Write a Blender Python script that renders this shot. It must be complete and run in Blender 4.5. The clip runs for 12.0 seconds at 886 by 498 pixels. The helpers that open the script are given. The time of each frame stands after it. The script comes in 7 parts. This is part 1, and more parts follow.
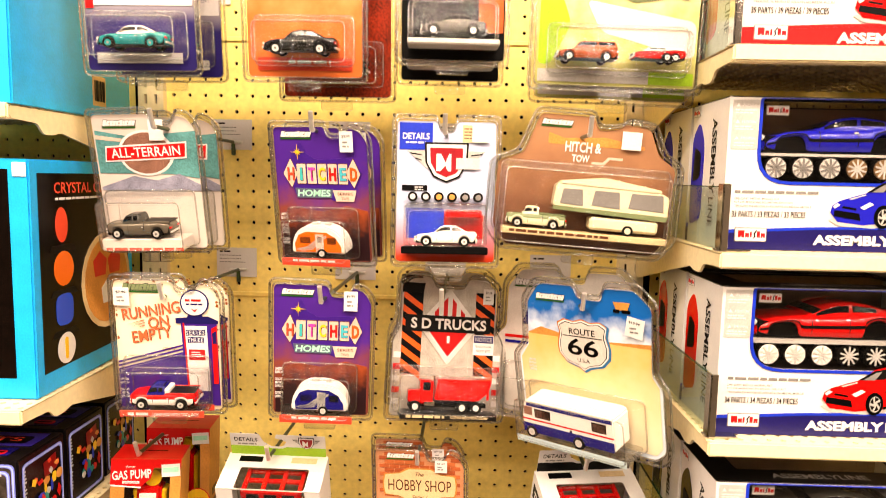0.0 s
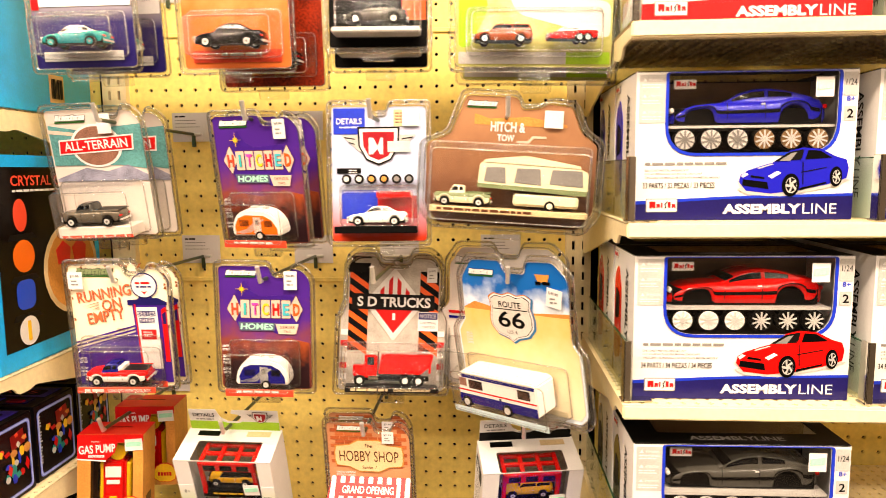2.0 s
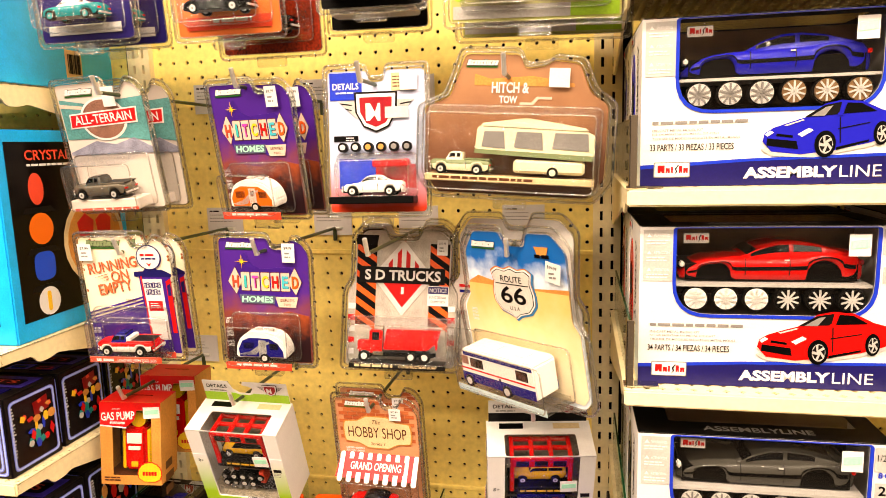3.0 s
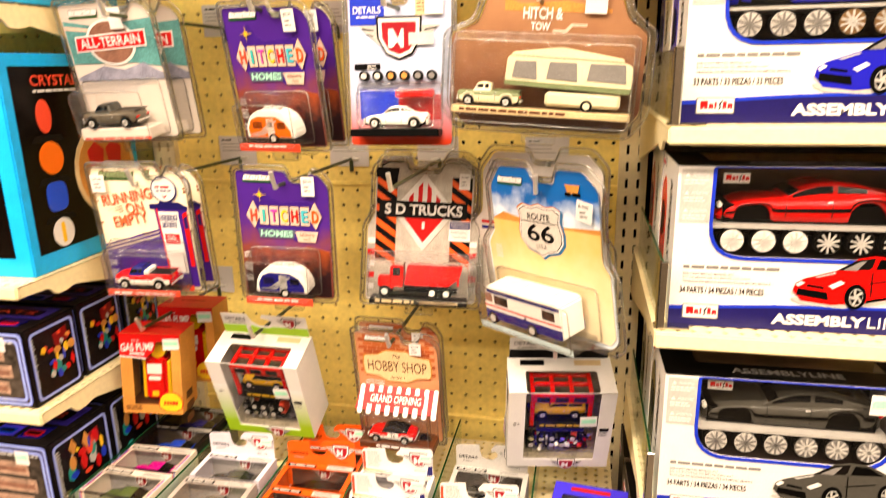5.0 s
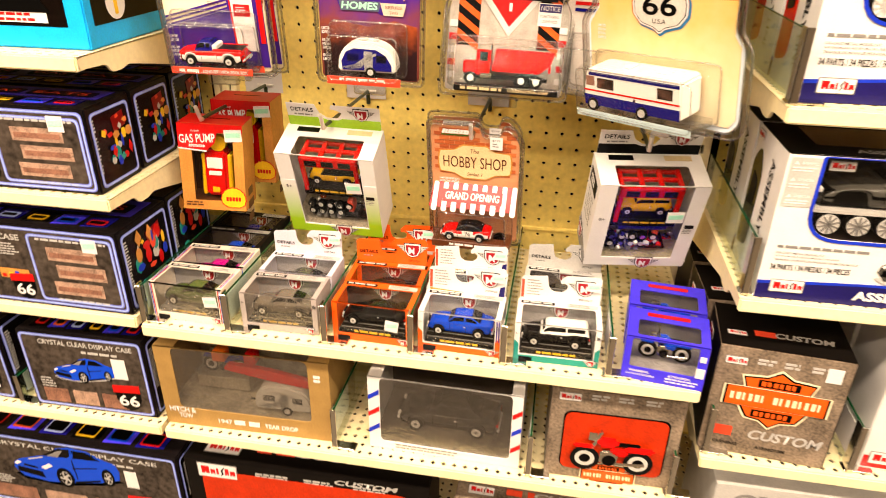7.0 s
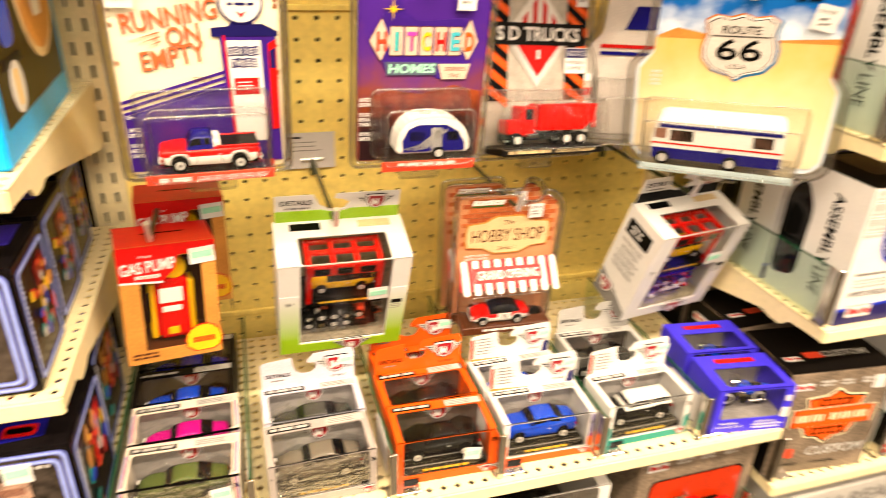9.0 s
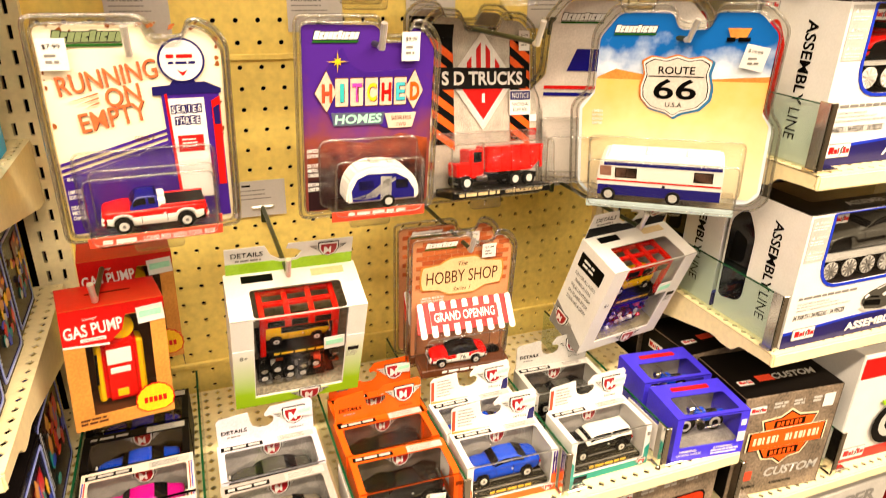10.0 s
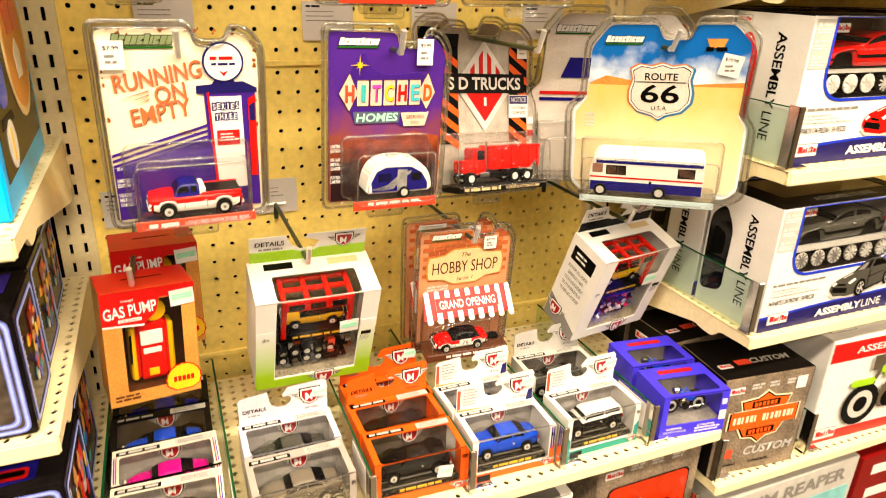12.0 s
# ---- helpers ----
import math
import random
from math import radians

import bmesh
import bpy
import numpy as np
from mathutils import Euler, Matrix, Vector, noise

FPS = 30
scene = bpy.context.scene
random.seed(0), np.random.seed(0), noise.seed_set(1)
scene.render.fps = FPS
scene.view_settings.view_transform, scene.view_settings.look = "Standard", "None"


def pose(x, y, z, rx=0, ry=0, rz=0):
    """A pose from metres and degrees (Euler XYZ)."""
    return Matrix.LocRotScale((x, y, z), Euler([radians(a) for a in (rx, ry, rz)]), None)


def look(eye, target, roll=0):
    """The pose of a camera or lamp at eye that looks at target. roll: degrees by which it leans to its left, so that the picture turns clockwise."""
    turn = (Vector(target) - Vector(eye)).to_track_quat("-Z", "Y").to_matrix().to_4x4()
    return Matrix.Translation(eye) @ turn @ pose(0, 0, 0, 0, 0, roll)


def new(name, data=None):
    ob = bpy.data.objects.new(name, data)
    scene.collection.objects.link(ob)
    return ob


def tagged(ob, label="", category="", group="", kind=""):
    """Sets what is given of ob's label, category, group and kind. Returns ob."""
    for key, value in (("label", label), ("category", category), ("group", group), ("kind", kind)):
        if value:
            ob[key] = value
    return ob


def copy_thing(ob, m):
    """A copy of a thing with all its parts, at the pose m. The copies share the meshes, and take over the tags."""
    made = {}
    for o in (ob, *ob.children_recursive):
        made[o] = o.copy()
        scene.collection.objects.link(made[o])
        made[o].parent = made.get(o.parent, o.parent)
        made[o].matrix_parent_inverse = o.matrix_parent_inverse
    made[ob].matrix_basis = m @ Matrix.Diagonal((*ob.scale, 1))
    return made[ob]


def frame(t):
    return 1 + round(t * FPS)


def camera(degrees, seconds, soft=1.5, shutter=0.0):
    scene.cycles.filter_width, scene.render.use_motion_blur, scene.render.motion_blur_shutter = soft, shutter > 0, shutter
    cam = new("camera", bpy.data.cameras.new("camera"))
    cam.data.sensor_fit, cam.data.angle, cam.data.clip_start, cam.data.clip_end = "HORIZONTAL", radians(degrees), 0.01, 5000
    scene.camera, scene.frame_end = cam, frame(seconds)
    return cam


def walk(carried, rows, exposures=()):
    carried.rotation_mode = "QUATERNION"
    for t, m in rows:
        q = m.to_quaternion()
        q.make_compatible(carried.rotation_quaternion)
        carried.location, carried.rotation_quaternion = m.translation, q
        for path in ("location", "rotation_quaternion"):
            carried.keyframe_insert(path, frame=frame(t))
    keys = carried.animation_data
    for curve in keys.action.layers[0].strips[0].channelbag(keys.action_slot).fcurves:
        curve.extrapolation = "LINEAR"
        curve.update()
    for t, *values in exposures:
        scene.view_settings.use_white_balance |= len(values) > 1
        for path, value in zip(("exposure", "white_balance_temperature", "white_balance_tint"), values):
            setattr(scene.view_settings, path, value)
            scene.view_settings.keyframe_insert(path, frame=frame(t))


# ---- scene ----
cam = camera(66.8, 12.0, 0.75, 0.6)
PATH = [
    (0, (0.115, 0.122, 1.619), (0.059, 2.11, 1.408), 1.2),
    (0.5, (0.118, 0.108, 1.631), (0.06, 2.099, 1.454), 1.6),
    (1, (0.139, 0.092, 1.605), (0.045, 2.085, 1.462), 0.4),
    (1.5, (0.138, 0.077, 1.624), (0.16, 2.058, 1.345), 0.4),
    (2, (0.236, 0.088, 1.606), (0.106, 2.07, 1.372), -0.5),
    (2.5, (0.326, 0.131, 1.601), (0.006, 2.082, 1.298), -1.2),
    (2.7, (0.345, 0.142, 1.596), (-0.054, 2.077, 1.285), -1.6),
    (4.3, (0.301, 0.159, 1.615), (-0.03, 2.108, 1.318), -1.3),
    (4.5, (0.289, 0.159, 1.63), (-0.031, 2.098, 1.259), -1.3),
    (5, (0.313, 0.169, 1.606), (-0.085, 2.057, 1.078), -1.1),
    (5.5, (0.322, 0.169, 1.594), (-0.198, 1.978, 0.917), -1.6),
    (6, (0.315, 0.151, 1.544), (-0.273, 1.873, 0.715), -1.4),
    (6.5, (0.191, 0.098, 1.523), (-0.101, 1.882, 0.667), 1.2),
    (6.7, (0.193, 0.113, 1.508), (-0.131, 1.866, 0.602), 1.0),
    (8.3, (-0.045, 0.306, 1.505), (-0.088, 2.082, 0.586), -1.2),
    (8.5, (-0.054, 0.329, 1.522), (-0.047, 2.082, 0.559), -1.3),
    (9, (-0.22, 0.353, 1.522), (0.312, 2.068, 0.641), 2.3),
    (9.5, (-0.243, 0.354, 1.518), (0.51, 1.996, 0.66), 5.0),
    (10, (-0.214, 0.357, 1.537), (0.444, 2.068, 0.738), 1.3),
    (10.5, (-0.207, 0.364, 1.537), (0.448, 2.09, 0.77), 1.6),
    (11, (-0.217, 0.366, 1.544), (0.42, 2.102, 0.782), 1.2),
    (11.5, (-0.239, 0.346, 1.546), (0.44, 2.063, 0.777), 1.4),
    (12, (-0.267, 0.306, 1.535), (0.453, 2.01, 0.777), 1.9),
]
walk(cam, [(t, look(eye, target, roll)) for t, eye, target, roll in PATH], [(0, 0.03, 6500, 19), (2.5, 0.03, 6500, 16), (4.5, 0.02, 6500, 15), (6.5, 0.02, 6500, 15), (8.5, 0.05, 6500, 11), (9.5, 0.13, 6500, 10), (12, 0.12, 6450, 7)])

# ---- world and lamps ----
world = bpy.data.worlds.new("store")
world.use_nodes = True
scene.world = world
world.node_tree.nodes["Background"].inputs[0].default_value = (1.0, 0.93, 0.82, 1)
world.node_tree.nodes["Background"].inputs[1].default_value = 0.03


def strip_lamp(x, y, length, power):
    lamp = bpy.data.lights.new("ceiling_tube", "AREA")
    lamp.shape, lamp.size, lamp.size_y, lamp.energy, lamp.color = "RECTANGLE", length, 0.18, power, (1.0, 0.79, 0.56)
    ob = new("ceiling_tube", lamp)
    ob.matrix_world = pose(x, y, 2.93)


for lx in (-1.9, 0.0, 1.9):
    strip_lamp(lx, -0.25, 1.7, 97)
    strip_lamp(lx, -1.30, 1.7, 50)
    strip_lamp(lx, -2.4, 1.7, 20)


# ---- materials ----
MATS = {}
INK = 1.58  # depth of the printing inks and paints


def mat(key, color, rough=0.5, metal=0.0, var=0.16, scale=40.0, bump=0.04, spec=0.32):
    """Painted, printed or moulded surface with a fine grain and a slower stain."""
    if key in MATS:
        return MATS[key]
    color = [c ** INK for c in color[:3]]
    m = bpy.data.materials.new(key)
    m.use_nodes = True
    nt = m.node_tree
    b = nt.nodes["Principled BSDF"]
    b.inputs["Roughness"].default_value, b.inputs["Metallic"].default_value = rough, metal
    b.inputs["Specular IOR Level"].default_value = spec
    tc = nt.nodes.new("ShaderNodeTexCoord")
    n1, n2 = nt.nodes.new("ShaderNodeTexNoise"), nt.nodes.new("ShaderNodeTexNoise")
    n1.inputs["Scale"].default_value, n2.inputs["Scale"].default_value = scale, scale * 11
    n1.inputs["Detail"].default_value = 4
    add = nt.nodes.new("ShaderNodeMath")
    add.operation = "ADD"
    ramp = nt.nodes.new("ShaderNodeMapRange")
    ramp.inputs["From Min"].default_value, ramp.inputs["From Max"].default_value = 0.7, 1.3
    ramp.inputs["To Min"].default_value, ramp.inputs["To Max"].default_value = 1 - var, 1 + var * 0.5
    mul = nt.nodes.new("ShaderNodeVectorMath")
    mul.operation = "SCALE"
    mul.inputs[0].default_value = color[:3]
    bp = nt.nodes.new("ShaderNodeBump")
    bp.inputs["Strength"].default_value, bp.inputs["Distance"].default_value = bump, 0.002
    for n in (n1, n2):
        nt.links.new(tc.outputs["Object"], n.inputs["Vector"])
    nt.links.new(n1.outputs["Fac"], add.inputs[0])
    nt.links.new(n2.outputs["Fac"], add.inputs[1])
    nt.links.new(add.outputs[0], ramp.inputs["Value"])
    nt.links.new(ramp.outputs[0], mul.inputs["Scale"])
    nt.links.new(mul.outputs[0], b.inputs["Base Color"])
    nt.links.new(n2.outputs["Fac"], bp.inputs["Height"])
    nt.links.new(bp.outputs[0], b.inputs["Normal"])
    MATS[key] = m
    return m


def clear(key, tint=(0.96, 0.96, 0.95), rough=0.08, gain=1.0, wave=30.0, bump=0.25):
    """Thin clear plastic or acrylic: see-through, with gloss that grows at grazing angles."""
    if key in MATS:
        return MATS[key]
    m = bpy.data.materials.new(key)
    m.use_nodes = True
    nt = m.node_tree
    nt.nodes.remove(nt.nodes["Principled BSDF"])
    out = nt.nodes["Material Output"]
    tr, gl, mx, fr = (nt.nodes.new("ShaderNode" + k) for k in ("BsdfTransparent", "BsdfGlossy", "MixShader", "LayerWeight"))
    tr.inputs[0].default_value = (*tint, 1)
    gl.inputs["Roughness"].default_value = rough
    fr.inputs["Blend"].default_value = 0.5
    pw = nt.nodes.new("ShaderNodeMath")
    pw.operation = "POWER"
    pw.inputs[1].default_value = 4.0
    k = nt.nodes.new("ShaderNodeMath")
    k.operation, k.use_clamp = "MULTIPLY_ADD", True
    k.inputs[1].default_value, k.inputs[2].default_value = 0.7 * gain, 0.035 * gain
    no, bp = nt.nodes.new("ShaderNodeTexNoise"), nt.nodes.new("ShaderNodeBump")
    no.inputs["Scale"].default_value = wave
    bp.inputs["Strength"].default_value, bp.inputs["Distance"].default_value = bump, 0.004
    nt.links.new(no.outputs["Fac"], bp.inputs["Height"])
    nt.links.new(bp.outputs[0], gl.inputs["Normal"])
    nt.links.new(bp.outputs[0], fr.inputs["Normal"])
    nt.links.new(fr.outputs["Facing"], pw.inputs[0])
    nt.links.new(pw.outputs[0], k.inputs[0])
    nt.links.new(k.outputs[0], mx.inputs[0])
    nt.links.new(tr.outputs[0], mx.inputs[1])
    nt.links.new(gl.outputs[0], mx.inputs[2])
    nt.links.new(mx.outputs[0], out.inputs["Surface"])
    MATS[key] = m
    return m


def blend(key, low, high, z0, z1, rough=0.35, speck=0.0, scale=25.0):
    """Printed picture that runs from one colour to another up the card, with cloudy patches."""
    if key in MATS:
        return MATS[key]
    m = mat(key, (1, 1, 1), rough)
    nt = m.node_tree
    b = nt.nodes["Principled BSDF"]
    tc, sx, mr, no = (nt.nodes.new("ShaderNode" + k) for k in ("TexCoord", "SeparateXYZ", "MapRange", "TexNoise"))
    no.inputs["Scale"].default_value, no.inputs["Detail"].default_value = scale, 6
    mr.inputs["From Min"].default_value, mr.inputs["From Max"].default_value = z0, z1
    mr.clamp = False
    mr.inputs["To Min"].default_value, mr.inputs["To Max"].default_value = -speck / 2, 1 - speck / 2
    ad = nt.nodes.new("ShaderNodeMath")
    ad.operation = "MULTIPLY_ADD"
    ad.inputs[1].default_value = speck
    mx = nt.nodes.new("ShaderNodeMix")
    mx.data_type = "RGBA"
    mx.inputs["A"].default_value, mx.inputs["B"].default_value = (*(c ** INK for c in low), 1), (*(c ** INK for c in high), 1)
    nt.links.new(tc.outputs["Object"], sx.inputs[0])
    nt.links.new(tc.outputs["Object"], no.inputs["Vector"])
    nt.links.new(sx.outputs["Z"], mr.inputs["Value"])
    nt.links.new(no.outputs["Fac"], ad.inputs[0])
    nt.links.new(mr.outputs[0], ad.inputs[2])
    nt.links.new(ad.outputs[0], mx.inputs["Factor"])
    for l in list(b.inputs["Base Color"].links):
        nt.links.remove(l)
    nt.links.new(mx.outputs["Result"], b.inputs["Base Color"])
    return m


CREAM = mat("cream_enamel", (0.88, 0.80, 0.58), 0.38, var=0.10, scale=14)
PEG = mat("pegboard_cream", (0.97, 0.835, 0.37), 0.45, var=0.16, scale=9, bump=0.08)
# near-black colour that stands in for the shade inside the board holes
HOLE_SHADE = mat("hole_shade", (0.015, 0.012, 0.01), 0.8, spec=0.08)
STEEL = mat("zinc_steel", (0.86, 0.85, 0.82), 0.34, 0.8, scale=80)
GREENROD = mat("worn_green_steel", (0.20, 0.23, 0.15), 0.35, 0.7)
CHROME = mat("chrome_clip", (0.80, 0.78, 0.74), 0.14, 1.0, var=0.05)
WHITE = mat("white_print", (0.78, 0.77, 0.76), 0.34, var=0.06, bump=0.02, spec=0.3)
PAPER = mat("tag_paper", (0.74, 0.72, 0.71), 0.7, var=0.05)
BLACK = mat("black_print", (0.009, 0.0085, 0.009), 0.42, var=0.2, spec=0.10)
DARK = mat("dark_card", (0.03, 0.025, 0.022), 0.45, var=0.3, spec=0.12)
GREY = mat("grey_print", (0.36, 0.35, 0.34), 0.4)
LGREY = mat("light_grey_print", (0.60, 0.59, 0.57), 0.4)
RED = mat("red_print", (0.66, 0.035, 0.03), 0.3)
MAROON = mat("maroon_print", (0.46, 0.04, 0.06), 0.3)
DRED = mat("dark_red_print", (0.34, 0.02, 0.02), 0.35)
ORANGE = mat("orange_print", (0.83, 0.22, 0.03), 0.35)
CORAL = mat("coral_print", (0.80, 0.17, 0.09), 0.35)
YELLOW = mat("yellow_print", (0.85, 0.62, 0.06), 0.35)
NAVY = mat("navy_print", (0.05, 0.04, 0.22), 0.3)
BLUE = mat("blue_print", (0.05, 0.11, 0.62), 0.3)
CYAN = mat("cyan_carton", (0.02, 0.56, 0.93), 0.35)
PURPLE = mat("purple_print", (0.13, 0.05, 0.36), 0.32)
TEAL = mat("teal_print", (0.05, 0.40, 0.36), 0.35)
MINT = mat("mint_sticker", (0.50, 0.80, 0.66), 0.6)
LIME = mat("lime_print", (0.46, 0.66, 0.06), 0.35)
GREEN = mat("green_print", (0.06, 0.22, 0.05), 0.35)
TAN = mat("tan_card", (0.74, 0.62, 0.42), 0.45)
BROWN = mat("brown_print", (0.22, 0.10, 0.045), 0.4, var=0.3, scale=30)
KRAFT = mat("kraft_print", (0.68, 0.40, 0.14), 0.45, var=0.25, scale=35)
PINK = mat("magenta_paint", (0.55, 0.02, 0.25), 0.22)
SILVER = mat("silver_plastic", (0.80, 0.79, 0.77), 0.28, 0.35)
TYRE = mat("tyre_rubber", (0.022, 0.021, 0.02), 0.65, spec=0.12)
GLASS = mat("smoked_toy_glass", (0.03, 0.032, 0.035), 0.08)
RPAINT = mat("red_paint", (0.70, 0.03, 0.02), 0.16, var=0.04)
BPAINT = mat("blue_paint", (0.06, 0.06, 0.55), 0.16, var=0.04)
CBPAINT = mat("bright_blue_paint", (0.03, 0.16, 0.70), 0.18, var=0.04)
WPAINT = mat("white_paint", (0.86, 0.85, 0.82), 0.2, var=0.04)
KPAINT = mat("black_paint", (0.02, 0.02, 0.022), 0.14, var=0.04)
GPAINT = mat("grey_paint", (0.16, 0.155, 0.14), 0.2, var=0.1)
OPAINT = mat("orange_paint", (0.80, 0.27, 0.03), 0.2, var=0.04)
YPAINT = mat("yellow_paint", (0.85, 0.60, 0.03), 0.2, var=0.04)
SAGE = mat("sage_paint", (0.33, 0.38, 0.24), 0.25)
IVORY = mat("ivory_paint", (0.82, 0.77, 0.60), 0.3)
TURQ = mat("turquoise_paint", (0.05, 0.38, 0.40), 0.2)
COPPER = mat("copper_paint", (0.45, 0.15, 0.06), 0.22)
PLASTIC = clear("clear_blister", (0.985, 0.985, 0.98), 0.07, 1.35, 38.0, 0.35)
RIM = clear("blister_rim", (0.93, 0.93, 0.91), 0.10, 2.2, 60.0, 0.3)
BEAD = clear("blister_bead", (0.90, 0.90, 0.88), 0.20, 5.0, 60.0, 0.3)
HAZE = clear("hazy_window_film", (0.93, 0.92, 0.90), 0.30, 4.5, 10.0, 0.5)
FILM = clear("window_film", (0.97, 0.97, 0.965), 0.05, 0.7, 14.0, 0.2)
ACRYL = clear("acrylic_divider", (0.90, 0.96, 0.92), 0.05, 1.3, 6.0, 0.05)
EDGE = mat("green_acrylic_edge", (0.03, 0.16, 0.08), 0.15)


# ---- mesh helpers ----
def part(name, bm, material, parent, label=""):
    """Links a bmesh or mesh as one object under a thing or a part."""
    if isinstance(bm, bmesh.types.BMesh):
        me = bpy.data.meshes.new(name)
        bm.to_mesh(me)
        bm.free()
    else:
        me = bm
    if material is not None:
        me.materials.clear()
        for m in material if isinstance(material, (list, tuple)) else (material,):
            me.materials.append(m)
    ob = new(name, me)
    ob.parent = parent
    return tagged(ob, label)


def thing(name, m, label, category, group="", kind=""):
    ob = new(name)
    ob.empty_display_size = 0.02
    ob.matrix_world = m
    return tagged(ob, label, category, group, kind)


def at(x, y, z, yaw=0, pitch=0, roll=0):
    return Matrix.Translation((x, y, z)) @ Matrix.Rotation(radians(yaw), 4, "Z") @ Matrix.Rotation(radians(pitch), 4, "X") @ Matrix.Rotation(radians(roll), 4, "Y")


def box(x0, x1, y0, y1, z0, z1, bev=0.0, seg=1):
    bm = bmesh.new()
    bmesh.ops.create_cube(bm, size=1)
    for v in bm.verts:
        v.co = Vector((x0 + (v.co.x + 0.5) * (x1 - x0), y0 + (v.co.y + 0.5) * (y1 - y0), z0 + (v.co.z + 0.5) * (z1 - z0)))
    if bev:
        bmesh.ops.bevel(bm, geom=list(bm.edges), offset=bev, segments=seg, affect="EDGES")
    return bm


def merge(*bms):
    out = bmesh.new()
    for b in bms:
        me = bpy.data.meshes.new("tmp")
        b.to_mesh(me)
        out.from_mesh(me)
        bpy.data.meshes.remove(me)
        b.free()
    return out


def fillet(pts, r, n=4):
    """Rounds the corners of a closed outline."""
    out = []
    for i, p in enumerate(pts):
        p, a, b = Vector(p), Vector(pts[i - 1]), Vector(pts[(i + 1) % len(pts)])
        u, v = a - p, b - p
        k = min(r[i] if isinstance(r, (list, tuple)) else r, u.length * 0.45, v.length * 0.45)
        s, e = p + u.normalized() * k, p + v.normalized() * k
        for j in range(n + 1):
            t = j / n
            out.append(tuple(s * (1 - t) ** 2 + p * 2 * t * (1 - t) + e * t * t))
    return out


def plate(pts, y0, y1, bev=0.0):
    """An outline in x and z, made solid from y0 (front) to y1."""
    bm = bmesh.new()
    f = bm.faces.new([bm.verts.new((x, y0, z)) for x, z in pts])
    g = bmesh.ops.extrude_face_region(bm, geom=[f])
    for v in g["geom"]:
        if isinstance(v, bmesh.types.BMVert):
            v.co.y = y1
    bmesh.ops.recalc_face_normals(bm, faces=bm.faces)
    if bev:
        bmesh.ops.bevel(bm, geom=list(bm.edges), offset=bev, segments=2, affect="EDGES", clamp_overlap=True)
    return bm


def ring(outer, inner, y0, y1):
    """A frame between two outlines with the same number of points."""
    bm = bmesh.new()
    n = len(outer)
    vs = [[bm.verts.new((x, y, z)) for x, z in o] for o, y in ((outer, y0), (inner, y0), (inner, y1), (outer, y1))]
    for a in range(4):
        for i in range(n):
            j = (i + 1) % n
            bm.faces.new((vs[a][i], vs[a][j], vs[(a + 1) % 4][j], vs[(a + 1) % 4][i]))
    bmesh.ops.recalc_face_normals(bm, faces=bm.faces)
    return bm


def bead(pts, y, r, sides=6):
    """A round bead that runs along a closed outline."""
    bm = bmesh.new()
    n = len(pts)
    loops = []
    for i, p in enumerate(pts):
        d = (Vector(pts[(i + 1) % n]) - Vector(pts[i - 1])).normalized()
        nrm = Vector((d.y, -d.x))
        loops.append([bm.verts.new((p[0] + nrm.x * r * math.cos(a), y + r * math.sin(a), p[1] + nrm.y * r * math.cos(a))) for a in (2 * math.pi * k / sides for k in range(sides))])
    for i in range(n):
        j = (i + 1) % n
        for k in range(sides):
            q = (k + 1) % sides
            bm.faces.new((loops[i][k], loops[j][k], loops[j][q], loops[i][q]))
    bmesh.ops.recalc_face_normals(bm, faces=bm.faces)
    for f in bm.faces:
        f.smooth = True
    return bm


def rect(x0, x1, z0, z1):
    return [(x0, z1), (x1, z1), (x1, z0), (x0, z0)]


def rod(a, b, r, n=10):
    a, b = Vector(a), Vector(b)
    bm = bmesh.new()
    bmesh.ops.create_cone(bm, cap_ends=True, segments=n, radius1=r, radius2=r, depth=(b - a).length)
    bmesh.ops.transform(bm, verts=bm.verts, matrix=Matrix.Translation((a + b) / 2) @ (b - a).to_track_quat("Z", "Y").to_matrix().to_4x4())
    return bm


def disc(x, z, r, y0, y1, n=20, sx=1.0):
    return plate([(x + sx * r * math.cos(2 * math.pi * i / n), z + r * math.sin(2 * math.pi * i / n)) for i in range(n)], y0, y1)


LETTERS = {}


def letters(body, shear=0.0, bold=0.0):
    key = (body, shear, bold)
    if key not in LETTERS:
        cv = bpy.data.curves.new("letters", "FONT")
        cv.body, cv.shear, cv.offset, cv.resolution_u = body, shear, bold, 3
        ob = bpy.data.objects.new("letters", cv)
        me = bpy.data.meshes.new_from_object(ob)
        bpy.data.objects.remove(ob)
        xs = [v.co.x for v in me.vertices]
        ys = [v.co.y for v in me.vertices]
        LETTERS[key] = (me, min(xs), max(xs), min(ys), max(ys))
    return LETTERS[key]


def word(parent, body, x, z, w, h, material, layer, turn=0.0, shear=0.0, bold=0.0, name="lettering", face=None):
    """Lettering of a given width and height, centred at x, z on the front of its thing."""
    me0, x0, x1, y0, y1 = letters(body, shear, bold)
    me = me0.copy()
    c, s = math.cos(radians(turn)), math.sin(radians(turn))
    for v in me.vertices:
        u = ((v.co.x - x0) / (x1 - x0) - 0.5) * w
        q = ((v.co.y - y0) / (y1 - y0) - 0.5) * h
        p = Vector((x + c * u - s * q, -layer * LAY, z + s * u + c * q))
        v.co = face @ p if face is not None else p
    return part(name, me, material, parent)


LAY = 0.0005


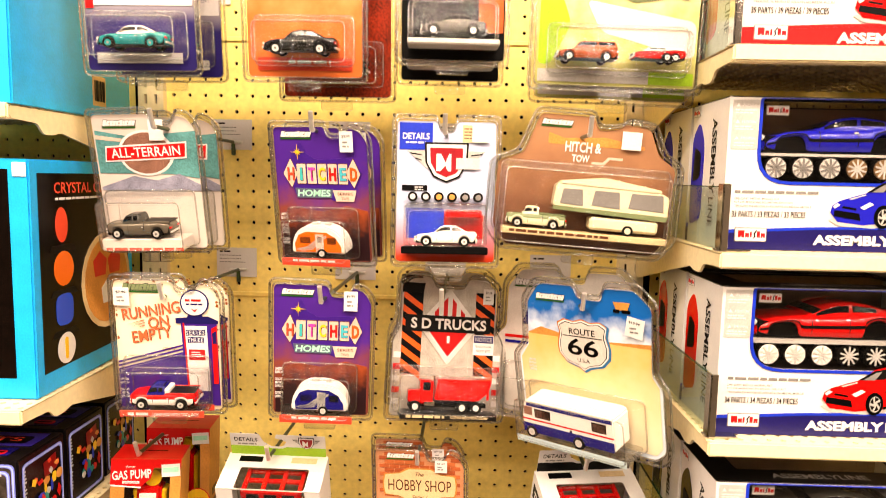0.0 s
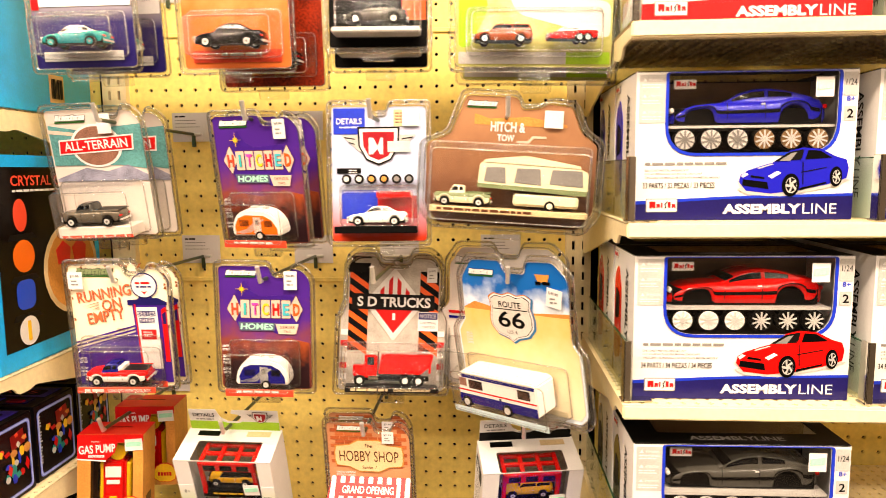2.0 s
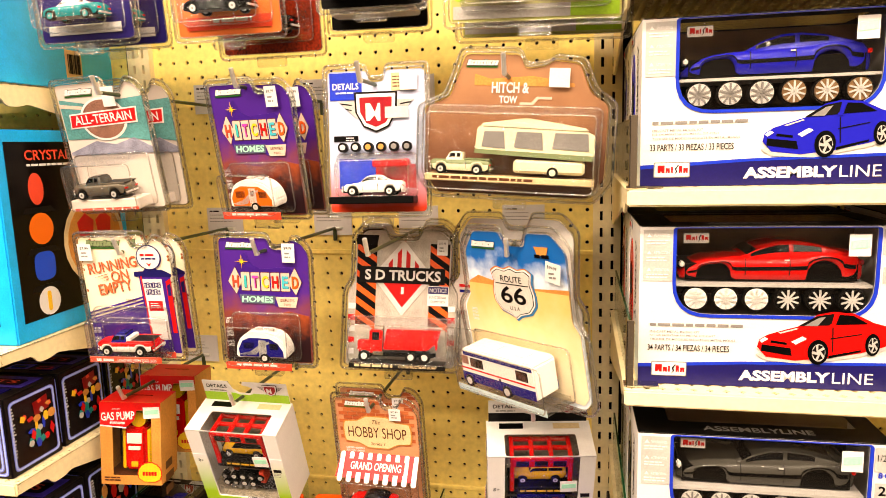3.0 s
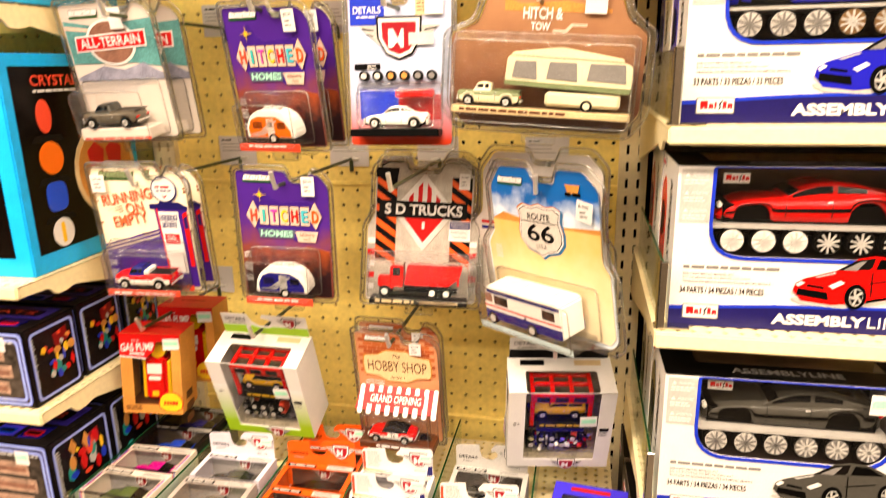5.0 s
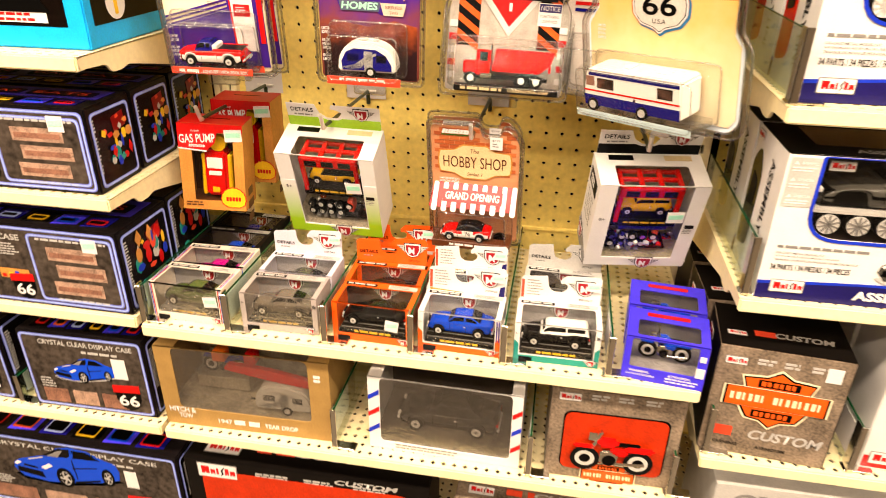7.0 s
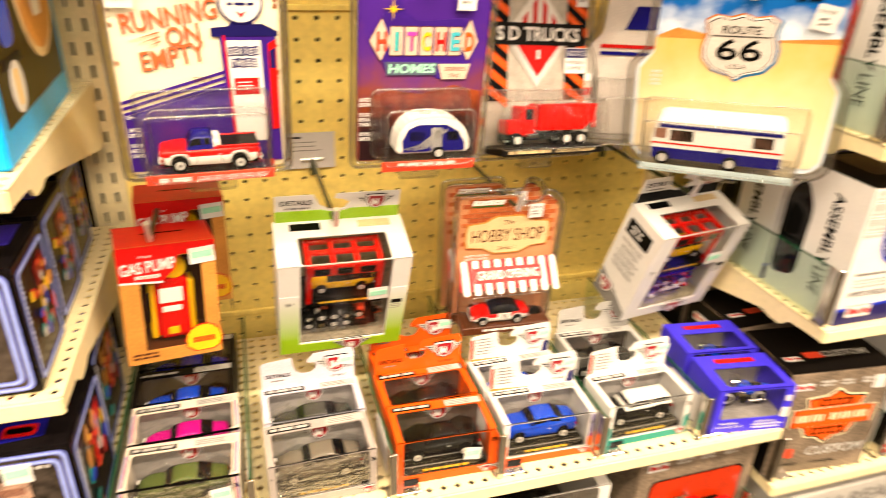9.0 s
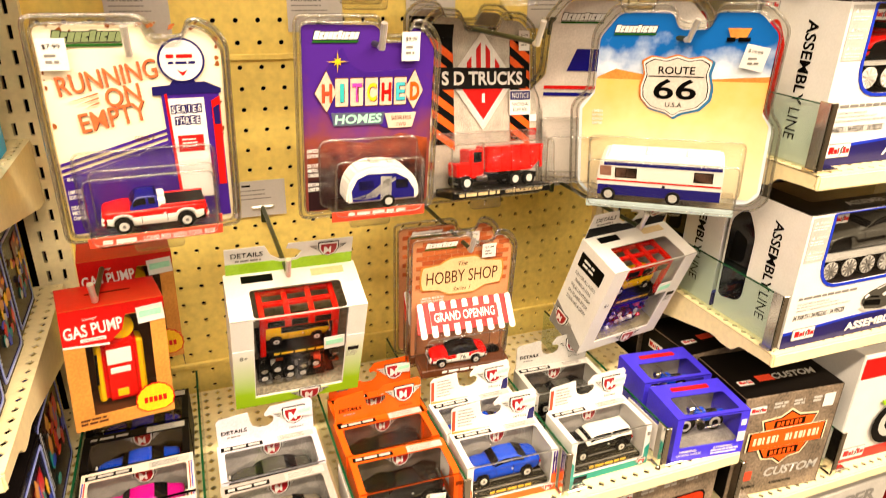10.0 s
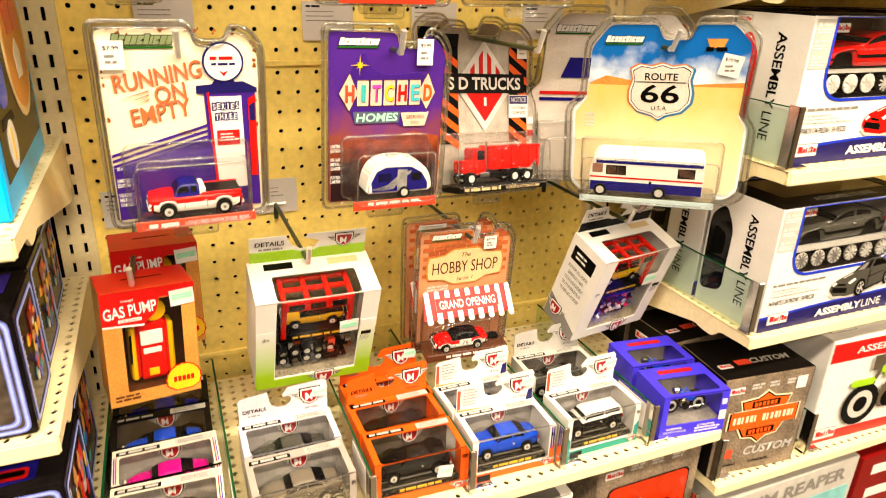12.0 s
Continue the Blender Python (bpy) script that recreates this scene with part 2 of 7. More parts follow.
def flat(parent, pts, material, layer, name="printed_panel", r=0.0, face=None, label=""):
    """A printed patch that lies on the front of its thing."""
    bm = plate(fillet(pts, r) if r else pts, -layer * LAY, -layer * LAY + LAY * 0.8)
    if face is not None:
        bmesh.ops.transform(bm, verts=bm.verts, matrix=face)
    return part(name, bm, material, parent, label)


def bars(parent, x0, z0, w, n, h, gap, material, layer, name="small_print", face=None, seed=1):
    rnd = random.Random(seed)
    bms = []
    for i in range(n):
        x, end, z = x0, x0 + w * (rnd.uniform(0.72, 1.0) if n > 1 else 1.0), z0 - i * gap
        while x < end - h * 0.4:
            k = min(rnd.uniform(1.6, 4.6) * h, end - x)
            bms.append(plate(rect(x, x + k, z - h, z), -layer * LAY, -layer * LAY + LAY * 0.8))
            x += k + 0.7 * h
    if name == "model_name":
        for b in bms:
            part(name, b, material, parent)
        return None
    bm = merge(*bms)
    if face is not None:
        bmesh.ops.transform(bm, verts=bm.verts, matrix=face)
    return part(name, bm, material, parent)


def perforated(nx, nz, pitch, shape, r, depth, margin=(0, 0, 0, 0), stretch=1.0):
    """A sheet in x and z with real holes; its front is at y = 0 and it starts at the origin."""
    verts, faces, shared = [], [], {}
    n = 8
    ang = [math.pi / 4 * i for i in range(n)]
    sq = [(0.5, 0), (0.5, 0.5), (0, 0.5), (-0.5, 0.5), (-0.5, 0), (-0.5, -0.5), (0, -0.5), (0.5, -0.5)]
    px, pz = pitch
    for ix in range(nx):
        for iz in range(nz):
            cx, cz = (ix + 0.5) * px, (iz + 0.5) * pz
            edge = []
            for dx, dz in sq:
                key = (round(2 * ix + 1 + 2 * dx), round(2 * iz + 1 + 2 * dz))
                if key not in shared:
                    shared[key] = len(verts)
                    verts.append((cx + dx * px, 0, cz + dz * pz))
                edge.append(shared[key])
            b = len(verts) - n
            for a in ang:
                if shape == "round":
                    dx, dz = r * math.cos(a), r * math.sin(a)
                elif shape == "diamond":
                    k = r / (abs(math.cos(a)) + abs(math.sin(a)))
                    dx, dz = k * math.cos(a), k * math.sin(a)
                else:
                    k = r / max(abs(math.cos(a)), abs(math.sin(a)))
                    dx, dz = k * math.cos(a), k * math.sin(a) * stretch
                verts.append((cx + dx, 0, cz + dz))
            for i in range(n):
                verts.append((verts[b + n + i][0], depth, verts[b + n + i][2]))
            for i in range(n):
                j = (i + 1) % n
                faces.append((edge[i], edge[j], b + n + j, b + n + i))
                faces.append((b + n + i, b + n + j, b + 2 * n + j, b + 2 * n + i))
    me = bpy.data.meshes.new("perforated_sheet")
    me.from_pydata(verts, [], faces)
    me.update()
    return me


# ---- the store around the shelves ----
BOARD_Y = 1.21
FLOOR = mat("vinyl_floor", (0.24, 0.21, 0.17), 0.4, var=0.15, scale=3)
CEIL = mat("ceiling_tile", (0.78, 0.76, 0.72), 0.9, var=0.06, scale=5)
WALL = mat("store_wall", (0.30, 0.26, 0.21), 0.7, var=0.1, scale=2)


def structure(name, bm, material, label, category):
    ob = part(name, bm, material, None, label)
    return tagged(ob, "", category, "", "structure")


structure("floor", box(-4, 4, -3.2, 1.6, -0.06, 0.0), FLOOR, "worn beige vinyl store floor", "floor")
structure("ceiling", box(-4, 4, -3.2, 1.6, 3.0, 3.1), CEIL, "off-white tiled store ceiling", "ceiling")
structure("wall_south", box(-4, 4, -3.3, -3.2, 0, 3.0), WALL, "plain beige wall behind the aisle", "wall")
structure("wall_west", box(-4.1, -4, -3.2, 1.6, 0, 3.0), WALL, "plain beige side wall", "wall")
structure("wall_east", box(4, 4.1, -3.2, 1.6, 0, 3.0), WALL, "plain beige side wall", "wall")
# the north sheet is coloured near black so the peg holes look unlit
structure("wall_north", box(-4, 4, 1.30, 1.38, 0, 3.0), HOLE_SHADE, "near-black sheet painted as the shade behind the pegboard holes", "wall")


def pegboard(x0, cols, z0, rows, label):
    me = perforated(cols, rows, (0.0254, 0.0254), "round", 0.0031, 0.005)
    ob = part("pegboard", me, PEG, None, label)
    ob.location = (x0, BOARD_Y, z0)
    tagged(ob, "", "pegboard", "pegboard panels", "structure")
    w = cols * 0.0254
    part("seam_lip", box(0, w, -0.004, 0.004, rows * 0.0254 - 0.004, rows * 0.0254 + 0.003, 0.001), PEG, ob)
    part("lower_lip", box(0, w, -0.0025, 0.004, -0.004, 0.0002, 0.001), PEG, ob)
    return ob


Z_SEAM = 1.2074 + 8.5 * 0.0254
COL0 = -0.3284 - 1.5 * 0.0254
for bx, cols in ((COL0, 29), (COL0 - 0.787, 29), (COL0 + 0.787, 29)):
    pegboard(bx, cols, Z_SEAM - 16 * 0.0254 - 0.001, 16, "cream perforated pegboard panel with round holes")
    pegboard(bx, cols, Z_SEAM + 0.002, 16, "cream perforated pegboard panel with round holes")
    pegboard(bx, cols, Z_SEAM - 32 * 0.0254 - 0.004, 16, "cream perforated pegboard panel with round holes")
    pegboard(bx, cols, Z_SEAM + 16 * 0.0254 + 0.005, 16, "cream perforated pegboard panel with round holes")


def upright(x):
    me = perforated(2, 72, (0.0165, 0.0254), "slot", 0.0022, 0.006, stretch=3.3)
    ob = thing("upright_post", at(x - 0.0165, BOARD_Y - 0.012, 0.35), "cream slotted steel shelving upright", "upright", "shelving uprights", "structure")
    part("slotted_face", me, CREAM, ob)
    part("post_side", merge(box(-0.004, 0.0, 0, 0.04, 0, 1.83), box(0.033, 0.037, 0, 0.04, 0, 1.83)), CREAM, ob)


for ux in (-0.3865, 0.3865, 1.165, -1.165):
    upright(ux)


def shelf(x0, x1, z, label, group, y0=0.845, deep=False):
    """A steel shelf with a perforated deck, a rolled front lip and tapered end brackets."""
    w = x1 - x0
    ob = thing("shelf", at(x0, y0, z), label, "shelf", group)
    n = int(w / 0.0155)
    d = BOARD_Y - 0.015 - y0
    me = perforated(n, int((d - 0.004) / 0.0155), (w / n, 0.0155), "diamond", 0.0042, 0.002)
    me.transform(Matrix.Rotation(radians(-90), 4, "X"))
    me.transform(Matrix.Translation((0, 0.004, 0)))
    part("deck", me, CREAM, ob)
    part("front_lip", box(0, w, 0, 0.006, -0.017, 0.0005, 0.002, 2), CREAM, ob)
    part("lip_return", box(0.002, w - 0.002, 0.006, 0.018, -0.017, -0.0145, 0.0008), CREAM, ob)
    for bx in (0.0015, w - 0.0045):
        pts = [(0.006, -0.002), (d, -0.002), (d, -0.075), (d - 0.02, -0.075), (0.10, -0.026), (0.085, -0.030), (0.065, -0.030), (0.055, -0.018), (0.006, -0.0155)]
        bm = plate(fillet(pts, 0.006), 0, 0.003)
        bmesh.ops.transform(bm, verts=bm.verts, matrix=Matrix.Translation((bx, 0, 0)) @ Matrix.Rotation(radians(90), 4, "Z") @ Matrix.Scale(-1, 4, (0, 1, 0)))
        bmesh.ops.recalc_face_normals(bm, faces=bm.faces)
        part("end_bracket", bm, CREAM, ob)
    return ob


RX0, RX1, LX0, LX1 = 0.392, 1.150, -1.150, -0.380
R_SHELF = (1.763, 1.545, 1.335, 1.116, 0.877, 0.62)
L_SHELF = (1.690, 1.345, 1.168, 0.991, 0.795, 0.56)
M_SHELF = (0.982, 0.795, 0.56)
for z in R_SHELF:
    shelf(RX0, RX1, z, "cream enamelled steel shelf with perforated deck", "shelves beside the pegboard")
for z in L_SHELF:
    shelf(LX0, LX1, z, "cream enamelled steel shelf with perforated deck", "shelves beside the pegboard")
for z in M_SHELF:
    shelf(-0.372, 0.374, z, "cream enamelled steel shelf with perforated deck", "shelves under the pegboard", 0.842)


# ---- toy vehicles (parts of their packs) ----
def wheels(toy, spots, r, half, rim=SILVER, tw=0.005):
    for x, z in spots:
        for s in (-1, 1):
            y = s * half
            part("wheel", rod((x, y - tw / 2, z), (x, y + tw / 2, z), r, 18), TYRE, toy)
            part("rim", rod((x, y - tw / 2 - 0.0005, z), (x, y + tw / 2 + 0.0005, z), r * 0.62, 14), rim, toy)


def hull(pts, half, bev):
    return plate(pts, -half, half, bev)


def scaled(pts, L, x0=0.0, z0=0.0):
    return [(x0 + x * L, z0 + z * L) for x, z in pts]


TRUCK_BODY = [(0.0, 0.09), (0.0, 0.20), (0.02, 0.225), (0.27, 0.235), (0.52, 0.24), (0.99, 0.24), (1.0, 0.10), (0.97, 0.07), (0.04, 0.07)]
CAR_BODY = [(0.0, 0.08), (0.02, 0.16), (0.10, 0.19), (0.30, 0.215), (0.62, 0.22), (0.80, 0.235), (0.97, 0.235), (1.0, 0.20), (0.99, 0.08), (0.93, 0.06), (0.05, 0.06)]
CAR_CAB = [(0.30, 0.21), (0.42, 0.315), (0.50, 0.335), (0.66, 0.33), (0.84, 0.235), (0.80, 0.22)]
CAR_WIN = [(0.345, 0.225), (0.435, 0.303), (0.50, 0.317), (0.64, 0.312), (0.755, 0.24), (0.73, 0.23)]


def shell_over(sections, caps=True):
    """A smooth shell drawn over a row of equal open or closed sections."""
    bm = bmesh.new()
    rows = [[bm.verts.new(p) for p in sec] for sec in sections]
    for u, v in zip(rows, rows[1:]):
        for i in range(len(u) - 1):
            bm.faces.new((u[i], u[i + 1], v[i + 1], v[i]))
    if caps:
        bm.faces.new(rows[0])
        bm.faces.new(rows[-1][::-1])
    for f in bm.faces:
        f.smooth = True
    bmesh.ops.recalc_face_normals(bm, faces=bm.faces)
    return bm


def upper_line(pts):
    k = max(range(len(pts)), key=lambda i: pts[i][0])
    k0 = min(range(len(pts)), key=lambda i: pts[i][0])
    run = [p for p in pts[k0:k + 1]]
    return [p[0] for p in run], [p[1] for p in run]


FLANK = ((0.86, 0.0), (0.965, 0.20), (1.0, 0.42), (0.995, 0.58), (0.965, 0.80), (0.87, 0.945), (0.60, 1.01), (0.25, 1.035))


def toy_car(pack, m, L, paint, roof=None, rim=SILVER, name="toy_car", body=CAR_BODY, cab=CAR_CAB, win=CAR_WIN, axles=(0.19, 0.79), lower=None, stripe=None, arches=()):
    """A small die-cast car facing -x, centred over its own middle, standing on z = 0."""
    half, r = L * 0.185, L * 0.078
    ux, uz = upper_line(body)
    spots = tuple(axles) + tuple(arches)
    ra = 0.098 if arches else 0.090
    xs = sorted({round(0.006 + 0.988 * i / 26, 4) for i in range(27)} | {round(min(0.99, max(0.01, ax + ra * c)), 4) for ax in spots for c in (-1.0, -0.93, -0.7, -0.35, 0.0, 0.35, 0.7, 0.93, 1.0)})

    def section(x, grow=0.0, lo=0, hi=8):
        zt, zb = float(np.interp(x, ux, uz)), 0.058
        for ax in spots:
            if abs(x - ax) < ra:
                zb = max(zb, 0.072 + math.sqrt(ra * ra - (x - ax) ** 2))
        zb = min(zb, zt - 0.03)
        wd = half * (1 - 0.26 * abs(2 * x - 1) ** 5)
        return [((x - 0.5) * L, -(wd * w + grow), (zb + (zt - zb) * h) * L) for w, h in FLANK[lo:hi]]

    def whole(x):
        one = section(x)
        return one + [(p[0], -p[1], p[2]) for p in one[::-1]]

    b = shell_over([whole(x) for x in xs])
    bmesh.ops.transform(b, verts=b.verts, matrix=m)
    toy = part(name, b, paint, pack)
    cx, cz = upper_line(cab)
    c0, c1 = cx[0], cx[-1]

    def house(x, grow=0.0):
        zt = float(np.interp(x, cx, cz))
        zb = min(float(np.interp(x, ux, uz)) - 0.012, zt - 0.004)
        top = max(0.0, min(1.0, (zt - 0.215) / 0.12))
        k = half / L
        ys = (0.88 * k, (0.88 - 0.05 * top) * k, (0.88 - 0.19 * top) * k, (0.88 - 0.27 * top) * k, 0.42 * k, 0.15 * k)
        zs = (0.0, 0.30, 0.84, 0.965, 1.0, 1.012)
        one = [((x - 0.5) * L, -(y * L + grow), (zb + (zt - zb) * h) * L + (grow if h > 0.9 else 0)) for y, h in zip(ys, zs)]
        return one + [(p[0], -p[1], p[2]) for p in one[::-1]]

    hx = [c0 + (c1 - c0) * i / 20 for i in range(21)]
    kids = [("cabin", shell_over([house(x) for x in hx]), roof or paint)]
    wx = sorted(p[0] for p in win)
    mid = (wx[0] + wx[-1]) / 2 + 0.03
    for w0, w1 in ((wx[0], mid - 0.012), (mid + 0.012, wx[-1])):
        if w1 - w0 < 0.05:
            continue
        for side in (0, 1):
            rows = []
            for i in range(7):
                x = w0 + (w1 - w0) * i / 6
                h = house(x, 0.0004)
                q = h[1:3] if not side else h[-3:-1]
                a, c = Vector(q[0]), Vector(q[1])
                rows.append([a.lerp(c, 0.12), a.lerp(c, 0.94)])
            kids.append(("side_window", shell_over(rows, False), GLASS))
    slope = [(x, (float(np.interp(x + 0.004, cx, cz)) - float(np.interp(x - 0.004, cx, cz))) / 0.008) for x in hx]
    for sgn, nm in ((1, "windscreen"), (-1, "rear_window")):
        run = [x for x, g in slope[1:-1] if sgn * g > 0.42]
        if len(run) > 1:
            kids.append((nm, shell_over([house(x, 0.0005)[3:9] for x in run], False), GLASS))
    under = [("underbody", box(-L * 0.47, L * 0.47, -half * 0.82, half * 0.82, L * 0.05, L * 0.15), BLACK)]
    for dx in (0.36, 0.60):
        for side in (-1, 1):
            q = [[(p[0], p[1] * -side, p[2]) for p in section(x, 0.0003, 1, 6)] for x in (dx - 0.003, dx + 0.003)]
            under.append(("door_line", shell_over(q, False), DARK))
    for side in (-1, 1):
        y = side * half * 0.66
        under.append(("headlight", box(-L * 0.499, -L * 0.472, y - L * 0.030, y + L * 0.030, L * 0.125, L * 0.160, L * 0.008, 2), WPAINT))
        under.append(("tail_light", box(L * 0.478, L * 0.499, y - L * 0.034, y + L * 0.034, L * 0.145, L * 0.172, L * 0.004), RPAINT if paint is not RPAINT else DRED))
        under.append(("door_handle", box(L * 0.07, L * 0.095, side * half * 1.0 - 0.0006, side * half * 1.0 + 0.0006, L * 0.172, L * 0.180), SILVER))
    under += [("bumper", box(x - L * 0.018, x + L * 0.018, -half * 0.80, half * 0.80, L * 0.080, L * 0.108, L * 0.008, 2), SILVER) for x in ((-L * 0.492, L * 0.492) if not arches else ())]
    under.append(("grille", box(-L * 0.502, -L * 0.480, -half * 0.42, half * 0.42, L * 0.110, L * 0.158, L * 0.004), DARK))
    for lo, hi, mm, nm in ((0, 4, lower, "lower_panel"), (2, 4, stripe, "side_stripe")):
        if mm is not None:
            for side in (-1, 1):
                q = [[(p[0], p[1] * -side, p[2]) for p in section(x, 0.0003, lo, hi)] for x in xs if 0.03 < x < 0.97]
                under.append((nm, shell_over(q, False), mm))
    if body is TRUCK_BODY:
        under.append(("load_bed", box(L * 0.06, L * 0.475, -half * 0.74, half * 0.74, L * 0.236, L * 0.2475), DARK))
        under += [("bed_rail", box(L * 0.05, L * 0.485, s_ * half * 0.82 - L * 0.012, s_ * half * 0.82 + L * 0.012, L * 0.232, L * 0.256, L * 0.006), paint) for s_ in (-1, 1)]
    for n, k, mm in kids + under:
        bmesh.ops.transform(k, verts=k.verts, matrix=m)
        part(n, k, mm, toy)
    for ax in axles:
        for side in (-1, 1):
            for nm, rr, w, mm in (("wheel", r, 0.0052, TYRE), ("rim", r * 0.60, 0.0058, rim), ("hub_cap", r * 0.22, 0.0064, GREY)):
                y = side * half * 0.93
                k = rod(((ax - 0.5) * L, y - w / 2, r), ((ax - 0.5) * L, y + w / 2, r), rr, 18 if nm == "wheel" else 12)
                bmesh.ops.transform(k, verts=k.verts, matrix=m)
                part(nm, k, mm, toy)
    return toy


TRUCK_CAB = [(0.26, 0.23), (0.32, 0.345), (0.36, 0.36), (0.50, 0.36), (0.53, 0.34), (0.53, 0.23)]
TRUCK_WIN = [(0.295, 0.25), (0.335, 0.335), (0.50, 0.338), (0.50, 0.25)]
WAGON_CAB = [(0.27, 0.21), (0.37, 0.325), (0.42, 0.34), (0.94, 0.335), (0.98, 0.22)]
WAGON_WIN = [(0.325, 0.225), (0.40, 0.31), (0.90, 0.31), (0.92, 0.23)]


def toy_shell(pack, m, pts, half, paint, name, bev, kids=(), axle=(), r=0.008, rim=SILVER):
    """A trailer or coach: a thick outline with panels set on both sides."""
    b = hull(pts, half, bev)
    bmesh.ops.transform(b, verts=b.verts, matrix=m)
    toy = part(name, b, paint, pack)
    for n, kp, mm in kids:
        for s in (-1, 1):
            k = plate(kp, s * half - 0.0005, s * half + 0.0005)
            bmesh.ops.transform(k, verts=k.verts, matrix=m)
            part(n, k, mm, toy)
    for ax in axle:
        for s in (-1, 1):
            for nm, rr, w, mm in (("wheel", r, 0.005, TYRE), ("rim", r * 0.6, 0.006, rim)):
                y = s * (half - 0.001)
                k = rod((ax, y - w / 2, r * 0.9), (ax, y + w / 2, r * 0.9), rr, 16)
                bmesh.ops.transform(k, verts=k.verts, matrix=m)
                part(nm, k, mm, toy)
    return toy


def camper(pack, m, L, low, high):
    e = [(-0.5, 0.07), (-0.5, 0.20), (-0.46, 0.36), (-0.36, 0.49), (-0.20, 0.56), (0.10, 0.56), (0.30, 0.50), (0.43, 0.38), (0.50, 0.20), (0.49, 0.07)]
    band = [(-0.42, 0.10), (-0.44, 0.24), (-0.36, 0.40), (-0.22, 0.46), (0.16, 0.45), (0.32, 0.36), (0.42, 0.20), (0.42, 0.10)]
    kids = [("side_panel", scaled(band, L), low), ("side_window", scaled(rect(-0.34, -0.14, 0.25, 0.37), L), GLASS), ("side_window", scaled(rect(0.16, 0.33, 0.24, 0.36), L), GLASS),
            ("silver_swoosh", scaled([(-0.44, 0.14), (-0.20, 0.20), (-0.02, 0.34), (0.16, 0.40), (0.16, 0.36), (0.02, 0.28), (-0.10, 0.14), (-0.30, 0.11)], L), LGREY),
            ("door", scaled(rect(-0.05, 0.10, 0.10, 0.42), L), LGREY if low is NAVYP else high), ("door_window", scaled(rect(-0.02, 0.07, 0.27, 0.38), L), GLASS)]
    toy = toy_shell(pack, m, scaled(e, L), L * 0.19, high, "toy_camper", L * 0.03, kids, (L * 0.06,), L * 0.085)
    k = merge(box(-0.16 * L, -0.02 * L, -0.06 * L, 0.06 * L, 0.555 * L, 0.60 * L, 0.001), box(0.08 * L, 0.18 * L, -0.05 * L, 0.05 * L, 0.54 * L, 0.585 * L, 0.001))
    bmesh.ops.transform(k, verts=k.verts, matrix=m)
    part("roof_vent", k, LGREY, toy)
    k = rod((-0.66 * L, 0, 0.09 * L), (-0.48 * L, 0, 0.10 * L), 0.012 * L)
    bmesh.ops.transform(k, verts=k.verts, matrix=m)
    part("tow_bar", k, BLACK, toy)


NAVYP = mat("navy_paint", (0.04, 0.035, 0.30), 0.18, var=0.05)


# ---- hang cards ----
def hook(x, z, reach, tag=True, drop=0.0):
    """A pegboard hook with a straight rod, an upturned tip and, where there is one, its paper stock tag."""
    ob = thing("peg_hook", at(x, BOARD_Y, z), "green-grey steel peg hook with an upturned zinc tip", "hook", "peg hooks")
    part("rod", rod((0, -0.002, 0), (0, -reach, 0.004), 0.0026), GREENROD, ob)
    part("tip", merge(rod((0, -reach, 0.002), (0, -reach - 0.010, 0.024), 0.0029), rod((0, -reach + 0.004, 0.003), (0, -reach - 0.0005, 0.0045), 0.003)), STEEL, ob)
    part("cross_bar", rod((-0.013, -0.004, 0), (0.013, -0.004, 0), 0.0026), STEEL, ob)
    for px in (-0.0127, 0.0127):
        part("prong", rod((px, -0.004, 0), (px, 0.006, 0.002), 0.0024), STEEL, ob)
    part("stem", box(-0.003, 0.003, -0.006, -0.001, -0.021, 0.002, 0.001), GREENROD, ob)
    if tag:
        t = part("stock_tag", box(-0.036, 0.030, -0.0034, -0.0026, -0.012, 0.036), PAPER, ob, "pale paper stock tag with printed lines")
        bars(t, -0.031, 0.031, 0.02, 1, 0.0026, 0.005, BLACK, 7.2)
        bars(t, -0.031, 0.024, 0.045, 3, 0.0013, 0.0055, GREY, 7.2, seed=4)
    return ob


STD = [(-0.5, 0.5), (0.06, 0.5), (0.09, 0.41), (0.27, 0.41), (0.30, 0.49), (0.42, 0.465), (0.5, 0.38), (0.5, -0.5), (-0.5, -0.5)]
BOXY = [(-0.5, 0.5), (-0.09, 0.5), (-0.07, 0.42), (0.08, 0.42), (0.10, 0.5), (0.5, 0.5), (0.5, -0.5), (-0.5, -0.5)]
HEX = [(-0.44, 0.43), (-0.34, 0.5), (-0.17, 0.5), (-0.13, 0.42), (0.13, 0.42), (0.17, 0.5), (0.34, 0.5), (0.44, 0.43), (0.44, 0.12), (0.5, 0.04), (0.5, -0.5), (-0.5, -0.5), (-0.5, 0.04), (-0.44, 0.12)]
ROAD = [(-0.40, 0.38), (-0.30, 0.5), (-0.04, 0.5), (-0.01, 0.42), (0.14, 0.42), (0.16, 0.5), (0.36, 0.5), (0.46, 0.40), (0.44, 0.02), (0.5, -0.06), (0.5, -0.44), (0.44, -0.5), (-0.44, -0.5), (-0.5, -0.44), (-0.5, 0.02), (-0.42, 0.10)]
TOWED = [(-0.28, 0.5), (0.02, 0.5), (0.05, 0.40), (0.16, 0.42), (0.20, 0.46), (0.34, 0.44), (0.40, 0.25), (0.5, 0.16), (0.5, -0.36), (0.42, -0.5), (-0.42, -0.5), (-0.5, -0.36), (-0.5, 0.12), (-0.36, 0.20)]


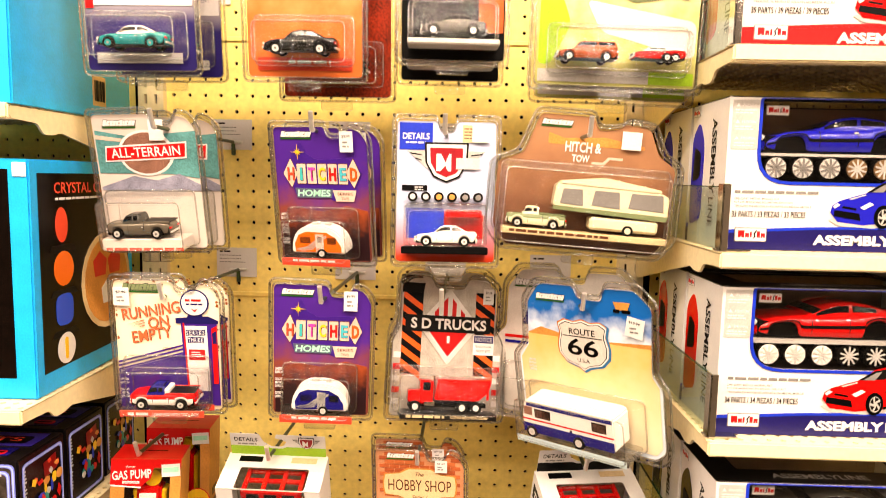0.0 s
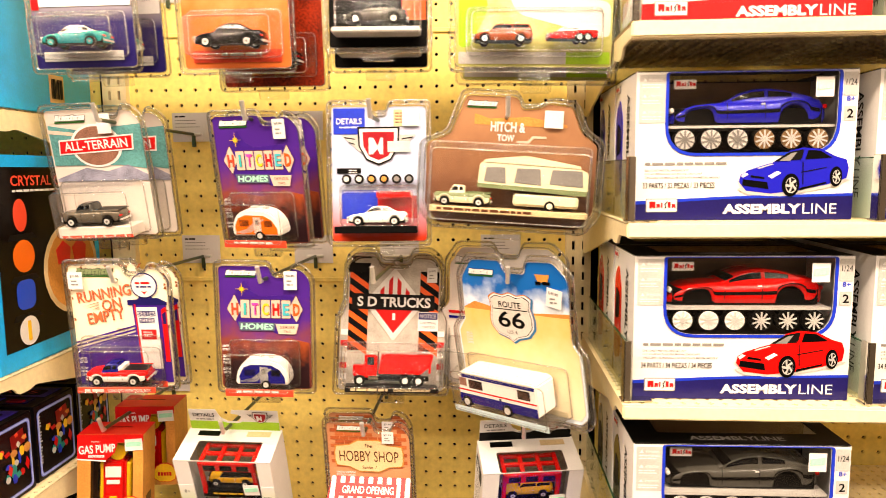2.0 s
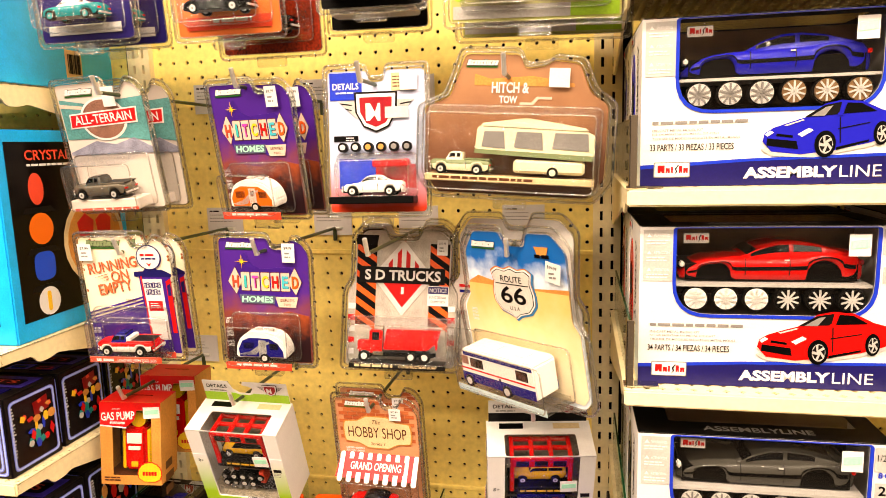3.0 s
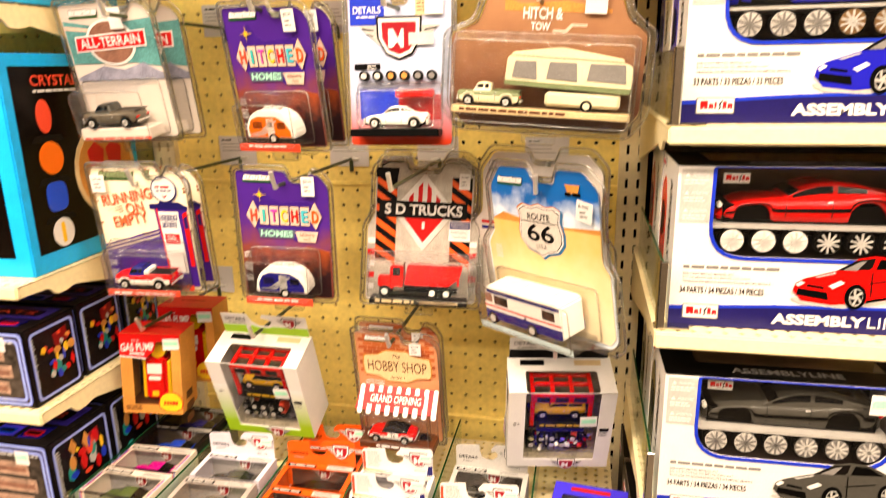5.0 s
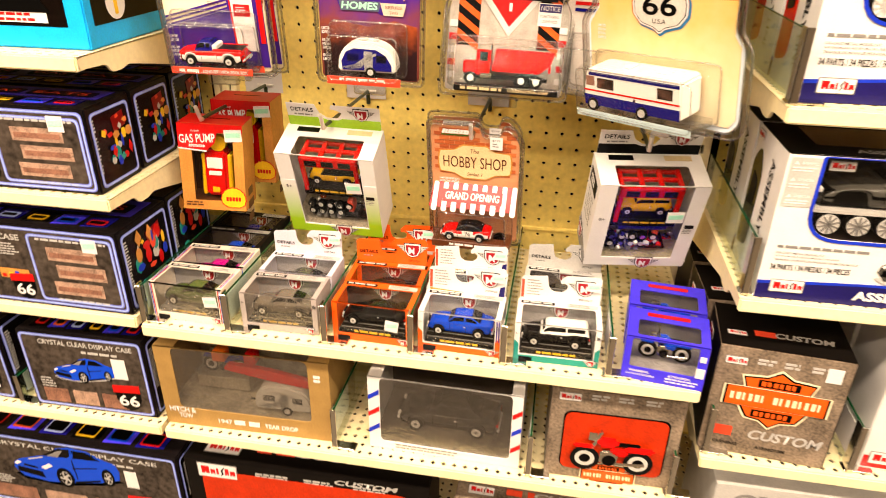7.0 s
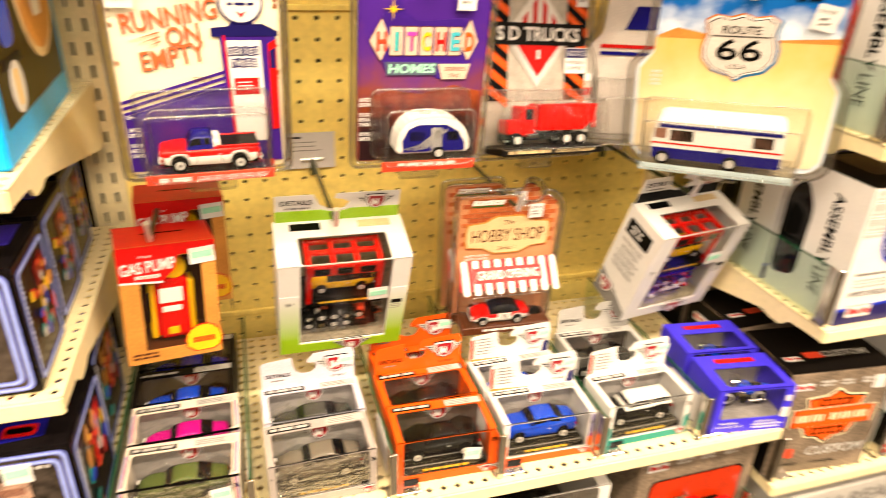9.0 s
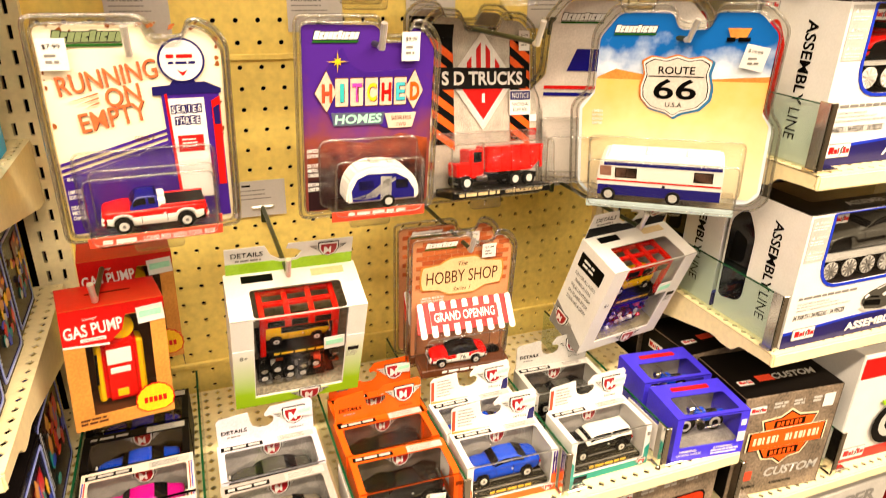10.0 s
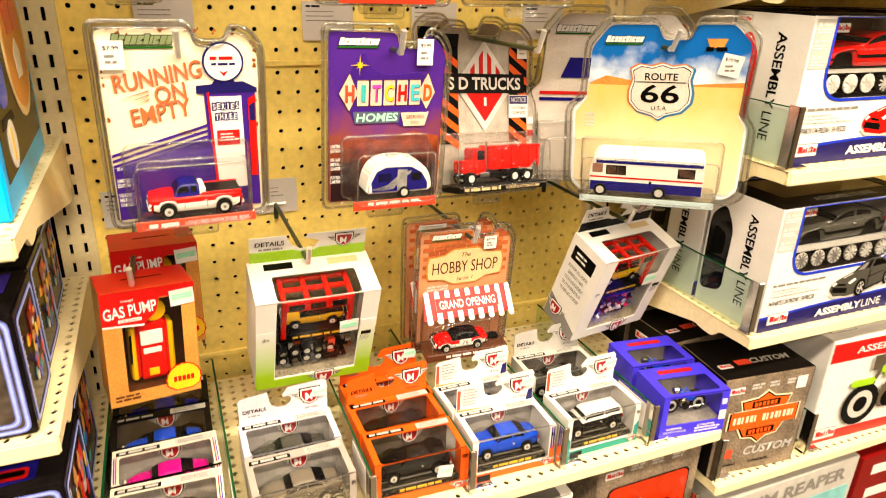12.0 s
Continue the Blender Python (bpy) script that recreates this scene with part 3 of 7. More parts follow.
def hang_card(m, W, H, outline, art, label, group, bubble, deep, rimless=False):
    """A printed card sealed in a clear blister, with a moulded bubble over the toy."""
    ob = thing("blister_card", m, label, "toy pack", group)
    pts = [(u * W, v * H) for u, v in outline]
    inner = [(x * 0.965, z * 0.97 - 0.001) for x, z in pts]
    part("card", plate(fillet(inner, 0.006), 0, 0.0008), art, ob)
    big = fillet([(x * 1.05, z * 1.045) for x, z in pts], 0.008)
    small = fillet([(x * 0.985, z * 0.985) for x, z in pts], 0.007)
    part("blister_rim", ring(big, small, -0.0030, 0.0022), RIM, ob, "moulded clear plastic rim")
    part("rim_bead", bead(big, -0.0008, 0.0016), BEAD, ob, "rounded clear rim")
    part("inner_bead", bead(small, -0.0034, 0.0010), BEAD, ob)
    if bubble:
        x0, x1, z0, z1 = bubble
        base = [(x0, z0), (x1, z0), (x1, z1), (x0, z1)]
        bm = bmesh.new()
        k = 0.006
        lo = [bm.verts.new((x, -0.005, z)) for x, z in fillet(base, 0.008)]
        top = [(x0 + k, z0 + k * 0.5), (x1 - k, z0 + k * 0.5), (x1 - k, z1 - k * 1.6), (x0 + k, z1 - k * 1.6)]
        hi = [bm.verts.new((x, -deep, z)) for x, z in fillet(top, 0.007)]
        for i in range(len(lo)):
            j = (i + 1) % len(lo)
            bm.faces.new((lo[i], lo[j], hi[j], hi[i]))
        bm.faces.new(hi)
        bmesh.ops.recalc_face_normals(bm, faces=bm.faces)
        bmesh.ops.bevel(bm, geom=[e for e in bm.edges if all(abs(v.co.y + deep) < 1e-6 for v in e.verts)], offset=0.003, segments=3, affect="EDGES")
        part("blister_bubble", bm, PLASTIC, ob, "clear moulded bubble over the toy")
        part("bubble_foot", bead(fillet(base, 0.008), -0.0045, 0.0011), BEAD, ob)
        part("bubble_edge", bead(fillet(top, 0.007), -deep + 0.0008, 0.0009), BEAD, ob)
    part("foot_tab", plate(fillet(rect(-0.02, 0.02, -H / 2 - 0.016, -H / 2 - 0.002), 0.004), -0.008, -0.002), RIM, ob)
    return ob


def maker_mark(ob, x, z, w, face=None, ink=None):
    """A slanted row of block shapes, edged in black, over a thin green underline."""
    n, h = 10, w * 0.17
    blocks = [(DARK, 2.0, 0.0006)] + [(ink or WHITE, 2.8, 0.0)]
    for mm, layer, e in blocks:
        a = x - w / 2
        for i in range(n):
            k = w / n * (0.96, 0.84, 0.78, 0.78, 0.90, 0.74, 0.42, 0.92, 0.88, 0.80)[i] * 1.04
            t = h * (0.62 if i in (0, 5) else 0.5)
            lo = z - h * 0.34
            pts = [(a + h * 0.30 - e, z + t + e), (a + k + h * 0.30 + e, z + t + e), (a + k + e, lo - e), (a - e, lo - e)]
            if i % 3 == 1 and not e:
                m_ = (lo + z + t) / 2
                pts = [pts[0], pts[1], (a + k * 0.9 + h * 0.22, m_ + h * 0.1), (a + k * 0.4 + h * 0.2, m_), (a + k * 0.95 + h * 0.1, m_ - h * 0.12), pts[2], pts[3]]
            bm = plate(pts, -layer * LAY, -(layer - 0.8) * LAY)
            if face is not None:
                bmesh.ops.transform(bm, verts=bm.verts, matrix=face)
            part("mark_block", bm, mm, ob)
            a += k + w / n * 0.10
    flat(ob, [(x - w / 2, z - h * 0.50), (x + w / 2 - 0.002, z - h * 0.50), (x + w / 2 - 0.003, z - h * 0.72), (x - w / 2 - 0.001, z - h * 0.72)], GREEN, 2.4, "maker_line", face=face)


def sticker(ob, x, z, w=0.017, h=0.021, turn=0, face=None, layer=11.0, price=None, mint=False):
    c, s = math.cos(radians(turn)), math.sin(radians(turn))
    pts = [(x + c * u - s * v, z + s * u + c * v) for u, v in ((-w / 2, h / 2), (w / 2, h / 2), (w / 2, -h / 2), (-w / 2, -h / 2))]
    flat(ob, pts, WHITE, layer, "price_sticker", face=face, label="white price sticker")
    if price:
        word(ob, price, x, z + h * 0.25, w * 0.62, h * 0.17, BLACK, layer + 1, turn, face=face)
        bars(ob, x - w * 0.28, z + h * 0.02, w * 0.5, 2, h * 0.08, h * 0.2, GREY, layer + 1, face=face)
    elif mint:
        flat(ob, [(x - w * 0.42, z + h * 0.2), (x + w * 0.42, z + h * 0.28), (x + w * 0.42, z - h * 0.1), (x - w * 0.42, z - h * 0.18)], MINT, layer + 1, "price_sticker", face=face)


def shield(x, z, w, h):
    return [(x - w / 2, z + h / 2), (x + w / 2, z + h / 2), (x + w * 0.48, z), (x + w * 0.30, z - h * 0.36), (x, z - h / 2), (x - w * 0.30, z - h * 0.36), (x - w * 0.48, z)]


def club_mark(ob, x, z, w, layer=3.0, face=None):
    """A red shield badge with a grey edge and two wings."""
    flat(ob, [(x - w, z + w * 0.30), (x + w, z + w * 0.30), (x + w * 0.5, z - w * 0.15), (x - w * 0.5, z - w * 0.15)], LGREY, layer, "badge_wing", face=face)
    for s in (-1, 1):
        for k in range(2):
            flat(ob, [(x + s * w * (0.62 + 0.02 * k), z + w * (0.20 - 0.13 * k)), (x + s * w * (0.93 - 0.12 * k), z + w * (0.25 - 0.13 * k)), (x + s * w * (0.90 - 0.12 * k), z + w * (0.21 - 0.13 * k)), (x + s * w * 0.62, z + w * (0.17 - 0.13 * k))], DARK, layer + 0.5, "wing_line", face=face)
    flat(ob, shield(x, z, w * 1.12, w * 1.02), DARK, layer + 1, "badge_edge", 0.001, face=face)
    flat(ob, shield(x, z, w * 1.02, w * 0.92), WHITE, layer + 2, "badge_edge", 0.001, face=face)
    flat(ob, shield(x, z, w * 0.84, w * 0.74), MAROON, layer + 3, "badge", 0.001, face=face)
    flat(ob, [(x - w * 0.26, z + w * 0.22), (x - w * 0.14, z + w * 0.22), (x - w * 0.02, z), (x + w * 0.06, z + w * 0.22), (x + w * 0.12, z + w * 0.22), (x + w * 0.12, z - w * 0.22), (x + w * 0.04, z - w * 0.22), (x - w * 0.03, z - w * 0.08), (x - w * 0.16, z - w * 0.22), (x - w * 0.26, z - w * 0.22)], WHITE, layer + 4, "badge", face=face)


def running_card(m):
    W, H = 0.132, 0.174
    ob = hang_card(m, W, H, STD, TAN2, "cream hang card with orange lettering and a red-white toy pickup", "hanging toy cards", (-0.055, 0.052, -0.081, -0.012), 0.038)
    maker_mark(ob, -0.028, 0.075, 0.05, None, SAGE)
    rnd = random.Random(11)
    for k in range(34):
        x, z = (rnd.uniform(-0.062, 0.056), 0.086 - abs(rnd.gauss(0, 0.0035))) if k % 2 else (rnd.choice((-0.062, 0.061)), rnd.uniform(-0.01, 0.085))
        r = rnd.uniform(0.0008, 0.0024)
        flat(ob, [(max(-0.0625, min(0.0625, x + r * rnd.uniform(0.5, 1.4) * math.cos(a * 1.05))), min(0.0855, z + r * rnd.uniform(0.5, 1.4) * math.sin(a * 1.05))) for a in range(5, -1, -1)], RUST, 1.4, "rust_print")
    for t, x, z, w, h in (("RUNNING", -0.020, 0.046, 0.072, 0.0150), ("ON", -0.011, 0.0315, 0.026, 0.0150), ("EMPTY", -0.020, 0.0150, 0.050, 0.0150)):
        word(ob, t, x + 0.0005, z - 0.0005, w, h, BROWN, 2.6, 10, 0.1, 0.008)
        word(ob, t, x, z, w, h, SALMON, 3.4, 10, 0.1, 0.006)
    for k in range(3):
        flat(ob, [(-0.050 + k * 0.006, 0.0275 - k * 0.0022), (-0.028, 0.0345 - k * 0.0036), (-0.028, 0.0333 - k * 0.0036)], SALMON, 3.2, "speed_line")
    word(ob, "SERIE 3", 0.000, -0.004, 0.014, 0.004, BROWN, 3.2)
    flat(ob, [(-0.063, -0.034), (0.02, -0.010), (0.02, -0.083), (-0.063, -0.083)], PURPLE, 2.0)
    for k in range(3):
        flat(ob, [(-0.063, -0.021 - k * 0.005), (0.02, 0.003 - k * 0.005), (0.02, 0.0005 - k * 0.005), (-0.063, -0.0235 - k * 0.005)], PURPLE, 2.4, "stripe")
    flat(ob, [(0.016, 0.034), (0.060, 0.034), (0.062, -0.080), (0.020, -0.080)], PURPLE, 3.0, "pump_picture")
    flat(ob, [(0.010, 0.037), (0.050, 0.040), (0.062, 0.034), (0.062, 0.030), (0.010, 0.030)], NAVY, 3.6, "pump_picture")
    flat(ob, [(0.020, 0.027), (0.048, 0.027), (0.050, -0.060), (0.024, -0.060)], WHITE, 4.2, "pump_picture")
    for w_, z in (("SERIES", 0.018), ("THREE", 0.0085)):
        for k, ch in enumerate(w_):
            x = 0.034 + (k - (len(w_) - 1) / 2) * 0.0040
            dz = 0.0006 * (k % 2)
            flat(ob, rect(x - 0.0019, x + 0.0019, z - 0.0037 + dz, z + 0.0037 + dz), NAVY, 4.8, "letter_tile")
            word(ob, ch, x, z + dz, 0.0010 if ch == "I" else 0.0026, 0.0054, WHITE, 5.6, bold=0.02)
    flat(ob, [(0.0535, 0.024), (0.0605, 0.028), (0.0605, -0.050), (0.0545, -0.050)], RED, 4.6, "pump_picture")
    flat(ob, [(0.0545, 0.018), (0.0595, 0.021), (0.0595, 0.004), (0.0550, 0.004)], NAVY, 5.2, "pump_picture")
    flat(ob, [(0.0185, 0.031), (0.0205, 0.031), (0.0245, -0.060), (0.0220, -0.060)], RED, 4.6, "pump_picture")
    flat(ob, rect(0.025, 0.045, -0.018, -0.004), RED, 4.8, "pump_picture")
    bars(ob, 0.028, -0.007, 0.014, 3, 0.001, 0.003, WHITE, 5.4)
    flat(ob, [(0.022, 0.036), (0.046, 0.036), (0.040, 0.044), (0.028, 0.044)], NAVY, 3.2, "pump_picture")
    part("pump_globe", disc(0.034, 0.057, 0.0175, -0.0021, -0.0016, 28), NAVY, ob)
    part("pump_globe", disc(0.034, 0.057, 0.0158, -0.0026, -0.0021, 28), WHITE, ob)
    bars(ob, 0.023, 0.062, 0.022, 1, 0.0028, 0.004, RED, 5.8)
    bars(ob, 0.024, 0.0565, 0.020, 1, 0.002, 0.004, NAVY, 5.8)
    flat(ob, [(0.030, 0.050), (0.034, 0.048), (0.038, 0.050), (0.034, 0.045)], RED, 5.9, "badge")
    part("toy_tray", box(-0.05, 0.05, -0.033, -0.004, -0.0755, -0.0715, 0.001), RIM, ob)
    part("toy_base", box(-0.052, 0.05, -0.034, -0.0325, -0.081, -0.0725, 0.0004), CORAL, ob, "coral plinth with a printed name bar")
    bars(ob, -0.042, -0.0752, 0.026, 1, 0.0036, 0.005, WHITE, 68.6)
    word(ob, "LONG BED WITH TOOL BOX", 0.016, -0.0770, 0.056, 0.0040, WHITE, 68.6, bold=0.02)
    word(ob, "8+", -0.058, -0.034, 0.005, 0.0034, WHITE, 3.8, bold=0.02)
    for k, t_ in enumerate(("LIMITED", "EDITION", "", "DIE-CAST", "METAL", "CHASSIS")):
        if t_:
            word(ob, t_, -0.0565, -0.045 - k * 0.0046, 0.010, 0.0034, WHITE, 3.8, bold=0.03)
    toy = toy_car(ob, at(0.0, -0.019, -0.0705), 0.080, RPAINT, NAVYP, SILVER, "toy_pickup", TRUCK_BODY, TRUCK_CAB, TRUCK_WIN, (0.19, 0.78), WPAINT, None)
    part("tool_box", box(-0.002, 0.008, -0.03, -0.008, -0.053, -0.046, 0.001), WPAINT, toy)
    sticker(ob, -0.053, 0.0645, 0.019, 0.023, price="$7.99")
    return ob


def hitched_card(m, low, high, group="hanging toy cards", text="purple-orange hang card with a toy caravan in a blister", wide=0.126):
    W, H = wide, 0.174
    ob = hang_card(m, W, H, STD, SUNSET, text, group, (-0.048, 0.046, -0.080, -0.016), 0.04)
    maker_mark(ob, -0.03, 0.074, 0.042)
    flat(ob, [(-0.058, -0.026), (-0.03, -0.018), (0.0, -0.022), (0.03, -0.014), (0.058, -0.020), (0.058, -0.084), (-0.058, -0.084)], DUSK, 1.2, "dusk_picture")
    flat(ob, [(-0.050, 0.028), (-0.038, 0.048), (-0.026, 0.066), (-0.018, 0.050), (-0.005, 0.043), (0.035, 0.046), (0.053, 0.028), (0.044, 0.010), (0.040, -0.008), (0.014, -0.008), (0.008, -0.003), (-0.034, -0.004), (-0.040, 0.012)], PURPLE, 2.0, "sign_shadow", 0.003)
    cols = (CORAL, mat("sign_aqua", (0.12, 0.55, 0.55), 0.35), mat("sign_pink", (0.75, 0.15, 0.55), 0.35), YELLOW, RED, mat("sign_sky", (0.15, 0.55, 0.62), 0.35), ORANGE)
    for i, ch in enumerate("HITCHED"):
        x = -0.040 + i * 0.0137
        p = [(x - 0.011, 0.026), (x, 0.046), (x + 0.009, 0.026), (x, 0.008)] if i in (0, 6) else rect(x - 0.0062, x + 0.0062, 0.013, 0.039)
        flat(ob, p, BROWN, 3.0, "sign_tile", 0.001)
        flat(ob, [(a * 0.94 + x * 0.06, b * 0.94 + 0.026 * 0.06) for a, b in p], BEIGE, 3.6, "sign_tile", 0.001)
        word(ob, ch, x + 0.0006, 0.0254, 0.0036 if ch == "I" else 0.0088, 0.0165, BROWN, 4.4, 0, 0, 0.03, "sign_letter")
        word(ob, ch, x, 0.026, 0.0036 if ch == "I" else 0.0088, 0.0165, cols[i], 5.2, 0, 0, 0.03, "sign_letter")
    flat(ob, [(-0.036, 0.008), (0.014, 0.007), (0.012, -0.004), (-0.034, -0.004)], mat("neon_board", (0.20, 0.22, 0.30), 0.4), 3.4, "sign_board")
    word(ob, "HOMES", -0.011, 0.002, 0.044, 0.0085, MINT, 4.2, 0, 0.1, 0.03)
    flat(ob, [(0.014, 0.006), (0.045, 0.006), (0.041, -0.008), (0.018, -0.008)], BEIGE, 4.4, "sign_board")
    word(ob, "SERIES", 0.030, 0.0015, 0.02, 0.0036, BROWN, 5.2)
    word(ob, "TWO", 0.030, -0.0045, 0.01, 0.0034, BROWN, 5.2)
    star = []
    for i in range(16):
        r = (0.0095, 0.0018, 0.0045, 0.0018)[i % 4]
        star.append((-0.030 + r * math.sin(i * math.pi / 8), 0.053 + r * math.cos(i * math.pi / 8)))
    flat(ob, star, YELLOW, 4.6, "sign_star")
    for k, t_ in enumerate(("LIMITED", "EDITION", "", "DIE-CAST", "METAL", "CHASSIS", "", "EDITION", "LIMITEE")):
        if t_:
            word(ob, t_, -0.0535, -0.026 - k * 0.0046, 0.010, 0.0034, WHITE, 3.0, bold=0.03)
    part("toy_tray", box(-0.044, 0.043, -0.035, -0.004, -0.077, -0.0725, 0.001), RIM, ob)
    part("toy_base", box(-0.045, 0.044, -0.036, -0.0345, -0.083, -0.0735, 0.0004), CORAL, ob, "coral plinth with a printed name bar")
    bars(ob, -0.03, -0.0748, 0.058, 1, 0.003, 0.005, WHITE, 72.6)
    camper(ob, at(0.004, -0.021, -0.0722), 0.070, low, high)
    sticker(ob, 0.036, 0.066, 0.017, 0.025, price="$9.99")
    return ob


def wedge_card(m):
    """The off-road pack."""
    W, H = 0.138, 0.178
    ob = hang_card(m, W, H, STD, DUST, "off-white hang card with red banner and toy truck", "hanging toy cards", (-0.060, 0.058, -0.083, -0.010), 0.042)
    maker_mark(ob, -0.03, 0.074, 0.045)
    flat(ob, [(-0.064, 0.066), (-0.02, 0.058), (0.066, 0.064), (0.066, 0.004), (0.03, 0.010), (-0.064, 0.012)], TEAL2, 2.0)
    flat(ob, [(-0.064, 0.060), (-0.064, 0.055), (-0.02, 0.050), (-0.02, 0.054)], BEIGE, 2.6, "road_picture")
    part("emblem", disc(0.0, 0.037, 0.029, -0.0014, -0.001, 26, 1.25), WHITE, ob)
    part("emblem", disc(0.0, 0.037, 0.026, -0.0018, -0.0014, 26, 1.25), CLAY, ob)
    flat(ob, [(-0.052, 0.046), (0.054, 0.051), (0.052, 0.030), (-0.054, 0.026)], WHITE, 4.2, "banner")
    flat(ob, [(-0.050, 0.044), (0.052, 0.049), (0.050, 0.032), (-0.052, 0.028)], RED, 4.8, "banner")
    word(ob, "ALL-TERRAIN", 0.0, 0.0385, 0.09, 0.012, WHITE, 5.6, 2, 0, 0.015)
    flat(ob, [(-0.064, -0.006), (-0.02, 0.008), (0.01, 0.002), (0.04, 0.010), (0.066, -0.004), (0.066, -0.012), (-0.064, -0.010)], mat("mountain_print", (0.42, 0.42, 0.50), 0.4, var=0.6, scale=60), 2.8, "mountain_picture")
    toy_car(ob, at(-0.006, -0.022, -0.066), 0.084, mat("pewter_paint", (0.34, 0.31, 0.26), 0.2, 0.4), GPAINT, SILVER, "toy_truck", TRUCK_BODY, TRUCK_CAB, TRUCK_WIN)
    part("toy_base", box(-0.055, 0.05, -0.036, -0.004, -0.082, -0.067, 0.001), DUST, ob)
    bars(ob, -0.05, -0.078, 0.10, 1, 0.004, 0.005, CORAL, 73)
    sticker(ob, 0.018, 0.066, 0.019, 0.026)
    return ob


def wheel_card(m):
    """The pack with spare wheels."""
    W, H = 0.130, 0.184
    ob = hang_card(m, W, H, BOXY, SKYRED, "blue-white-red hang card with spare wheels and a white toy car", "hanging toy cards", (-0.052, 0.052, -0.072, -0.016), 0.034)
    flat(ob, rect(-0.060, -0.018, 0.052, 0.086), BLUE, 2.0)
    word(ob, "DETAILS", -0.039, 0.069, 0.034, 0.008, WHITE, 3.0, 0, 0, 0.02)
    bars(ob, -0.052, 0.062, 0.026, 1, 0.002, 0.004, WHITE, 3.0)
    club_mark(ob, 0.0, 0.036, 0.050, 3.0)
    flat(ob, rect(0.012, 0.042, 0.028, 0.042), SILVER, 8.0, "badge")
    flat(ob, rect(0.02, 0.052, 0.062, 0.084), TAN, 2.4)
    bars(ob, 0.022, 0.080, 0.026, 4, 0.0014, 0.004, BROWN, 3.2)
    sticker(ob, 0.043, 0.073, 0.022, 0.022)
    flat(ob, rect(-0.056, -0.024, 0.0, 0.007), BLACK, 3.0)
    bars(ob, -0.04, 0.005, 0.014, 2, 0.0012, 0.003, WHITE, 4)
    for i in range(6):
        x = -0.042 + i * 0.0165
        part("spare_wheel", rod((x, -0.012, -0.008), (x, -0.005, -0.008), 0.0062, 16), TYRE, ob)
        part("spare_rim", rod((x, -0.0128, -0.008), (x, -0.006, -0.008), 0.0036, 12), SILVER if i < 2 else (GREY if i > 3 else KRAFT), ob)
    flat(ob, rect(-0.05, -0.002, -0.060, -0.022), BLUE, 2.4)
    flat(ob, rect(-0.002, 0.05, -0.060, -0.030), RED, 2.4)
    part("cargo_rack", box(-0.002, 0.045, -0.022, -0.008, -0.034, -0.024, 0.002), RPAINT, ob)
    part("toy_base", box(-0.055, 0.052, -0.034, -0.004, -0.079, -0.070, 0.001), BLACK, ob)
    toy_car(ob, at(0.0, -0.02, -0.0695), 0.078, WPAINT, None, SILVER)
    return ob


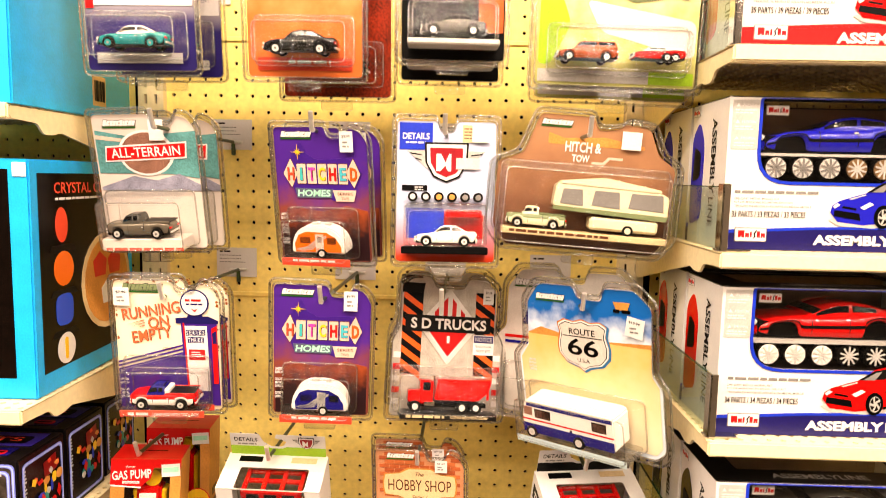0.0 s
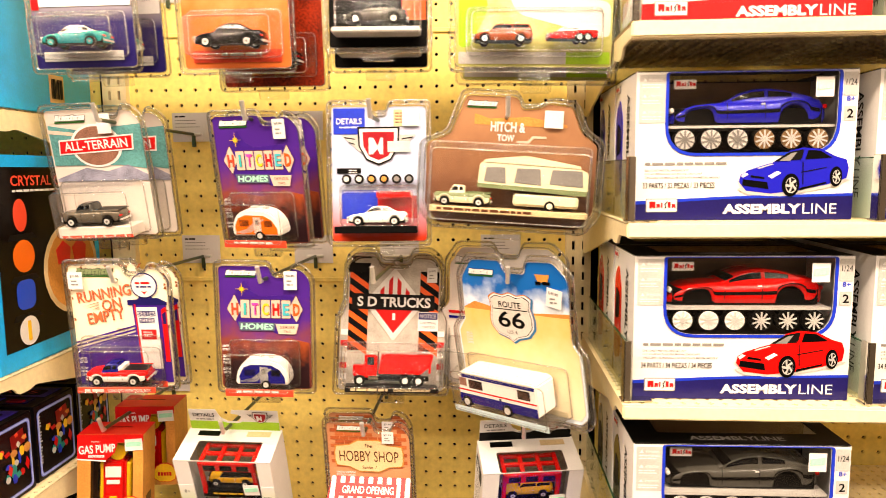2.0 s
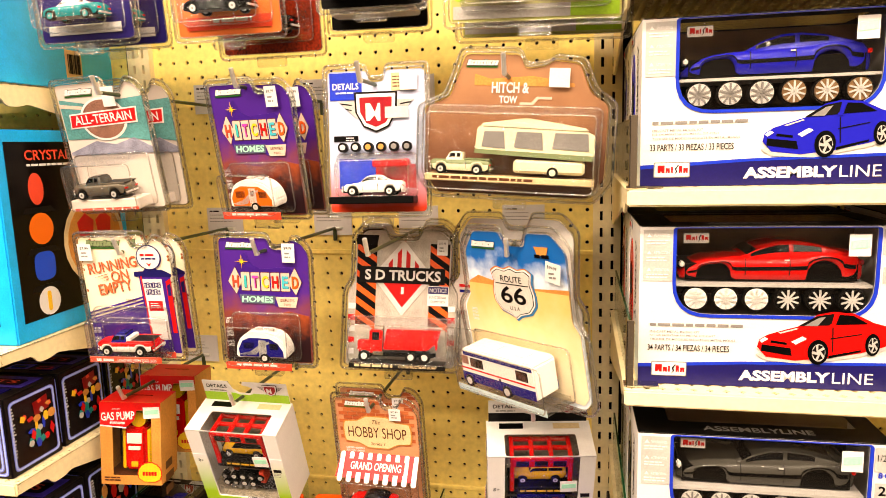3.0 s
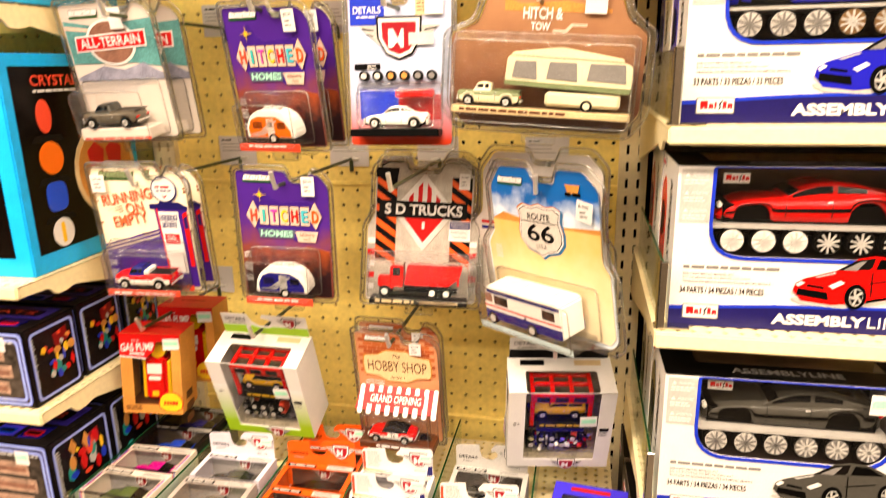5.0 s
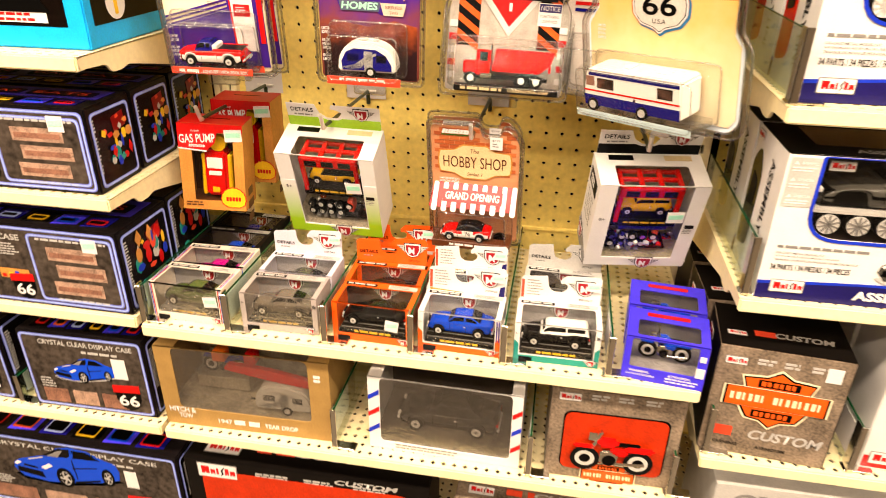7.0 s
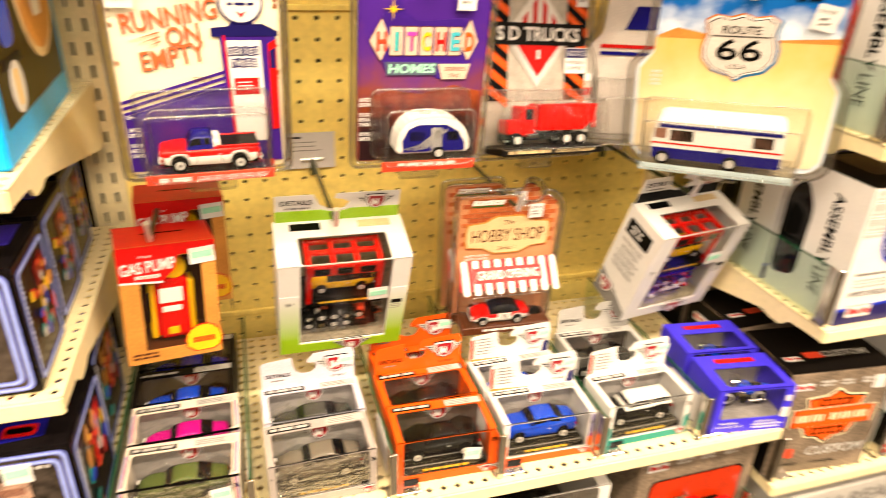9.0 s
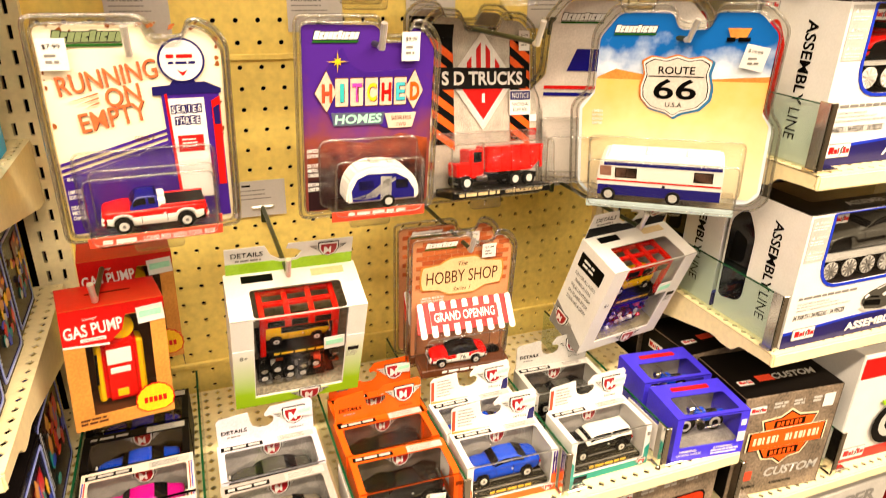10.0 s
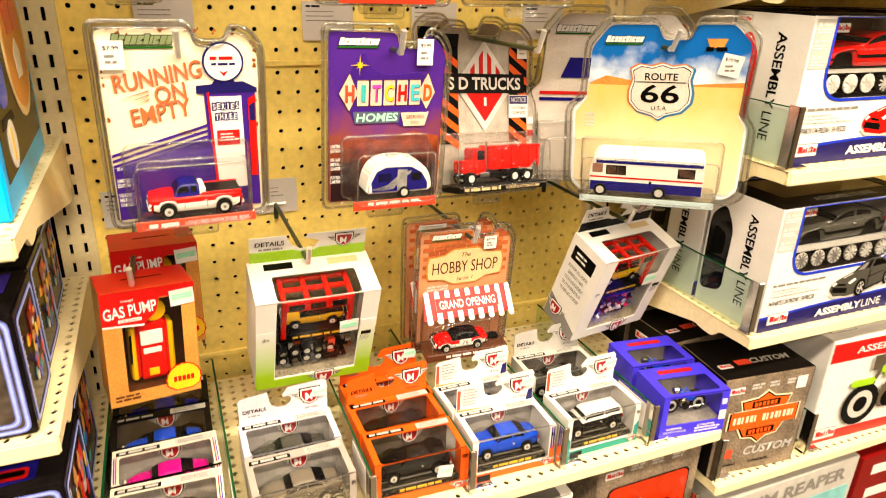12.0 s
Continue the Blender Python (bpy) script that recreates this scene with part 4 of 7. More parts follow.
def dump_card(m):
    W, H = 0.160, 0.198
    ob = hang_card(m, W, H, HEX, PLATE, "grey hang card with hazard stripes and a red toy dump truck", "hanging toy cards", (-0.074, 0.074, -0.092, -0.028), 0.046)
    for s in (-1, 1):
        flat(ob, rect(s * 0.052 - 0.014, s * 0.052 + 0.014, -0.04, 0.078), BLACK, 2.0, "stripe_panel")
        for k in range(6):
            z = 0.066 - k * 0.019
            flat(ob, [(s * 0.052 - 0.014, z + 0.010), (s * 0.052 - 0.014, z + 0.001), (s * 0.052 + 0.014, z - 0.018), (s * 0.052 + 0.014, z - 0.009)], ORANGE, 2.8, "hazard_stripe")
    flat(ob, [(0, 0.082), (0.044, 0.030), (0, -0.026), (-0.044, 0.030)], SILVER, 3.4, "diamond_sign", 0.003)
    flat(ob, [(0, 0.073), (0.036, 0.030), (0, -0.018), (-0.036, 0.030)], WHITE, 4.2, "diamond_sign")
    for k in range(4):
        x = -0.021 + k * 0.0125
        flat(ob, [(x, 0.034), (x + 0.006, 0.034), (x + 0.006, 0.073 - abs(x + 0.006) * 1.19), (x, 0.073 - abs(x) * 1.19)], RED, 5.0, "diamond_stripe")
    flat(ob, [(-0.032, 0.026), (0.032, 0.026), (0, -0.014)], RED, 5.0, "diamond_sign")
    word(ob, "1", 0, 0.010, 0.004, 0.010, WHITE, 5.8)
    flat(ob, rect(-0.062, 0.060, 0.020, 0.043), DARK, 6.0, "name_plate", 0.001)
    word(ob, "S D TRUCKS", 0, 0.0315, 0.108, 0.015, WHITE, 7.0, 0, 0, 0.03)
    flat(ob, rect(0.036, 0.066, -0.010, 0.018), WHITE, 6.4, "notice", 0.001)
    flat(ob, rect(0.037, 0.065, 0.007, 0.017), NAVY, 7.0, "notice")
    word(ob, "NOTICE", 0.051, 0.012, 0.024, 0.006, WHITE, 7.8)
    word(ob, "FUNCTIONAL", 0.051, 0.002, 0.024, 0.0035, BLACK, 7.2)
    word(ob, "DUMP BED", 0.051, -0.004, 0.020, 0.0035, BLACK, 7.2)
    flat(ob, [(-0.068, 0.088), (-0.036, 0.088), (-0.038, 0.074), (-0.068, 0.074)], DARK, 3.0)
    maker_mark(ob, -0.052, 0.082, 0.028)
    for s in (-1, 1):
        for k in range(5):
            z = -0.01 - k * 0.016
            flat(ob, rect(s * 0.071 - 0.005, s * 0.071 + 0.005, z - 0.008, z), RED if k % 2 else WHITE, 3.6, "side_marker")
    sticker(ob, 0.055, 0.073, 0.015, 0.022, price="$19.99")
    toy = part("toy_dump_truck", merge(box(-0.056, -0.038, -0.036, -0.014, -0.074, -0.058, 0.002), box(-0.040, -0.022, -0.037, -0.013, -0.076, -0.044, 0.002)), RPAINT, ob, "red die-cast dump truck")
    part("dump_bed", plate(fillet([(-0.020, -0.070), (-0.016, -0.042), (0.058, -0.042), (0.054, -0.058), (0.040, -0.070)], 0.002), -0.039, -0.011, 0.001), RPAINT, toy)
    part("bed_rib", merge(*(box(-0.014 + k * 0.013, -0.011 + k * 0.013, -0.0405, -0.0395, -0.068, -0.043) for k in range(6))), RPAINT, toy)
    part("cab_window", box(-0.036, -0.026, -0.0376, -0.0124, -0.058, -0.047), GLASS, toy)
    part("fuel_tank", rod((-0.034, -0.036, -0.076), (-0.020, -0.036, -0.076), 0.004), CHROME, toy)
    part("exhaust", rod((-0.021, -0.034, -0.066), (-0.021, -0.034, -0.038), 0.0013), CHROME, toy)
    part("frame_rail", box(-0.054, 0.052, -0.032, -0.018, -0.080, -0.074), BLACK, toy)
    wheels2 = [(-0.046, -0.0795), (0.018, -0.0795), (0.037, -0.0795)]
    for x, z in wheels2:
        for y in (-0.036, -0.014):
            part("wheel", rod((x, y - 0.003, z), (x, y + 0.003, z), 0.0078, 16), TYRE, toy)
            part("rim", rod((x, y - 0.0036, z), (x, y + 0.0036, z), 0.0042, 12), SILVER, toy)
    part("toy_base", box(-0.066, 0.066, -0.042, -0.004, -0.096, -0.0875, 0.001), DARK, ob)
    bars(ob, -0.058, -0.0905, 0.052, 1, 0.0032, 0.005, TAN, 85)
    word(ob, "CONSTRUCTION DUMP", 0.028, -0.0922, 0.052, 0.0034, TAN, 85, bold=0.02)
    return ob


def road_card(m, sky=True):
    W, H = 0.206, 0.213
    ob = hang_card(m, W, H, ROAD, DESERT if sky else IVORYCARD, "blue-sky and yellow-desert hang card with a white toy coach" if sky else "off-white hang card with a blue mark and red line", "hanging toy cards", (-0.086, 0.078, -0.097, -0.030), 0.05)
    if not sky:
        flat(ob, [(-0.05, 0.05), (-0.005, 0.05), (-0.012, 0.025), (-0.06, 0.025)], NAVYP, 2.4, "badge")
        flat(ob, rect(-0.085, 0.08, 0.004, 0.008), RED, 2.4, "stripe")
        flat(ob, rect(-0.085, 0.08, -0.004, 0.000), NAVYP, 2.4, "stripe")
        maker_mark(ob, -0.045, 0.084, 0.05)
        return ob
    flat(ob, [(-0.081, 0.036), (-0.062, 0.045), (-0.045, 0.042), (-0.02, 0.037), (0.03, 0.036), (0.089, 0.040), (0.089, 0.030), (-0.081, 0.030)], KRAFT, 2.0, "hills_picture")
    flat(ob, [(-0.082, 0.034), (0.089, 0.034), (0.088, 0.0), (0.096, -0.012), (0.096, -0.088), (0.088, -0.098), (-0.088, -0.098), (-0.096, -0.088), (-0.096, 0.0), (-0.083, 0.018)], SAND, 2.6, "desert_picture")
    maker_mark(ob, -0.043, 0.086, 0.044)

    def sign(k, x, z):
        p = [(-0.036, 0.036), (-0.026, 0.043), (-0.012, 0.040), (0, 0.045), (0.012, 0.040), (0.026, 0.043), (0.036, 0.036), (0.033, 0.020), (0.037, 0.002), (0.036, -0.014), (0.026, -0.028), (0.008, -0.034), (0, -0.041), (-0.008, -0.034), (-0.026, -0.028), (-0.036, -0.014), (-0.037, 0.002), (-0.033, 0.020)]
        return [(x + a * k * 1.02, z + b * k * 0.83) for a, b in p]

    flat(ob, sign(0.98, 0.0010, 0.0250), mat("sign_blue_edge", (0.10, 0.30, 0.50), 0.35), 4.0, "road_sign", 0.002)
    flat(ob, sign(0.955, -0.0008, 0.0264), mat("sign_orange_edge", (0.62, 0.30, 0.10), 0.35), 4.8, "road_sign", 0.002)
    flat(ob, sign(0.925, 0, 0.026), WHITE, 5.6, "road_sign", 0.002)
    flat(ob, sign(0.875, 0, 0.026), BLACK, 6.2, "road_sign", 0.002)
    flat(ob, sign(0.85, 0, 0.026), BONE, 6.8, "road_sign", 0.002)
    flat(ob, rect(-0.0275, 0.0275, 0.0385, 0.0395), BLACK, 7.6, "road_sign_line")
    word(ob, "ROUTE", 0, 0.0455, 0.036, 0.0082, BLACK, 7.6, 0, 0, 0.012)
    word(ob, "66", 0, 0.0255, 0.043, 0.0220, BLACK, 7.6, 0, 0, 0.016)
    word(ob, "U.S.A", 0, 0.0085, 0.017, 0.0050, BLACK, 7.6)
    flat(ob, [(0.044, 0.088), (0.066, 0.088), (0.062, 0.078), (0.048, 0.078)], KRAFT, 3.0, "badge")
    bars(ob, 0.044, 0.079, 0.022, 1, 0.004, 0.005, BLACK, 3.8)
    for k, t_ in enumerate(("LIMITED", "EDITION", "EDITION", "LIMITEE")):
        word(ob, t_, -0.079, -0.002 - k * 0.0046, 0.011, 0.0030, WHITE, 4.0, bold=0.03)
    sticker(ob, 0.072, 0.060, 0.022, 0.024, -12, price="$19.99")
    z0 = -0.088
    c = at(-0.006, -0.026, z0)
    shape = [(-0.064, 0.006), (-0.066, 0.024), (-0.062, 0.046), (-0.056, 0.050), (0.060, 0.050), (0.064, 0.046), (0.064, 0.006)]
    kids = [("lower_panel", rect(-0.064, 0.063, 0.006, 0.018), NAVYP), ("roof_band", rect(-0.058, 0.062, 0.041, 0.045), NAVYP), ("red_line", rect(-0.065, 0.063, 0.0225, 0.0242), RPAINT),
            ("window_trim", rect(-0.046, -0.023, 0.0272, 0.0388), BLACK), ("side_window", rect(-0.045, -0.0345, 0.028, 0.038), CLAY), ("side_window", rect(-0.0338, -0.024, 0.028, 0.038), CLAY), ("window_trim", rect(0.035, 0.054, 0.0272, 0.0388), BLACK), ("side_window", rect(0.036, 0.053, 0.028, 0.038), CLAY), ("cab_window", rect(-0.062, -0.050, 0.029, 0.040), CLAY), ("vent", rect(0.004, 0.007, 0.018, 0.021), BLACK)]
    toy = toy_shell(ob, c, shape, 0.019, WPAINT, "toy_coach", 0.0018, kids, (-0.052, 0.016), 0.0078)
    part("roof_unit", merge(box(-0.022, -0.014, -0.034, -0.018, z0 + 0.05, z0 + 0.053, 0.001), box(0.020, 0.035, -0.034, -0.018, z0 + 0.05, z0 + 0.0525, 0.001)), WPAINT, toy)
    part("toy_base", box(-0.082, 0.072, -0.046, -0.004, -0.0975, -0.0885, 0.001), RIM, ob)
    part("name_strip", box(-0.082, 0.072, -0.0466, -0.0462, -0.0975, -0.0890), mat("pale_blue_base", (0.66, 0.76, 0.78), 0.3), ob)
    return ob


def towing_card(m):
    W, H = 0.228, 0.172
    ob = hang_card(m, W, H, TOWED, BROWNC, "brown hang card with a toy pickup and folding camper", "hanging toy cards", (-0.105, 0.104, -0.080, 0.022), 0.042)
    maker_mark(ob, -0.040, 0.072, 0.04)
    word(ob, "HITCH &", -0.006, 0.044, 0.045, 0.013, WHITE, 2.8, 0, 0, 0.03)
    word(ob, "TOW", -0.008, 0.030, 0.022, 0.009, WHITE, 2.8, 0, 0, 0.03)
    flat(ob, [(0.006, 0.027), (0.020, 0.027), (0.026, 0.034), (0.044, 0.034), (0.044, 0.031), (0.028, 0.031), (0.022, 0.024), (0.006, 0.024)], BEIGE, 2.8, "tow_bar_print")
    flat(ob, [(-0.05, 0.060), (-0.03, 0.054), (0.02, 0.058), (0.07, 0.050), (0.07, 0.046), (-0.05, 0.046)], KRAFT, 1.4, "canyon_picture", 0.002)
    sticker(ob, 0.052, 0.056, 0.024, 0.022)
    part("toy_base", box(-0.100, 0.100, -0.038, -0.004, -0.068, -0.060, 0.001), TAN, ob, "tan plinth")
    bars(ob, -0.09, -0.062, 0.12, 1, 0.003, 0.005, BROWN, 77)
    toy_car(ob, at(-0.058, -0.02, -0.0598), 0.074, SAGE, IVORY, SILVER, "toy_pickup", TRUCK_BODY, TRUCK_CAB, TRUCK_WIN, (0.19, 0.78), IVORY)
    c = at(0.045, -0.02, -0.0598)
    tr = part("toy_camper", box(0.006, 0.088, -0.036, -0.004, -0.0555, -0.040, 0.003), IVORY, ob, "ivory folding camper with grey canvas windows")
    part("canvas_top", plate([(-0.040, -0.030), (-0.038, -0.004), (-0.030, 0.000), (0.085, -0.004), (0.098, -0.010), (0.098, -0.034), (0.086, -0.040)], -0.036, -0.004, 0.0015), IVORY, tr)
    part("roof_panel", plate([(-0.032, 0.001), (0.02, 0.008), (0.088, -0.002), (0.088, -0.006), (-0.034, -0.003)], -0.037, -0.003, 0.001), IVORY, tr)
    for a, b in ((-0.032, -0.004), (0.006, 0.040), (0.050, 0.092)):
        part("canvas_window", plate([(a, -0.026), (a + 0.003, -0.008), (b - 0.002, -0.008), (b, -0.028)], -0.0368, -0.0362), GREY, tr)
    part("canvas_hem", plate([(-0.040, -0.034), (-0.040, -0.029), (0.098, -0.033), (0.096, -0.039)], -0.0369, -0.0361), SAGE, tr)
    for y in (-0.034, -0.006):
        part("wheel", rod((0.052, y - 0.003, -0.0535), (0.052, y + 0.003, -0.0535), 0.0065, 16), TYRE, tr)
        part("rim", rod((0.052, y - 0.0035, -0.0535), (0.052, y + 0.0035, -0.0535), 0.0038, 12), IVORY, tr)
    return ob


def shop_card(m):
    W, H = 0.126, 0.178
    ob = hang_card(m, W, H, STD, BRICKC, "brick-red hang card with a striped awning and red toy racer", "hanging toy cards", (-0.055, 0.055, -0.084, -0.020), 0.036)
    for r in range(11):
        for c in range(-4, 5):
            x = c * 0.0142 + (0.0071 if r % 2 else 0)
            z = 0.080 - r * 0.0062
            if abs(x) < 0.052 and not (z > 0.062 and 0.0 < x < 0.042):
                flat(ob, rect(x - 0.0066, x + 0.0066, z - 0.0026, z + 0.0026), BRICKS[(r * 5 + c * 3) % 3], 2.0, "brick")
    maker_mark(ob, -0.026, 0.077, 0.04)
    sg = [(-0.052, 0.040), (-0.050, 0.050), (-0.030, 0.052), (-0.016, 0.060), (0.016, 0.060), (0.030, 0.052), (0.050, 0.050), (0.052, 0.040), (0.052, 0.028), (0.050, 0.018), (0.030, 0.016), (0.016, 0.008), (-0.016, 0.008), (-0.030, 0.016), (-0.050, 0.018), (-0.052, 0.028)]
    flat(ob, sg, KRAFT, 3.2, "shop_sign", 0.002)
    flat(ob, [(x * 0.96, 0.034 + (z - 0.034) * 0.93) for x, z in sg], mat("shop_sign_tan", (0.80, 0.66, 0.44), 0.4), 4.0, "shop_sign", 0.002)
    word(ob, "HOBBY SHOP", 0, 0.034, 0.088, 0.017, BROWN, 4.8)
    word(ob, "The", 0, 0.051, 0.012, 0.006, BROWN, 4.8, 0, 0.3)
    word(ob, "Series 1", 0, 0.0165, 0.022, 0.005, BROWN, 4.8, 0, 0.3)
    word(ob, "LIMITED EDITION", -0.036, 0.007, 0.028, 0.0030, WHITE, 3.2, bold=0.03)
    word(ob, "EDITION LIMITEE", -0.036, 0.0028, 0.028, 0.0030, WHITE, 3.2, bold=0.03)
    sticker(ob, 0.030, 0.066, 0.017, 0.018, price="$7.99")
    aw = part("awning", plate([(0, 0)] * 0 + [(-0.056, 0.002), (0.056, 0.002), (0.060, -0.034), (-0.060, -0.034)], -0.0015, -0.0008), RED, ob, "red and white striped shop awning")
    aw.matrix_basis = at(0, -0.005, 0.0, 0, -42 + 0, 0)
    for k in range(9):
        x = -0.056 + k * 0.0138
        part("awning_stripe", plate(fillet([(x, 0.002), (x + 0.0066, 0.002), (x + 0.0072, -0.040), (x - 0.0002, -0.040)], 0.003), -0.0026, -0.002), WHITE, aw)
    part("awning_band", plate(rect(-0.042, 0.042, -0.026, -0.008), -0.0036, -0.003), RED, aw)
    w = word(aw, "GRAND OPENING", 0, -0.017, 0.076, 0.011, WHITE, 8.4, 0, 0, 0.02)
    toy = toy_car(ob, at(-0.008, -0.02, -0.074), 0.072, RPAINT, KPAINT, LGREY, lower=WPAINT)
    part("race_number", plate(rect(-0.012, 0.004, -0.066, -0.058), -0.0336, -0.0330), WPAINT, toy)
    word(ob, "76", -0.004, -0.062, 0.008, 0.006, BLACK, 68)
    part("toy_figure_stand", disc(0.040, -0.072, 0.009, -0.02, -0.018), BLACK, ob)
    part("toy_base", box(-0.056, 0.056, -0.036, -0.004, -0.086, -0.0745, 0.001), BROWN, ob)
    bars(ob, -0.03, -0.078, 0.075, 1, 0.003, 0.005, WHITE, 73)
    return ob


TAN2 = blend("cream_card_print", (0.80, 0.72, 0.56), (0.90, 0.84, 0.70), -0.09, 0.06, speck=0.3)
RUST = mat("rust_print", (0.45, 0.20, 0.06), 0.4, var=0.4)
SALMON = mat("salmon_print", (0.84, 0.27, 0.13), 0.35)
DUSK = blend("dusk_print", (0.07, 0.03, 0.04), (0.44, 0.15, 0.06), -0.050, -0.012, speck=1.8, scale=70)
CLAY = mat("clay_print", (0.42, 0.26, 0.20), 0.4, var=0.6, scale=50)
BEIGE = mat("sign_beige", (0.74, 0.60, 0.52), 0.4)
SUNSET = blend("sunset_print", (0.34, 0.13, 0.10), (0.16, 0.06, 0.38), -0.030, 0.030, speck=1.6, scale=38)
DUST = blend("dusty_print", (0.80, 0.75, 0.70), (0.66, 0.60, 0.56), -0.09, 0.09, speck=0.6)
TEAL2 = mat("pale_teal_print", (0.22, 0.44, 0.44), 0.35, var=0.4)
SKYRED = blend("blue_to_red_print", (0.80, 0.14, 0.04), (0.62, 0.66, 0.80), -0.085, -0.03, speck=0.3)
PLATE = mat("diamond_plate_print", (0.62, 0.59, 0.54), 0.3, 0.2, var=0.35, scale=60)
DESERT = blend("sky_print", (0.78, 0.84, 0.90), (0.02, 0.24, 0.56), 0.030, 0.074, speck=2.6, scale=34)
SAND = blend("sand_print", (0.84, 0.76, 0.58), (0.76, 0.58, 0.24), -0.07, 0.04, speck=0.6, scale=40)
BONE = mat("bone_print", (0.70, 0.67, 0.63), 0.35)
IVORYCARD = mat("ivory_card", (0.74, 0.70, 0.66), 0.35)
BROWNC = blend("canyon_print", (0.26, 0.14, 0.09), (0.50, 0.32, 0.20), -0.06, 0.06, speck=0.8)
BRICKC = mat("mortar_print", (0.70, 0.42, 0.26), 0.4)
BRICKS = (mat("brick_print_a", (0.58, 0.23, 0.10), 0.4), mat("brick_print_b", (0.63, 0.27, 0.12), 0.4), mat("brick_print_c", (0.53, 0.20, 0.09), 0.4))

# hanging rows
running = running_card(at(-0.250, 0.939, 1.402, 4.5, 6.3, 0.6))
hitched = hitched_card(at(-0.060, 0.953, 1.398, 2.7, 2.8, 1.3), NAVYP, WPAINT)
hitched_up = hitched_card(at(-0.060, 0.960, 1.595, -10.5, 8.9, -0.4), OPAINT, WPAINT)
wedge = wedge_card(at(-0.286, 0.976, 1.606, -1.5, 9.2, -1.7))
wheely = wheel_card(at(0.093, 0.981, 1.602, 2.9, -4.1, 0.0))
dump = dump_card(at(0.098, 1.055, 1.381, 10, -11, 3.5))
road = road_card(at(0.273, 0.945, 1.389, -40, 8.6, -2.8))
towing = towing_card(at(0.267, 0.976, 1.616, -1.9, 0.2, 3.6))
shop = shop_card(at(0.065, 1.021, 1.159, -3.4, 6.3, -0.6))
copy_thing(running, at(-0.248, 0.970, 1.400, 3, 7, 0.5))
copy_thing(wedge, at(-0.278, 1.020, 1.606, 0, 8, -1))
copy_thing(hitched_up, at(-0.052, 1.004, 1.597, -8, 8, 0))
copy_thing(shop, at(0.060, 1.056, 1.160, -3, 5, -1))
copy_thing(dump, at(0.092, 1.106, 1.385, 10, -8, 3))
back_road = road_card(at(0.258, 1.030, 1.394, -24, 3, -1), False)


LAV = mat("lavender_white", (0.70, 0.68, 0.74), 0.35)
VIOLET = mat("violet_carton", (0.15, 0.115, 0.80), 0.3)
BRONZE = mat("bronze_carton", (0.52, 0.38, 0.18), 0.4, 0.15, var=0.2)
ORANGE2 = mat("burnt_orange_print", (0.62, 0.10, 0.02), 0.3, var=0.3)
STONE = mat("stone_print", (0.38, 0.32, 0.26), 0.34, var=0.7, scale=26)
NIGHT = mat("night_carton", (0.04, 0.034, 0.036), 0.26, var=0.6, scale=18, spec=0.16)
NEONB = mat("pale_blue_line", (0.30, 0.34, 0.74), 0.35)
NEONW = mat("white_blue_line", (0.50, 0.58, 0.84), 0.35)
BLACK2 = mat("black_gloss_print", (0.03, 0.02, 0.016), 0.26, var=0.5, scale=9, spec=0.12)

INNER = mat("inner_tray_print", (0.22, 0.19, 0.17), 0.35, var=0.8, scale=38)
MIST = mat("misty_tray_print", (0.48, 0.46, 0.45), 0.35, var=0.5, scale=45)
# tray colour, lightened to khaki to include the window film's reflected haze
INNER2 = mat("hazed_tray_print", (0.56, 0.51, 0.42), 0.3, var=0.6, scale=26)

# ---- hooks ----
for hx in (-0.289, -0.086, 0.092, 0.295):
    hook(hx, 1.896, 0.27)
for hx, tg in ((-0.257, 1), (-0.066, 1), (0.092, 1), (0.262, 0)):
    hook(hx, 1.669, 0.285, bool(tg))
for hx in (-0.251, -0.055, 0.092, 0.262):
    hook(hx, 1.462, 0.285)
for hx in (-0.3175, -0.1395, 0.062, 0.287):
    hook(hx, 1.2334, 0.222)


# ---- cartons ----
def faces(W, H, D):
    left = Matrix(((0, 1, 0, -W / 2), (-1, 0, 0, D / 2), (0, 0, 1, 0), (0, 0, 0, 1)))
    right = Matrix(((0, -1, 0, W / 2), (1, 0, 0, D / 2), (0, 0, 1, 0), (0, 0, 0, 1)))
    top = Matrix(((1, 0, 0, 0), (0, 0, 1, 0), (0, -1, 0, H), (0, 0, 0, 1)))
    return left, right, top


def carton(m, W, H, D, skin, label, group, name="toy_box", category="box", wear=0.0012):
    """A closed printed carton; its front is at y = 0 and it stands on z = 0."""
    ob = thing(name, m, label, category, group)
    part("carton", box(-W / 2, W / 2, 0, D, 0, H, wear, 2), skin, ob)
    return ob


